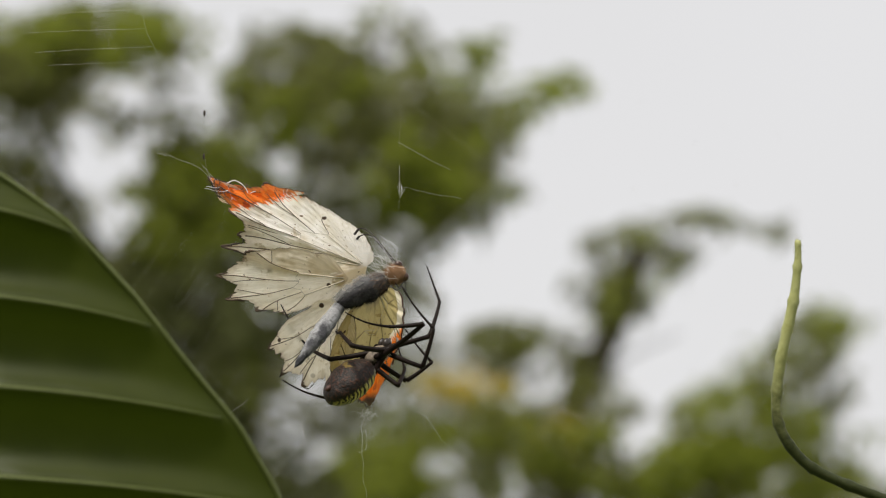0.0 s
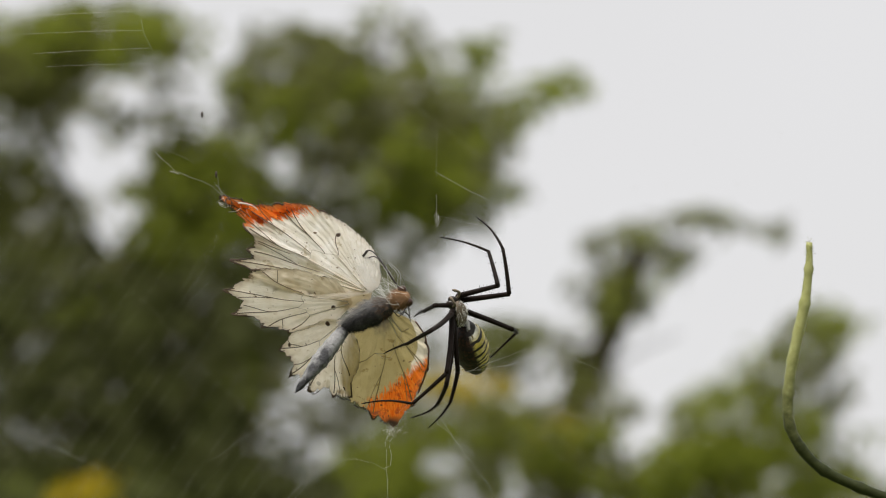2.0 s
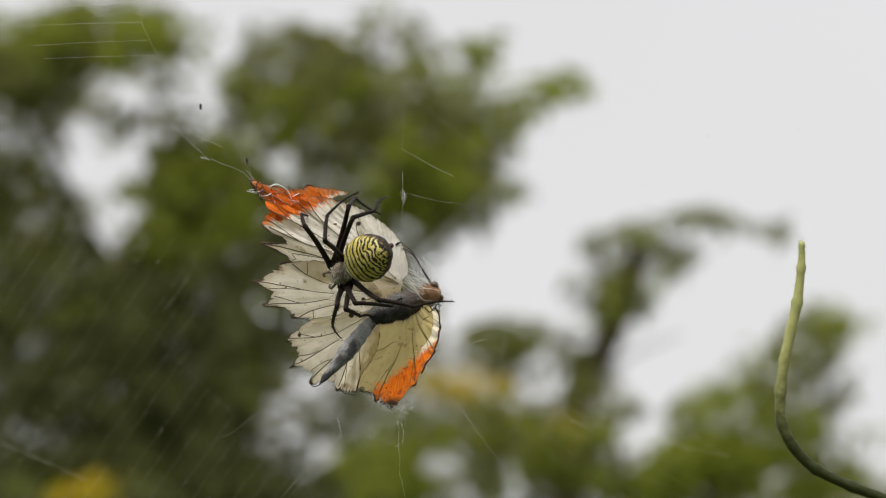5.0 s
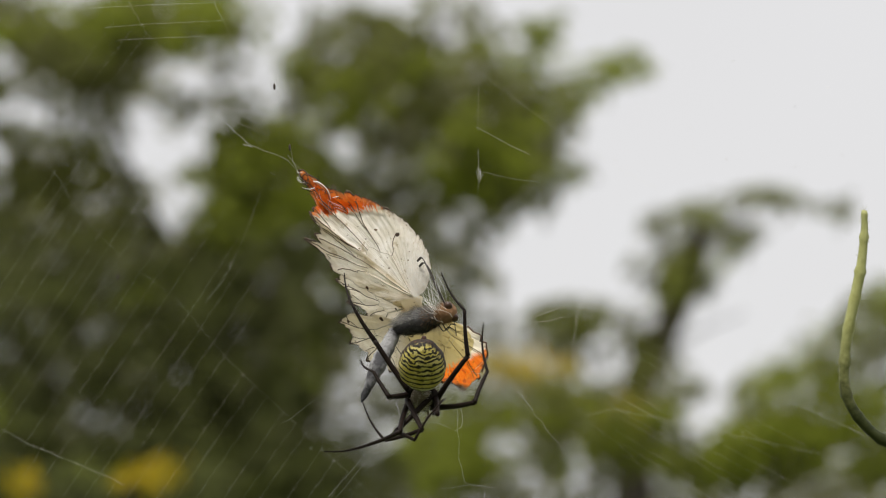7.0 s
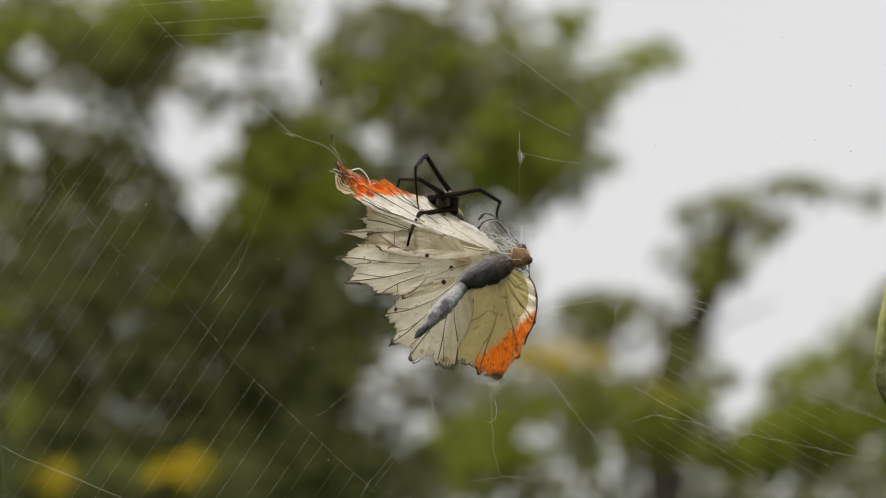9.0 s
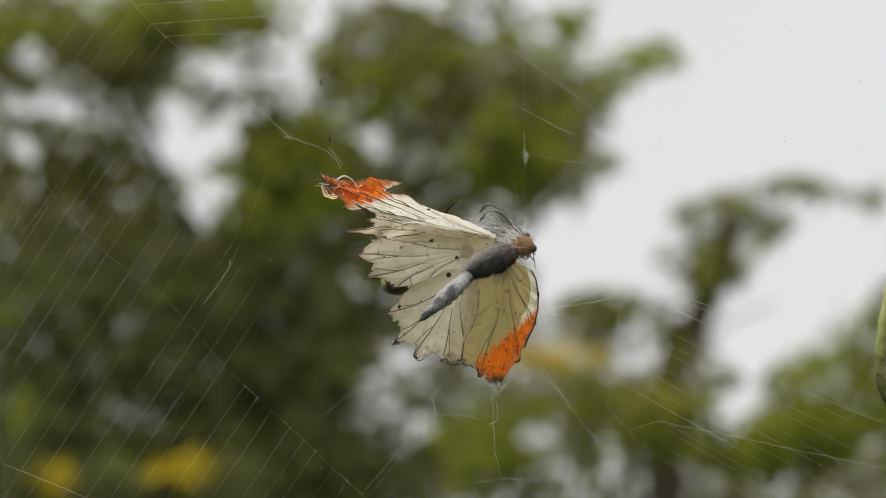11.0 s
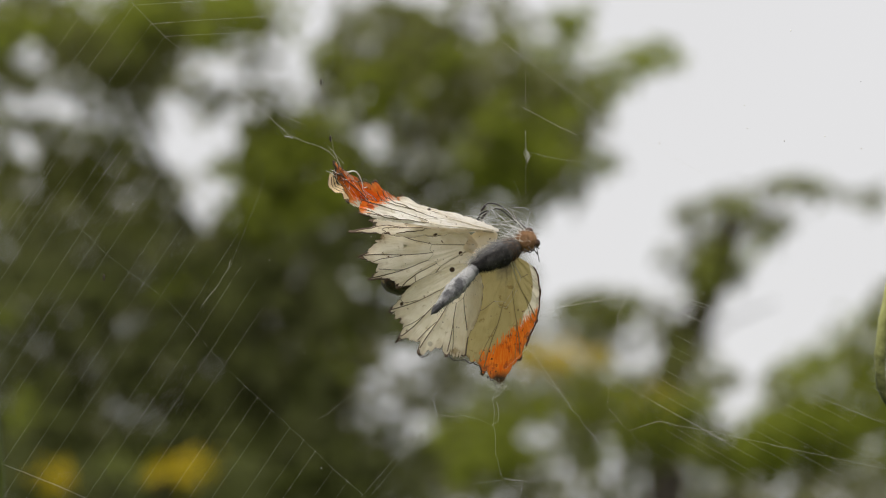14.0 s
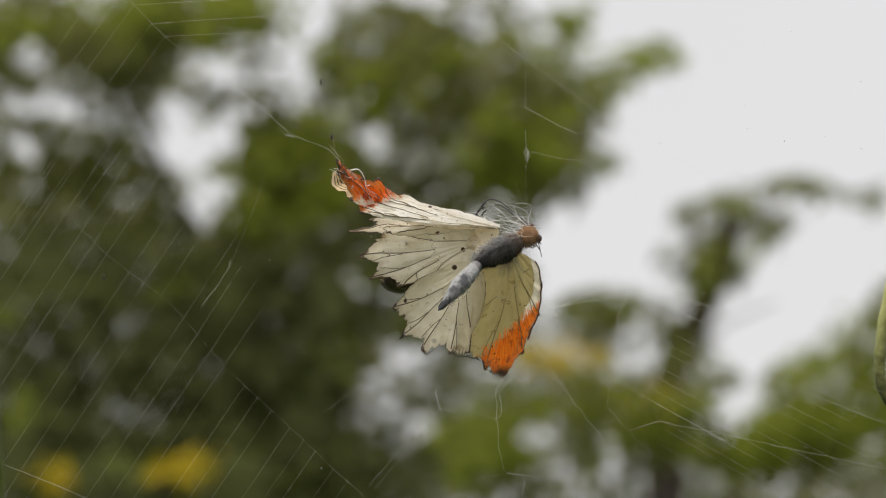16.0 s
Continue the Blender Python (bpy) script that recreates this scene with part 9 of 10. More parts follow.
    walk(LEGS["R2"][1], [
        (0, mm(-7.07, 9.28, 0.54, -24.3, -0.0, -19.1)), (0.25, mm(-5.82, 8.24, 5.87, -29.5, -9.8, -41.6)), (0.5, mm(-2.96, 5.88, 10.02, -29.8, -20.9, -64.4)), (0.75, mm(-3.03, 7.61, 8.99, -40.7, -25.5, -73.9)),
        (1, mm(-2.96, 9.18, 7.74, -50.8, -31.9, -82.9)), (1.25, mm(-3.95, 10.33, 5.44, -23.7, -41.3, -93.7)), (1.5, mm(-4.64, 11.06, 2.87, 8.9, -45.5, -111.6)), (1.75, mm(-2.14, 9.31, 8.15, -5.2, -42.0, -68.9)),
        (2, mm(1.47, 5.74, 11.51, -15.1, -32.2, -30.7)), (2.25, mm(-1.56, 9.37, 8.41, -25.2, -32.6, -32.4)), (2.5, mm(-3.73, 11.42, 3.62, -35.5, -33.2, -34.0)), (2.75, mm(-3.75, 9.78, 6.43, -28.6, -33.4, -34.3)),
        (3, mm(-3.34, 7.60, 8.80, -21.7, -33.5, -34.5)), (3.25, mm(3.03, 4.04, 12.12, -30.7, -29.6, -24.3)), (3.5, mm(9.36, -0.66, 10.60, -38.4, -24.4, -15.3)), (3.75, mm(12.23, -5.92, 5.11, -71.7, -12.5, -0.9)),
        (4, mm(11.42, -8.43, -2.58, -99.2, 6.8, 5.4)), (4.2, mm(10.03, -6.72, -7.95, -88.4, -1.9, 6.8)), (4.5, mm(10.75, -7.48, -6.18, -80.5, -5.5, 6.7)), (4.75, mm(11.29, -8.02, -4.24, -72.7, -9.0, 6.1)),
        (5, mm(11.64, -8.36, -1.89, -63.8, -12.9, 4.9)), (5.25, mm(11.67, -8.35, 0.70, -54.1, -16.8, 2.9)), (5.5, mm(11.36, -7.97, 3.24, -44.1, -20.4, 0.1)), (5.75, mm(10.76, -7.29, 5.47, -34.3, -23.2, -3.2)),
        (6, mm(10.03, -6.47, 7.24, -25.2, -25.3, -6.6)), (6.3, mm(9.12, -5.47, 8.78, -15.7, -27.0, -10.6)), (6.5, mm(9.91, -4.96, 8.57, -50.2, -29.0, -20.4)), (6.75, mm(4.56, -3.24, 11.60, -36.1, -37.4, -29.6)),
        (7, mm(-1.20, -0.47, 11.70, -18.8, -43.5, -42.4)), (7.25, mm(5.82, -4.49, 10.83, -59.6, -46.2, -78.9)), (7.5, mm(11.68, -6.31, 5.49, -28.2, -66.6, -175.8)), (7.75, mm(13.23, -3.83, 5.56, 12.7, -69.4, 148.5)),
        (8, mm(12.76, 9.08, 2.01, 53.8, -61.1, 113.5)), (8.25, mm(1.72, 13.42, -4.21, 74.2, -46.6, 99.2)), (8.5, mm(-0.89, 12.53, -5.19, 83.9, -33.2, 94.7)), (8.75, mm(-9.62, 1.53, -3.75, 84.1, -56.1, 99.0)),
        (9, mm(-3.46, -10.00, 1.58, 75.8, -78.8, 111.0)), (9.2, mm(-7.43, 6.57, 5.06, -107.8, -40.2, -85.2)), (9.5, mm(-9.04, 3.42, 3.94, -106.5, -15.9, -93.0)), (10, mm(-9.37, -2.78, 0.96, -126.0, 58.0, -124.6)),
        (10.2, mm(-8.66, -4.74, -0.21, -146.2, 67.9, -146.9)), (10.5, mm(-6.35, -7.27, 3.00, -140.3, 66.4, -141.5)), (11, mm(3.44, -8.49, 8.20, -131.9, 63.4, -134.0)), (11.3, mm(7.80, -6.79, 8.54, -127.8, 61.4, -130.3)),
        (16, mm(7.11, -6.46, 9.15, -126.7, 60.5, -128.9))])
    walk(LEGS["R2"][2], [
        (0, mm(-4.20, 17.58, -3.43, -31.2, -0.0, -50.1)), (0.25, mm(0.35, 13.98, 1.20, -57.9, -1.1, -51.9)), (0.5, mm(5.33, 7.95, 5.55, -84.5, -3.2, -53.2)), (0.75, mm(4.74, 7.04, 3.32, -90.7, -15.0, -54.4)),
        (1, mm(3.57, 6.02, 1.40, -97.1, -26.9, -54.3)), (1.25, mm(4.69, 7.22, 2.54, -69.6, -20.7, -55.1)), (1.5, mm(4.60, 8.54, 3.92, -43.4, -14.0, -52.6)), (1.75, mm(7.02, 12.22, 7.50, -46.2, -16.6, -55.5)),
        (2, mm(7.37, 13.06, 9.39, -48.9, -19.3, -58.3)), (2.25, mm(4.98, 15.54, 4.95, -58.0, -17.1, -56.2)), (2.5, mm(3.19, 16.21, -1.05, -67.0, -14.6, -54.6)), (2.75, mm(3.11, 15.35, 2.58, -53.4, -17.5, -55.9)),
        (3, mm(3.35, 13.87, 5.83, -39.6, -20.1, -58.0)), (3.25, mm(8.66, 10.59, 7.84, -59.3, -2.6, -38.1)), (3.5, mm(13.73, 5.97, 5.14, -71.1, 20.4, -23.9)), (3.75, mm(14.26, -2.93, -3.82, -85.9, 29.1, -20.5)),
        (4, mm(10.44, -10.06, -12.03, -101.4, 38.6, -19.6)), (4.2, mm(10.31, -6.42, -17.57, -87.5, 28.1, -17.2)), (4.5, mm(11.47, -5.79, -15.64, -85.0, 30.3, -17.1)), (4.75, mm(12.42, -5.02, -13.32, -82.9, 32.1, -16.9)),
        (5, mm(13.19, -3.95, -10.31, -80.7, 33.9, -16.7)), (5.25, mm(13.64, -2.60, -6.77, -78.4, 35.8, -16.3)), (5.5, mm(13.68, -1.04, -3.04, -76.0, 37.6, -15.8)), (5.75, mm(13.34, 0.54, 0.48, -73.6, 39.4, -15.2)),
        (6, mm(12.78, 1.99, 3.53, -71.1, 41.1, -14.5)), (6.3, mm(11.99, 3.44, 6.47, -68.0, 43.2, -13.6)), (6.5, mm(15.43, -0.43, 2.09, -61.9, 5.6, -27.4)), (6.75, mm(11.40, 1.84, 7.10, -72.5, -14.1, -38.1)),
        (7, mm(6.53, 4.84, 9.45, -79.5, -35.7, -46.3)), (7.25, mm(11.77, -9.43, 5.07, -85.5, -21.2, -43.5)), (7.5, mm(8.14, -15.09, 3.68, -90.3, -6.5, -42.3)), (7.75, mm(10.02, -12.88, 6.31, -93.9, -24.5, -42.2)),
        (8, mm(10.27, 0.57, 5.77, -100.4, -50.4, -39.5)), (8.25, mm(0.20, 6.35, 2.16, -121.5, -75.4, -21.2)), (8.5, mm(-1.48, 7.23, 2.83, 140.4, -80.6, 75.5)), (8.75, mm(-9.35, -6.48, 1.60, 107.2, -75.7, 95.5)),
        (9, mm(-2.38, -19.40, 3.38, 88.5, -69.4, 101.0)), (9.2, mm(-9.88, 0.43, -1.95, -114.9, -42.6, -80.9)), (9.5, mm(-11.90, 1.04, -4.95, -106.3, -19.6, -91.7)), (10, mm(-10.28, 5.88, -3.18, -105.2, 41.9, -111.5)),
        (10.2, mm(-8.87, 4.68, -2.23, -109.6, 55.7, -118.2)), (10.5, mm(-6.56, 2.04, 0.53, -117.9, 57.0, -119.1)), (11, mm(3.25, 0.59, 4.99, -133.0, 59.3, -121.4)), (11.3, mm(7.62, 2.13, 4.89, -142.4, 60.3, -123.5)),
        (16, mm(6.86, 2.39, 5.34, -140.3, 59.3, -120.9))])
    walk(LEGS["R3"][0], [
        (0, mm(2.90, -0.36, -0.48, 52.7, -0.0, 61.8)), (0.25, mm(2.90, -0.36, -0.48, 52.6, -6.5, 66.8)), (0.5, mm(2.90, -0.36, -0.48, 52.0, -13.0, 71.9)), (0.75, mm(2.90, -0.36, -0.48, 47.6, -9.7, 69.3)),
        (1, mm(2.90, -0.36, -0.48, 43.0, -6.6, 66.5)), (1.25, mm(2.90, -0.36, -0.48, 38.2, 1.4, 57.9)), (1.5, mm(2.90, -0.36, -0.48, 32.3, 8.7, 48.6)), (1.75, mm(2.90, -0.36, -0.48, 8.6, 9.1, 47.9)),
        (2, mm(2.90, -0.36, -0.48, -15.2, 9.2, 47.1)), (2.25, mm(2.90, -0.36, -0.48, 34.7, 8.4, 44.1)), (2.5, mm(2.90, -0.36, -0.48, 84.2, 11.1, 40.1)), (2.75, mm(2.90, -0.36, -0.48, 68.4, 15.9, 39.6)),
        (3, mm(2.90, -0.36, -0.48, 52.2, 20.5, 37.6)), (3.25, mm(2.90, -0.36, -0.48, 58.6, 2.5, 51.1)), (3.5, mm(2.90, -0.36, -0.48, 60.6, -16.5, 63.0)), (3.75, mm(2.90, -0.36, -0.48, 71.9, -59.2, 117.3)),
        (4, mm(2.90, -0.36, -0.48, -51.9, -51.1, -89.9)), (4.2, mm(2.90, -0.36, -0.48, -47.5, -54.5, -94.7)), (4.5, mm(2.90, -0.36, -0.48, -38.2, -59.5, -104.4)), (4.75, mm(2.90, -0.36, -0.48, -27.1, -63.1, -115.9)),
        (5, mm(2.90, -0.36, -0.48, -12.6, -65.6, -131.0)), (5.25, mm(2.90, -0.36, -0.48, 4.1, -66.2, -148.2)), (5.5, mm(2.90, -0.36, -0.48, 20.1, -64.7, -164.6)), (5.75, mm(2.90, -0.36, -0.48, 33.0, -61.8, -178.0)),
        (6, mm(2.90, -0.36, -0.48, 42.4, -58.0, 172.1)), (6.3, mm(2.90, -0.36, -0.48, 50.2, -53.1, 163.7)), (6.5, mm(2.90, -0.36, -0.48, -57.4, -58.5, -92.6)), (6.75, mm(2.90, -0.36, -0.48, 45.2, -70.2, 170.7)),
        (7, mm(2.90, -0.36, -0.48, 82.0, -35.3, 137.7)), (7.25, mm(2.90, -0.36, -0.48, 84.2, -50.7, 141.1)), (7.5, mm(2.90, -0.36, -0.48, 85.3, -66.3, 145.0)), (7.75, mm(2.90, -0.36, -0.48, 66.9, -40.3, 142.3)),
        (8, mm(2.90, -0.36, -0.48, 53.5, -14.3, 131.4)), (8.25, mm(2.90, -0.36, -0.48, 27.5, 39.6, 85.3)), (8.5, mm(2.90, -0.36, -0.48, -39.7, 33.8, -5.1)), (8.75, mm(2.90, -0.36, -0.48, -60.4, 49.8, 41.1)),
        (9, mm(2.90, -0.36, -0.48, -1.3, 66.1, 148.2)), (9.2, mm(2.90, -0.36, -0.48, 18.5, 58.9, 106.7)), (9.5, mm(2.90, -0.36, -0.48, -8.7, 60.6, 88.7)), (10, mm(2.90, -0.36, -0.48, -55.3, 53.8, 58.0)),
        (10.2, mm(2.90, -0.36, -0.48, -66.7, 48.4, 52.5)), (10.5, mm(2.90, -0.36, -0.48, -52.9, 66.5, 73.4)), (11, mm(2.90, -0.36, -0.48, 58.6, 51.5, -159.5)), (11.3, mm(2.90, -0.36, -0.48, 65.2, 32.3, -146.6)),
        (16, mm(2.90, -0.36, -0.48, 70.1, 33.4, -147.1))])
    walk(LEGS["R3"][1], [
        (0, mm(-2.59, 2.58, 7.67, -14.1, 0.0, 34.5)), (0.25, mm(-3.19, 1.24, 7.62, -14.3, -7.7, 2.1)), (0.5, mm(-3.67, -0.12, 7.39, -9.8, -14.2, -31.0)), (0.75, mm(-4.03, 0.89, 6.98, -20.2, -17.0, -56.9)),
        (1, mm(-4.30, 1.89, 6.47, -26.3, -24.1, -83.7)), (1.25, mm(-3.85, 4.06, 5.86, -27.5, -28.2, -94.0)), (1.5, mm(-3.06, 6.00, 4.93, -27.6, -32.5, -104.7)), (1.75, mm(-4.47, 6.61, 1.02, -37.9, -34.7, -110.1)),
        (2, mm(-4.65, 6.06, -3.14, -48.0, -37.7, -115.2)), (2.25, mm(-2.36, 6.28, 5.29, -36.9, -22.5, -101.3)), (2.5, mm(3.74, 1.69, 9.53, -24.3, -9.6, -85.0)), (2.75, mm(2.50, 4.21, 8.69, -29.9, -2.9, -70.8)),
        (3, mm(1.30, 6.35, 7.10, -33.5, 4.9, -57.2)), (3.25, mm(-1.02, 3.28, 8.27, -44.3, 16.2, -38.8)), (3.5, mm(-2.74, -0.34, 8.09, -50.2, 30.7, -20.7)), (3.75, mm(3.90, -9.27, 4.51, -80.6, 24.1, -26.6)),
        (4, mm(9.24, -6.63, -5.55, -108.4, 14.7, -28.2)), (4.2, mm(9.31, -7.05, -4.87, -106.0, 12.4, -27.4)), (4.5, mm(9.34, -7.66, -3.70, -102.4, 8.8, -26.4)), (4.75, mm(9.28, -8.11, -2.60, -99.4, 5.7, -25.7)),
        (5, mm(9.12, -8.46, -1.41, -96.4, 2.4, -25.1)), (5.25, mm(8.86, -8.70, -0.18, -93.4, -0.9, -24.8)), (5.5, mm(8.52, -8.81, 1.02, -90.4, -4.2, -24.6)), (5.75, mm(8.11, -8.79, 2.16, -87.4, -7.4, -24.5)),
        (6, mm(7.66, -8.67, 3.18, -84.6, -10.6, -24.7)), (6.3, mm(7.11, -8.43, 4.25, -81.2, -14.2, -25.0)), (6.5, mm(8.09, -7.97, -5.00, -122.3, -6.1, -23.8)), (6.75, mm(8.48, -8.60, 1.98, -114.5, -21.6, -13.2)),
        (7, mm(6.26, -5.37, 7.81, -109.7, -38.5, -3.4)), (7.25, mm(8.39, -6.13, 5.98, -119.4, -46.1, 0.6)), (7.5, mm(10.08, -6.42, 3.63, -131.5, -53.0, 7.2)), (7.75, mm(5.25, -7.28, 6.72, -141.1, 13.0, -33.7)),
        (8, mm(-0.33, -5.93, 7.51, 167.5, 40.3, -116.8)), (8.25, mm(-5.92, 3.39, 3.17, 157.8, 41.3, -109.8)), (8.5, mm(-0.03, 7.82, -5.93, 148.4, 43.2, -102.7)), (8.75, mm(-5.57, -1.02, -6.23, 140.3, 51.6, -60.2)),
        (9, mm(-2.33, -9.18, -0.58, 163.1, 60.0, 6.2)), (9.2, mm(-7.22, -0.50, 1.20, -75.6, 5.2, 112.6)), (9.5, mm(-7.27, -1.48, -1.25, -77.5, -14.8, 107.4)), (10, mm(-5.66, -3.04, -5.46, -72.0, -56.0, 92.1)),
        (10.2, mm(-4.62, -3.47, -6.74, -63.6, -67.9, 81.5)), (10.5, mm(-5.18, -5.77, -3.74, -60.7, -72.2, 74.4)), (11, mm(-1.65, -7.76, 4.97, -46.3, -78.8, 53.0)), (11.3, mm(1.11, -6.69, 7.39, -26.3, -81.6, 28.9)),
        (16, mm(0.33, -6.17, 7.57, -31.7, -81.1, 35.2))])
    walk(LEGS["R3"][2], [
        (0, mm(-6.26, 7.93, 6.04, -39.1, -0.0, -71.1)), (0.25, mm(-3.21, 7.74, 5.98, -48.6, 0.1, -71.0)), (0.5, mm(-0.03, 5.39, 6.29, -58.2, 0.2, -70.9)), (0.75, mm(1.60, 3.76, 4.77, -64.4, -13.2, -79.4)),
        (1, mm(1.80, 1.34, 3.75, -68.6, -27.5, -87.2)), (1.25, mm(1.98, 2.18, 3.14, -62.1, -29.1, -87.9)), (1.5, mm(2.26, 2.88, 2.31, -55.5, -30.7, -88.8)), (1.75, mm(-0.31, 2.60, -2.36, -50.6, -39.5, -96.9)),
        (2, mm(-1.89, 1.39, -7.08, -43.1, -47.6, -107.3)), (2.25, mm(2.59, 3.73, 1.58, -59.1, -38.7, -95.9)), (2.5, mm(9.86, 1.77, 6.81, -71.0, -28.0, -88.9)), (2.75, mm(8.04, 5.96, 5.36, -70.3, -7.9, -82.1)),
        (3, mm(5.83, 9.64, 3.42, -67.3, 12.0, -74.9)), (3.25, mm(0.96, 7.84, 3.77, -81.7, 17.3, -72.6)), (3.5, mm(-3.68, 4.59, 3.66, -96.3, 23.1, -71.7)), (3.75, mm(1.98, -7.08, -1.53, -84.3, 19.9, -71.3)),
        (4, mm(6.82, -7.74, -11.70, -72.6, 16.5, -71.7)), (4.2, mm(7.23, -8.06, -11.16, -72.8, 16.3, -71.7)), (4.5, mm(7.80, -8.51, -10.16, -73.0, 15.9, -71.8)), (4.75, mm(8.21, -8.81, -9.17, -73.2, 15.6, -71.9)),
        (5, mm(8.55, -9.01, -8.06, -73.4, 15.3, -72.0)), (5.25, mm(8.79, -9.10, -6.87, -73.6, 15.0, -72.1)), (5.5, mm(8.94, -9.05, -5.66, -73.8, 14.7, -72.2)), (5.75, mm(9.02, -8.88, -4.48, -73.9, 14.4, -72.3)),
        (6, mm(9.04, -8.61, -3.37, -74.1, 14.1, -72.4)), (6.3, mm(9.01, -8.19, -2.17, -74.3, 13.7, -72.5)), (6.5, mm(7.20, -11.49, -10.62, -74.8, 12.8, -72.8)), (6.75, mm(10.04, -11.82, -3.68, -69.8, 13.8, -72.5)),
        (7, mm(10.05, -7.86, 2.87, -64.6, 14.9, -72.1)), (7.25, mm(12.63, -9.37, 1.93, -69.8, -1.4, -79.7)), (7.5, mm(14.62, -10.31, 0.61, -72.8, -18.3, -86.1)), (7.75, mm(1.57, -11.09, 2.62, -94.2, 25.9, -72.4)),
        (8, mm(-6.59, -3.81, 8.61, -119.1, 74.0, -83.9)), (8.25, mm(-12.32, 3.93, 5.06, -88.2, -0.3, -55.7)), (8.5, mm(-6.12, 6.74, -3.37, -79.7, -76.6, -63.5)), (8.75, mm(-8.38, -6.50, -3.58, -63.1, -86.2, -91.7)),
        (9, mm(0.03, -15.38, 0.40, 64.8, -82.8, 128.9)), (9.2, mm(-8.53, -1.68, -5.27, -80.6, -41.8, -78.9)), (9.5, mm(-9.16, -0.32, -7.57, -85.0, -52.8, -81.9)), (10, mm(-7.92, 2.16, -9.02, -90.9, -73.0, -87.8)),
        (10.2, mm(-6.74, 2.47, -8.99, -95.6, -80.5, -87.1)), (10.5, mm(-6.84, 0.46, -5.53, -87.2, -82.3, -85.9)), (11, mm(-2.49, -1.19, 4.03, -68.5, -85.4, -87.8)), (11.3, mm(0.77, -0.02, 6.95, -45.4, -87.1, -101.3)),
        (16, mm(-0.11, 0.49, 7.03, 8.6, -87.9, -155.1))])
    walk(LEGS["R4"][0], [
        (0, mm(2.90, -1.69, -0.48, 26.4, -0.0, 102.8)), (0.25, mm(2.90, -1.69, -0.48, 14.2, 13.7, 73.3)), (0.5, mm(2.90, -1.69, -0.48, -2.9, 19.1, 39.9)), (0.75, mm(2.90, -1.69, -0.48, 7.0, 19.1, 38.8)),
        (1, mm(2.90, -1.69, -0.48, 16.9, 19.2, 37.7)), (1.25, mm(2.90, -1.69, -0.48, 32.5, 16.2, 47.2)), (1.5, mm(2.90, -1.69, -0.48, 50.1, 9.5, 57.4)), (1.75, mm(2.90, -1.69, -0.48, 65.7, -0.1, 65.4)),
        (2, mm(2.90, -1.69, -0.48, 77.3, -9.6, 69.7)), (2.25, mm(2.90, -1.69, -0.48, 72.3, -6.4, 69.0)), (2.5, mm(2.90, -1.69, -0.48, 67.4, -3.3, 68.0)), (2.75, mm(2.90, -1.69, -0.48, 51.5, -5.4, 68.9)),
        (3, mm(2.90, -1.69, -0.48, 35.5, -7.4, 70.5)), (3.25, mm(2.90, -1.69, -0.48, 51.3, -7.7, 70.9)), (3.5, mm(2.90, -1.69, -0.48, 70.8, -8.2, 71.3)), (3.75, mm(2.90, -1.69, -0.48, 90.4, -8.8, 71.5)),
        (4, mm(2.90, -1.69, -0.48, 106.2, -9.4, 71.5)), (4.2, mm(2.90, -1.69, -0.48, 94.3, -2.0, 73.7)), (4.5, mm(2.90, -1.69, -0.48, 101.2, -8.5, 73.2)), (4.75, mm(2.90, -1.69, -0.48, 109.0, -15.6, 71.8)),
        (5, mm(2.90, -1.69, -0.48, 119.0, -24.0, 68.6)), (5.25, mm(2.90, -1.69, -0.48, 131.8, -32.7, 62.8)), (5.5, mm(2.90, -1.69, -0.48, 146.9, -40.1, 53.9)), (5.75, mm(2.90, -1.69, -0.48, 162.9, -44.6, 42.9)),
        (6, mm(2.90, -1.69, -0.48, 177.5, -46.4, 32.3)), (6.3, mm(2.90, -1.69, -0.48, -168.7, -46.2, 22.0)), (6.5, mm(2.90, -1.69, -0.48, 160.4, -47.0, 45.7)), (6.75, mm(2.90, -1.69, -0.48, -171.5, -49.5, 30.7)),
        (7, mm(2.90, -1.69, -0.48, -143.2, -46.8, 15.1)), (7.25, mm(2.90, -1.69, -0.48, -179.9, -55.7, 77.1)), (7.5, mm(2.90, -1.69, -0.48, 147.8, -39.9, 132.4)), (7.75, mm(2.90, -1.69, -0.48, 89.2, -25.9, 153.5)),
        (8, mm(2.90, -1.69, -0.48, 46.7, 5.3, 153.0)), (8.25, mm(2.90, -1.69, -0.48, 26.3, 37.3, 112.6)), (8.5, mm(2.90, -1.69, -0.48, -20.5, 41.6, 48.0)), (8.75, mm(2.90, -1.69, -0.48, -3.1, 39.6, 112.9)),
        (9, mm(2.90, -1.69, -0.48, 13.7, 25.4, 172.8)), (9.2, mm(2.90, -1.69, -0.48, 5.5, 26.8, 165.5)), (9.5, mm(2.90, -1.69, -0.48, -8.5, 27.3, 152.6)), (10, mm(2.90, -1.69, -0.48, -31.1, 22.8, 131.2)),
        (10.2, mm(2.90, -1.69, -0.48, -37.8, 19.1, 124.9)), (10.5, mm(2.90, -1.69, -0.48, -18.4, 24.8, 133.4)), (11, mm(2.90, -1.69, -0.48, 28.0, 30.0, 160.2)), (11.3, mm(2.90, -1.69, -0.48, 48.0, 23.8, 171.9)),
        (16, mm(2.90, -1.69, -0.48, 49.8, 26.4, 169.2))])
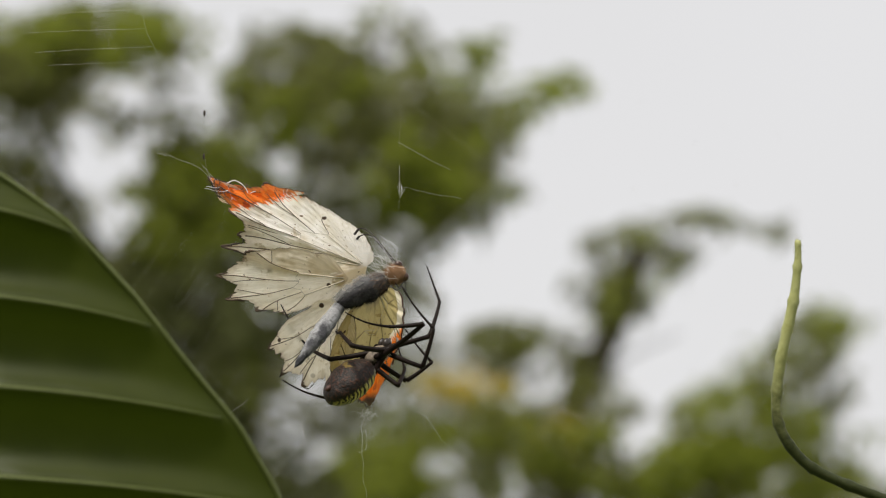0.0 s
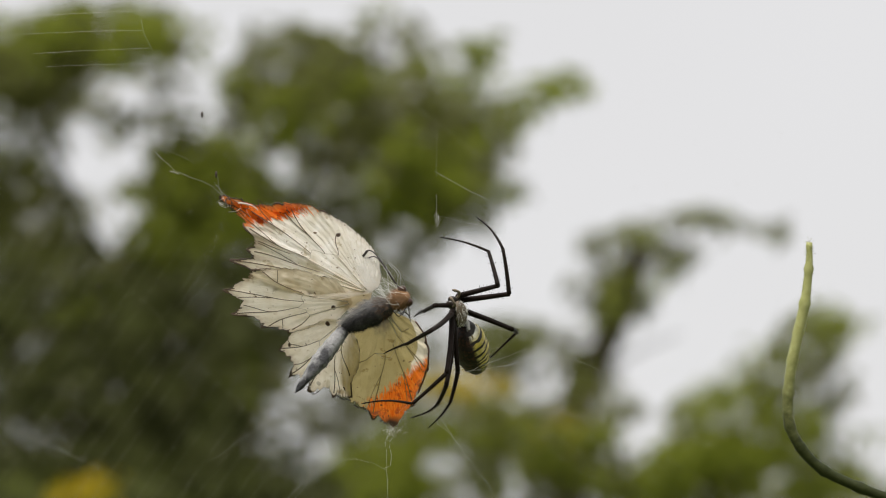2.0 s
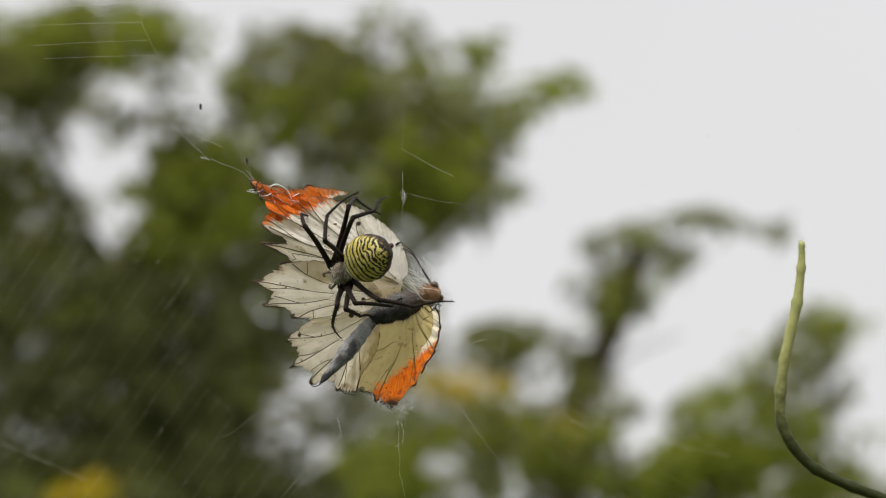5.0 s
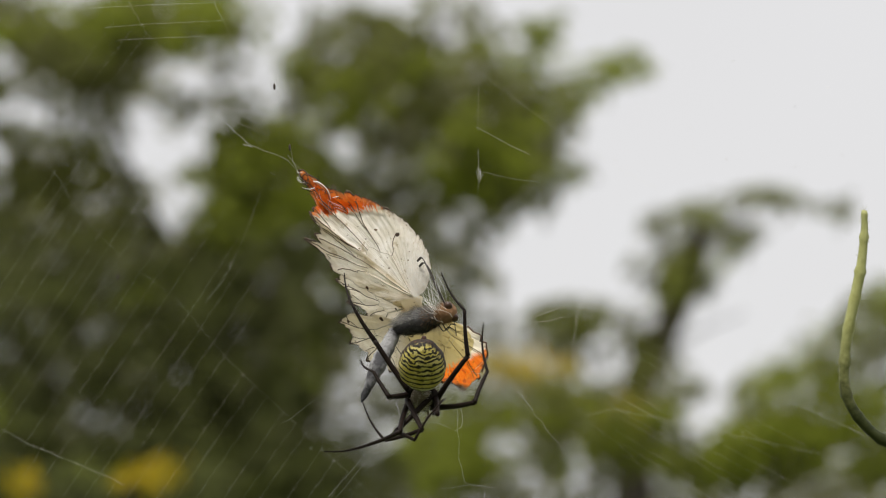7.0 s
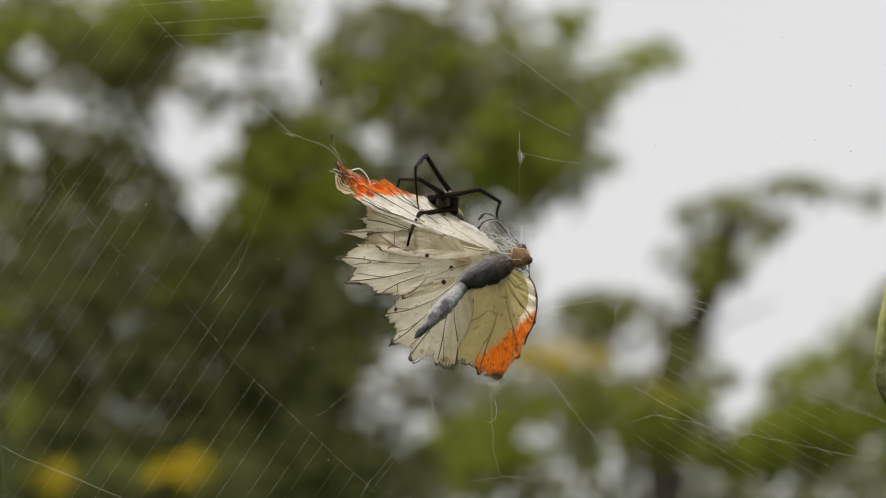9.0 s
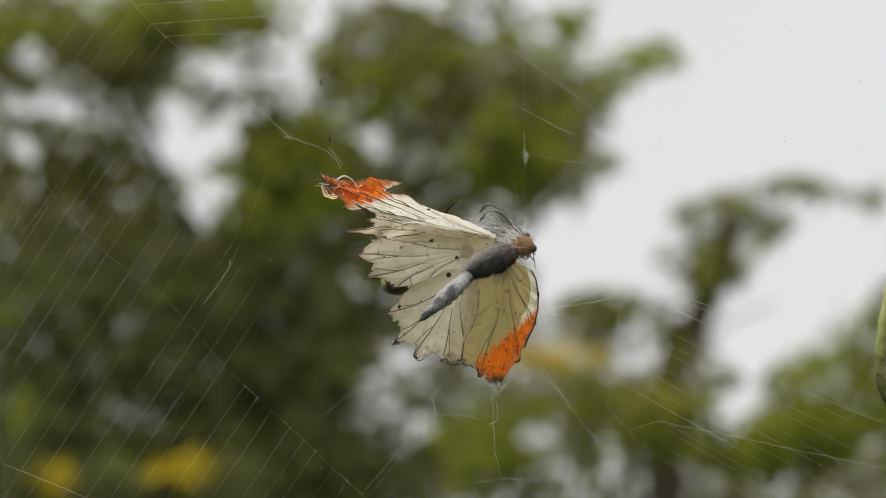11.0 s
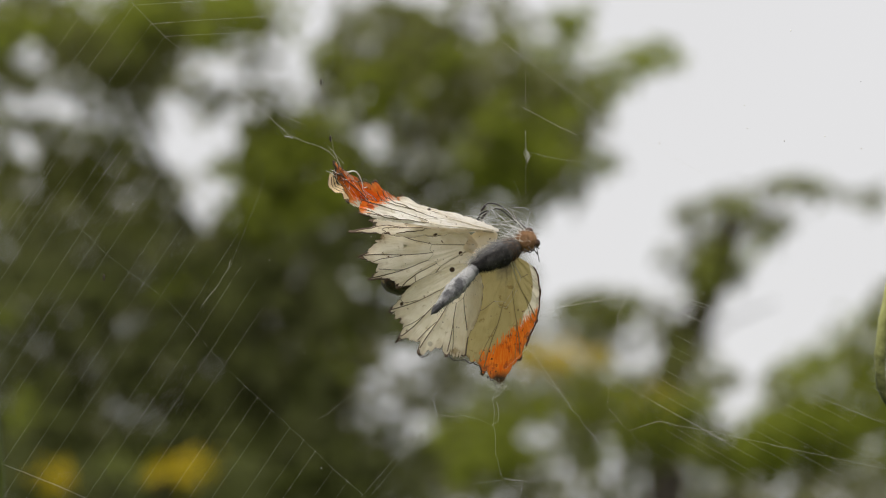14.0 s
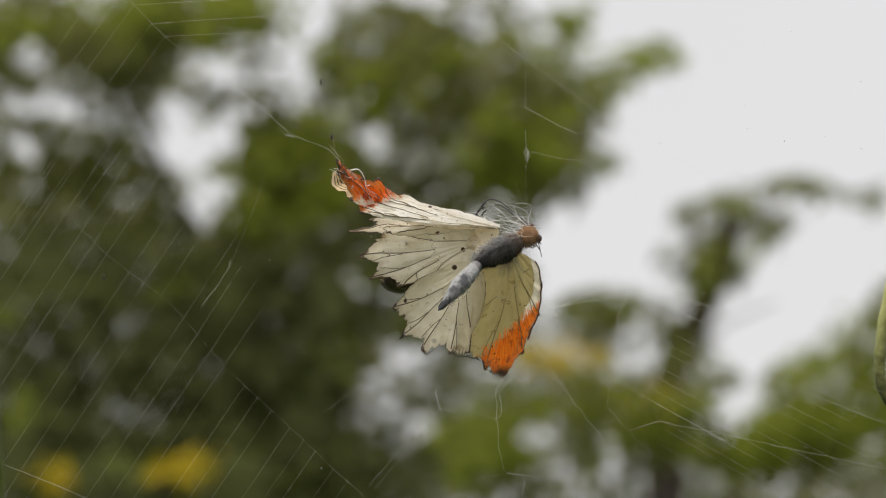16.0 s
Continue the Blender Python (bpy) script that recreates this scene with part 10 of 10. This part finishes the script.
    walk(LEGS["R4"][1], [
        (0, mm(-8.08, -4.17, 5.11, -3.8, -0.0, -31.8)), (0.25, mm(-8.56, 2.50, 2.50, -12.5, -2.6, -74.0)), (0.5, mm(-5.31, 7.80, -1.08, -14.7, -10.4, -116.3)), (0.75, mm(-4.53, 8.34, 0.97, -25.2, -8.1, -108.0)),
        (1, mm(-3.51, 8.55, 2.97, -35.0, -4.4, -100.1)), (1.25, mm(-3.60, 6.90, 5.99, -29.7, -9.6, -107.7)), (1.5, mm(-3.04, 3.99, 9.02, -23.1, -14.3, -116.6)), (1.75, mm(-1.81, 0.44, 10.97, -15.8, -18.0, -126.2)),
        (2, mm(-0.41, -2.64, 11.60, -8.4, -20.3, -135.7)), (2.25, mm(-1.14, -1.56, 11.41, -13.0, -12.4, -101.9)), (2.5, mm(-1.83, -0.49, 11.09, -13.3, -3.4, -69.4)), (2.75, mm(-4.74, 0.26, 9.30, -35.3, -5.8, -79.9)),
        (3, mm(-7.05, 0.85, 6.75, -56.1, -12.4, -89.7)), (3.25, mm(-4.95, -0.35, 9.23, -48.7, -0.7, -81.9)), (3.5, mm(-1.55, -1.97, 11.26, -37.3, 12.5, -70.0)), (3.75, mm(2.37, -3.55, 11.93, -22.9, 22.9, -54.6)),
        (4, mm(5.60, -4.68, 11.41, -9.1, 27.8, -39.5)), (4.2, mm(3.67, -2.36, 12.04, -45.8, 19.0, -72.2)), (4.5, mm(4.71, -4.15, 11.70, -47.2, 14.6, -76.7)), (4.75, mm(5.77, -6.00, 10.96, -48.0, 10.5, -80.4)),
        (5, mm(6.95, -8.07, 9.55, -48.7, 6.3, -84.3)), (5.25, mm(8.03, -10.02, 7.40, -49.0, 1.9, -88.1)), (5.5, mm(8.79, -11.46, 4.76, -49.0, -2.4, -91.9)), (5.75, mm(9.18, -12.25, 2.15, -48.8, -6.7, -95.6)),
        (6, mm(9.26, -12.51, -0.10, -48.3, -10.8, -99.3)), (6.3, mm(9.16, -12.44, -2.19, -47.4, -15.4, -103.6)), (6.5, mm(9.21, -12.16, 2.39, -58.6, -32.7, -123.4)), (6.75, mm(10.46, -11.65, -1.69, -44.0, -31.8, -122.7)),
        (7, mm(10.82, -9.96, -5.63, -29.5, -31.0, -121.8)), (7.25, mm(15.14, -4.49, -0.49, -38.9, -38.4, -142.1)), (7.5, mm(13.63, 2.32, 4.65, -43.0, -48.5, -165.0)), (7.75, mm(7.72, -4.30, 10.82, -37.0, -59.4, 164.7)),
        (8, mm(-1.77, -8.99, 8.61, -12.9, -65.9, 118.5)), (8.25, mm(-8.80, -2.90, 3.94, 18.4, -65.9, 117.9)), (8.5, mm(-7.80, 4.02, -3.77, 49.8, -65.9, 117.2)), (8.75, mm(-8.49, -6.96, -1.00, 38.6, -72.5, 139.7)),
        (9, mm(0.10, -13.64, 2.19, 12.7, -76.4, 176.5)), (9.2, mm(-0.77, -13.66, 0.60, -32.2, -74.4, -138.3)), (9.5, mm(-2.06, -13.11, -2.13, -72.4, -48.9, -97.0)), (10, mm(-3.54, -10.67, -6.46, -82.2, 8.3, -81.9)),
        (10.2, mm(-3.80, -9.43, -7.77, -82.3, 19.5, -80.2)), (10.5, mm(-4.63, -11.08, -4.08, -95.9, 32.8, -78.1)), (11, mm(-3.64, -11.12, 4.63, -133.0, 66.3, -86.4)), (11.3, mm(-2.01, -9.49, 8.05, 174.7, 74.0, -129.2)),
        (16, mm(-2.81, -8.86, 8.10, -179.0, 74.1, -122.2))])
    walk(LEGS["R4"][2], [
        (0, mm(-4.14, 2.17, 4.61, -12.4, -0.0, -50.1)), (0.25, mm(-1.52, 4.44, 0.88, -27.3, -7.0, -84.1)), (0.5, mm(1.03, 4.29, -2.95, -32.6, -21.4, -118.1)), (0.75, mm(1.78, 5.83, -2.18, -35.7, -16.3, -110.1)),
        (1, mm(2.47, 7.15, -1.31, -38.0, -10.8, -102.5)), (1.25, mm(2.41, 4.33, 2.34, -51.7, -16.1, -109.7)), (1.5, mm(2.79, 0.26, 6.18, -69.0, -25.7, -118.2)), (1.75, mm(3.63, -4.32, 9.04, -85.7, -38.0, -124.3)),
        (2, mm(4.49, -8.21, 10.58, -99.3, -48.3, -125.4)), (2.25, mm(5.91, -3.43, 9.77, -80.9, -27.4, -129.2)), (2.5, mm(5.02, 1.97, 9.37, -67.0, -5.8, -125.8)), (2.75, mm(1.35, 0.90, 5.00, -82.3, -6.1, -125.9)),
        (3, mm(-2.88, -0.46, 0.68, -97.6, -6.3, -125.9)), (3.25, mm(-0.05, 0.27, 3.62, -97.0, -5.0, -126.1)), (3.5, mm(3.70, 0.99, 6.83, -96.4, -3.7, -126.3)), (3.75, mm(7.32, 1.37, 9.24, -95.8, -2.3, -126.4)),
        (4, mm(9.87, 1.37, 10.37, -95.2, -1.0, -126.5)), (4.2, mm(8.10, 0.89, 6.97, -75.3, -22.2, -124.5)), (4.5, mm(9.34, -1.63, 6.39, -76.0, -16.1, -122.8)), (4.75, mm(10.54, -4.17, 5.49, -76.3, -10.7, -121.5)),
        (5, mm(11.80, -6.96, 3.97, -76.6, -5.1, -120.1)), (5.25, mm(12.92, -9.66, 1.76, -76.7, 0.7, -118.7)), (5.5, mm(13.69, -11.86, -0.88, -76.7, 6.5, -117.3)), (5.75, mm(14.01, -13.39, -3.45, -76.6, 12.2, -116.0)),
        (6, mm(14.01, -14.35, -5.59, -76.3, 17.6, -114.6)), (6.3, mm(13.74, -15.05, -7.50, -75.8, 23.7, -113.0)), (6.5, mm(10.56, -17.18, -2.99, -112.1, 11.5, -116.1)), (6.75, mm(13.51, -16.86, -6.11, -89.7, 3.9, -113.0)),
        (7, mm(15.35, -15.01, -8.79, -67.8, -5.0, -113.1)), (7.25, mm(16.41, -10.87, -4.18, -66.8, -29.9, -124.6)), (7.5, mm(11.36, -3.95, 1.28, -56.8, -53.9, -142.4)), (7.75, mm(2.41, -9.05, 8.53, -83.1, -43.1, -133.1)),
        (8, mm(-8.91, -11.13, 7.93, -103.0, -30.0, -131.3)), (8.25, mm(-14.06, -8.13, 4.90, -68.1, -32.8, -130.5)), (8.5, mm(-9.70, -2.83, -1.43, -32.0, -36.0, -132.1)), (8.75, mm(-8.88, -14.30, 0.41, -26.7, -40.1, -141.6)),
        (9, mm(1.26, -21.02, 2.58, -20.3, -43.5, -152.1)), (9.2, mm(0.58, -20.94, -0.47, -33.2, -39.4, -139.9)), (9.5, mm(-0.47, -18.73, -6.82, -59.8, -20.0, -113.8)), (10, mm(-2.68, -9.46, -13.80, -75.3, 33.0, -82.2)),
        (10.2, mm(-3.23, -6.82, -14.75, -74.9, 43.5, -78.4)), (10.5, mm(-6.21, -7.30, -10.34, -82.2, 51.5, -74.9)), (11, mm(-9.05, -6.44, 2.43, -95.3, 67.1, -69.5)), (11.3, mm(-8.21, -5.30, 8.24, -107.9, 75.8, -72.8)),
        (16, mm(-9.08, -4.78, 8.07, -106.7, 74.2, -70.9))])
    walk(WEB["apex"], [
        (0, mm(-7.39, 1.43, 0.00, 0.0, -0.0, 0.0)), (0.5, mm(-9.81, 0.95, 0.00, 0.0, -0.0, 0.0)), (1, mm(-8.60, 1.43, 0.00, 0.0, -0.0, 0.0)), (1.5, mm(-5.34, -0.38, 0.00, 0.0, -0.0, 0.0)),
        (2, mm(-4.74, -2.43, 0.00, 0.0, -0.0, 0.0)), (2.5, mm(-8.00, -0.26, 0.00, 0.0, -0.0, 0.0)), (3, mm(-6.79, 3.00, 0.00, 0.0, -0.0, 0.0)), (3.5, mm(-8.36, 0.59, 0.00, 0.0, -0.0, 0.0)),
        (4, mm(11.07, 6.02, 0.00, 0.0, -0.0, 0.0)), (4.2, mm(8.29, 4.21, 0.00, 0.0, -0.0, 0.0)), (6.3, mm(-0.15, -0.62, 0.00, 0.0, -0.0, 0.0)), (6.5, mm(1.05, -0.38, 0.00, 0.0, -0.0, 0.0)),
        (7, mm(-2.25, -0.36, 0.00, 0.0, -0.0, 0.0)), (7.5, mm(0.37, 0.48, 0.00, 0.0, -0.0, 0.0)), (8, mm(-1.10, -1.19, 0.00, 0.0, -0.0, 0.0)), (8.5, mm(-0.73, -0.35, 0.00, 0.0, -0.0, 0.0)),
        (9, mm(0.25, 0.48, 0.00, 0.0, -0.0, 0.0)), (9.2, mm(-0.74, -1.56, 0.00, 0.0, -0.0, 0.0)), (11.5, mm(0.00, 0.00, 0.00, 0.0, -0.0, 0.0)), (14, mm(0.00, 0.00, 0.00, 0.0, -0.0, 0.0)),
        (16, mm(0.24, 0.24, 0.00, 0.0, -0.0, 0.0))])
    walk(WEB["low"], [
        (0, mm(-7.55, 0.01, 0.00, 0.0, -0.0, 0.0)), (0.5, mm(-8.99, -1.20, 0.00, 0.0, -0.0, 0.0)), (1, mm(-6.58, 0.01, 0.00, 0.0, -0.0, 0.0)), (1.5, mm(-4.17, -1.44, 0.00, 0.0, -0.0, 0.0)),
        (2, mm(-2.36, -3.49, 0.00, 0.0, -0.0, 0.0)), (2.5, mm(-7.55, -2.04, 0.00, 0.0, -0.0, 0.0)), (3, mm(-6.34, 0.37, 0.00, 0.0, -0.0, 0.0)), (3.5, mm(-9.96, -1.20, 0.00, 0.0, -0.0, 0.0)),
        (4, mm(3.07, 2.54, 0.00, 0.0, -0.0, 0.0)), (4.2, mm(1.26, 0.97, 0.00, 0.0, -0.0, 0.0)), (6.3, mm(-0.07, 2.18, 0.00, 0.0, -0.0, 0.0)), (6.5, mm(1.26, 2.18, 0.00, 0.0, -0.0, 0.0)),
        (7, mm(-0.87, 0.67, 0.00, 0.0, -0.0, 0.0)), (7.5, mm(-0.35, 0.73, 0.00, 0.0, -0.0, 0.0)), (8, mm(0.36, -0.12, 0.00, 0.0, -0.0, 0.0)), (8.5, mm(1.22, 0.83, 0.00, 0.0, -0.0, 0.0)),
        (9, mm(-0.48, 0.61, 0.00, 0.0, -0.0, 0.0)), (9.2, mm(-1.67, 1.83, 0.00, 0.0, -0.0, 0.0)), (11.5, mm(0.00, 0.00, 0.00, 0.0, -0.0, 0.0)), (14, mm(0.00, 0.00, 0.00, 0.0, -0.0, 0.0)),
        (16, mm(0.62, 1.20, 0.00, 0.0, -0.0, 0.0))])
    walk(WEB["head"], [
        (0, mm(-7.05, -1.23, 0.00, 0.0, -0.0, 0.0)), (0.5, mm(-6.81, -6.66, 0.00, 0.0, -0.0, 0.0)), (1, mm(-4.03, -3.52, 0.00, 0.0, -0.0, 0.0)), (1.5, mm(-1.38, -6.30, 0.00, 0.0, -0.0, 0.0)),
        (2, mm(0.79, -7.51, 0.00, 0.0, -0.0, 0.0)), (2.5, mm(-4.03, -5.09, 0.00, 0.0, -0.0, 0.0)), (3, mm(-2.83, -1.47, 0.00, 0.0, -0.0, 0.0)), (3.5, mm(-5.60, -5.70, 0.00, 0.0, -0.0, 0.0)),
        (4, mm(-1.98, -1.83, 0.00, 0.0, -0.0, 0.0)), (4.2, mm(-6.69, -2.68, 0.00, 0.0, -0.0, 0.0)), (6.3, mm(-1.62, -1.47, 0.00, 0.0, -0.0, 0.0)), (6.5, mm(-0.17, -0.27, 0.00, 0.0, -0.0, 0.0)),
        (7, mm(-3.48, -2.04, 0.00, 0.0, -0.0, 0.0)), (7.5, mm(-0.48, 0.01, 0.00, 0.0, -0.0, 0.0)), (8, mm(0.12, -0.12, 0.00, 0.0, -0.0, 0.0)), (9.2, mm(-1.21, 0.01, 0.00, 0.0, -0.0, 0.0)),
        (11.3, mm(0.00, 0.00, 0.00, 0.0, -0.0, 0.0)), (16, mm(0.25, 0.36, 0.00, 0.0, -0.0, 0.0))])
    walk(WEB["orb"], [           # the wind holds the old turns back until the spider pulls the web taut
        (0, mm(-0.97, 0.48, -250.0, 0.0, -0.0, 0.0)), (3, mm(-0.97, 0.48, -240.0, 0.0, -0.0, 0.0)), (6.5, mm(-0.4, 0.3, -130.0, 0.0, -0.0, 0.0)),
        (8, mm(0.00, 0.00, -65.0, 0.0, -0.0, 0.0)), (9.2, mm(0.00, 0.00, -25.0, 0.0, -0.0, 0.0)), (11.3, mm(0.00, 0.00, 0.00, 0.0, -0.0, 0.0)), (16, mm(0.00, 0.00, 0.00, 0.0, -0.0, 0.0))])
    walk(WEB["top"], [
        (0, mm(-5.43, -1.45, 0.00, 0.0, -0.0, 0.0)), (1.5, mm(-5.67, -1.81, 0.00, 0.0, -0.0, 0.0)), (3.5, mm(-6.64, -0.97, 0.00, 0.0, -0.0, 0.0)), (7, mm(-3.62, 0.60, 0.00, 0.0, -0.0, 0.0)),
        (9, mm(0.00, 0.00, 0.00, 0.0, -0.0, 0.0)), (16, mm(0.00, 0.00, 0.00, 0.0, -0.0, 0.0))])
    walk(WEB["net"], [
        (0, mm(-0.97, 0.48, -250.0, 0.0, -0.0, 0.0)), (3, mm(-0.97, 0.48, -240.0, 0.0, -0.0, 0.0)), (6.5, mm(-0.4, 0.3, -130.0, 0.0, -0.0, 0.0)),
        (8, mm(0.00, 0.00, -65.0, 0.0, -0.0, 0.0)), (9.2, mm(0.00, 0.00, -25.0, 0.0, -0.0, 0.0)), (11.3, mm(0.00, 0.00, 0.00, 0.0, -0.0, 0.0)), (16, mm(0.00, 0.00, 0.00, 0.0, -0.0, 0.0))])
    walk(VINE, [
        (0, mm(0.00, 925.72, 1763.23, 100.0, -0.0, 0.0)), (0.3, mm(-0.88, 925.87, 1762.36, 100.0, -0.0, 0.0)), (0.5, mm(-1.64, 925.92, 1762.11, 100.0, -0.0, 0.0)), (0.8, mm(1.64, 925.78, 1762.86, 100.0, -0.0, 0.0)),
        (1, mm(-1.39, 925.92, 1762.11, 100.0, -0.0, 0.0)), (1.2, mm(1.26, 925.85, 1762.48, 100.0, -0.0, 0.0)), (1.5, mm(5.42, 925.61, 1763.85, 100.0, -0.0, 0.0)), (2, mm(2.52, 925.81, 1762.73, 100.0, -0.0, 0.0)),
        (2.5, mm(-4.16, 926.05, 1761.37, 100.0, -0.0, 0.0)), (3, mm(-4.66, 926.22, 1760.37, 100.0, -0.0, 0.0)), (3.5, mm(-1.89, 925.70, 1763.35, 100.0, -0.0, 0.0)), (4, mm(7.94, 925.61, 1763.85, 100.0, -0.0, 0.0)),
        (4.2, mm(-5.04, 925.61, 1763.85, 100.0, -0.0, 0.0)), (5.2, mm(1.51, 925.78, 1762.86, 100.0, -0.0, 0.0)), (6.3, mm(1.26, 925.54, 1764.22, 100.0, -0.0, 0.0)), (6.5, mm(2.77, 925.33, 1765.46, 100.0, -0.0, 0.0)),
        (7, mm(0.76, 925.43, 1764.84, 100.0, -0.0, 0.0)), (7.5, mm(1.26, 925.50, 1764.47, 100.0, -0.0, 0.0)), (8.3, mm(0.38, 925.57, 1764.10, 100.0, -0.0, 0.0)), (9, mm(1.64, 925.57, 1764.10, 100.0, -0.0, 0.0)),
        (16, mm(1.51, 925.57, 1764.10, 100.0, -0.0, 0.0))])
    walk(LEAF, [
        (0, mm(0.00, 748.45, 1731.97, 100.0, -0.0, 0.0)), (0.1, mm(-6.11, 748.45, 1731.97, 100.0, -0.0, 0.0)), (0.2, mm(-11.21, 748.45, 1731.97, 100.0, -0.0, 0.0)), (0.3, mm(-15.79, 748.45, 1731.97, 100.0, -0.0, 0.0)),
        (0.4, mm(-20.89, 748.45, 1731.97, 100.0, -0.0, 0.0)), (0.5, mm(-25.98, 748.45, 1731.97, 100.0, -0.0, 0.0)), (0.6, mm(-29.55, 748.45, 1731.97, 100.0, -0.0, 0.0)), (0.8, mm(-35.15, 748.45, 1731.97, 100.0, -0.0, 0.0)),
        (1, mm(-30.57, 748.45, 1731.97, 100.0, -0.0, 0.0)), (1.2, mm(-50.94, 748.45, 1731.97, 100.0, -0.0, 0.0)), (1.5, mm(-63.17, 748.45, 1731.97, 100.0, -0.0, 0.0)), (3, mm(-68.0, 748.45, 1731.97, 100.0, -0.0, 0.0)),
        (5, mm(-49.15, 755.67, 1691.06, 102.3, 35.4, 7.2)), (16, mm(-49.15, 755.67, 1691.06, 102.3, 35.4, 7.2))])


motions()
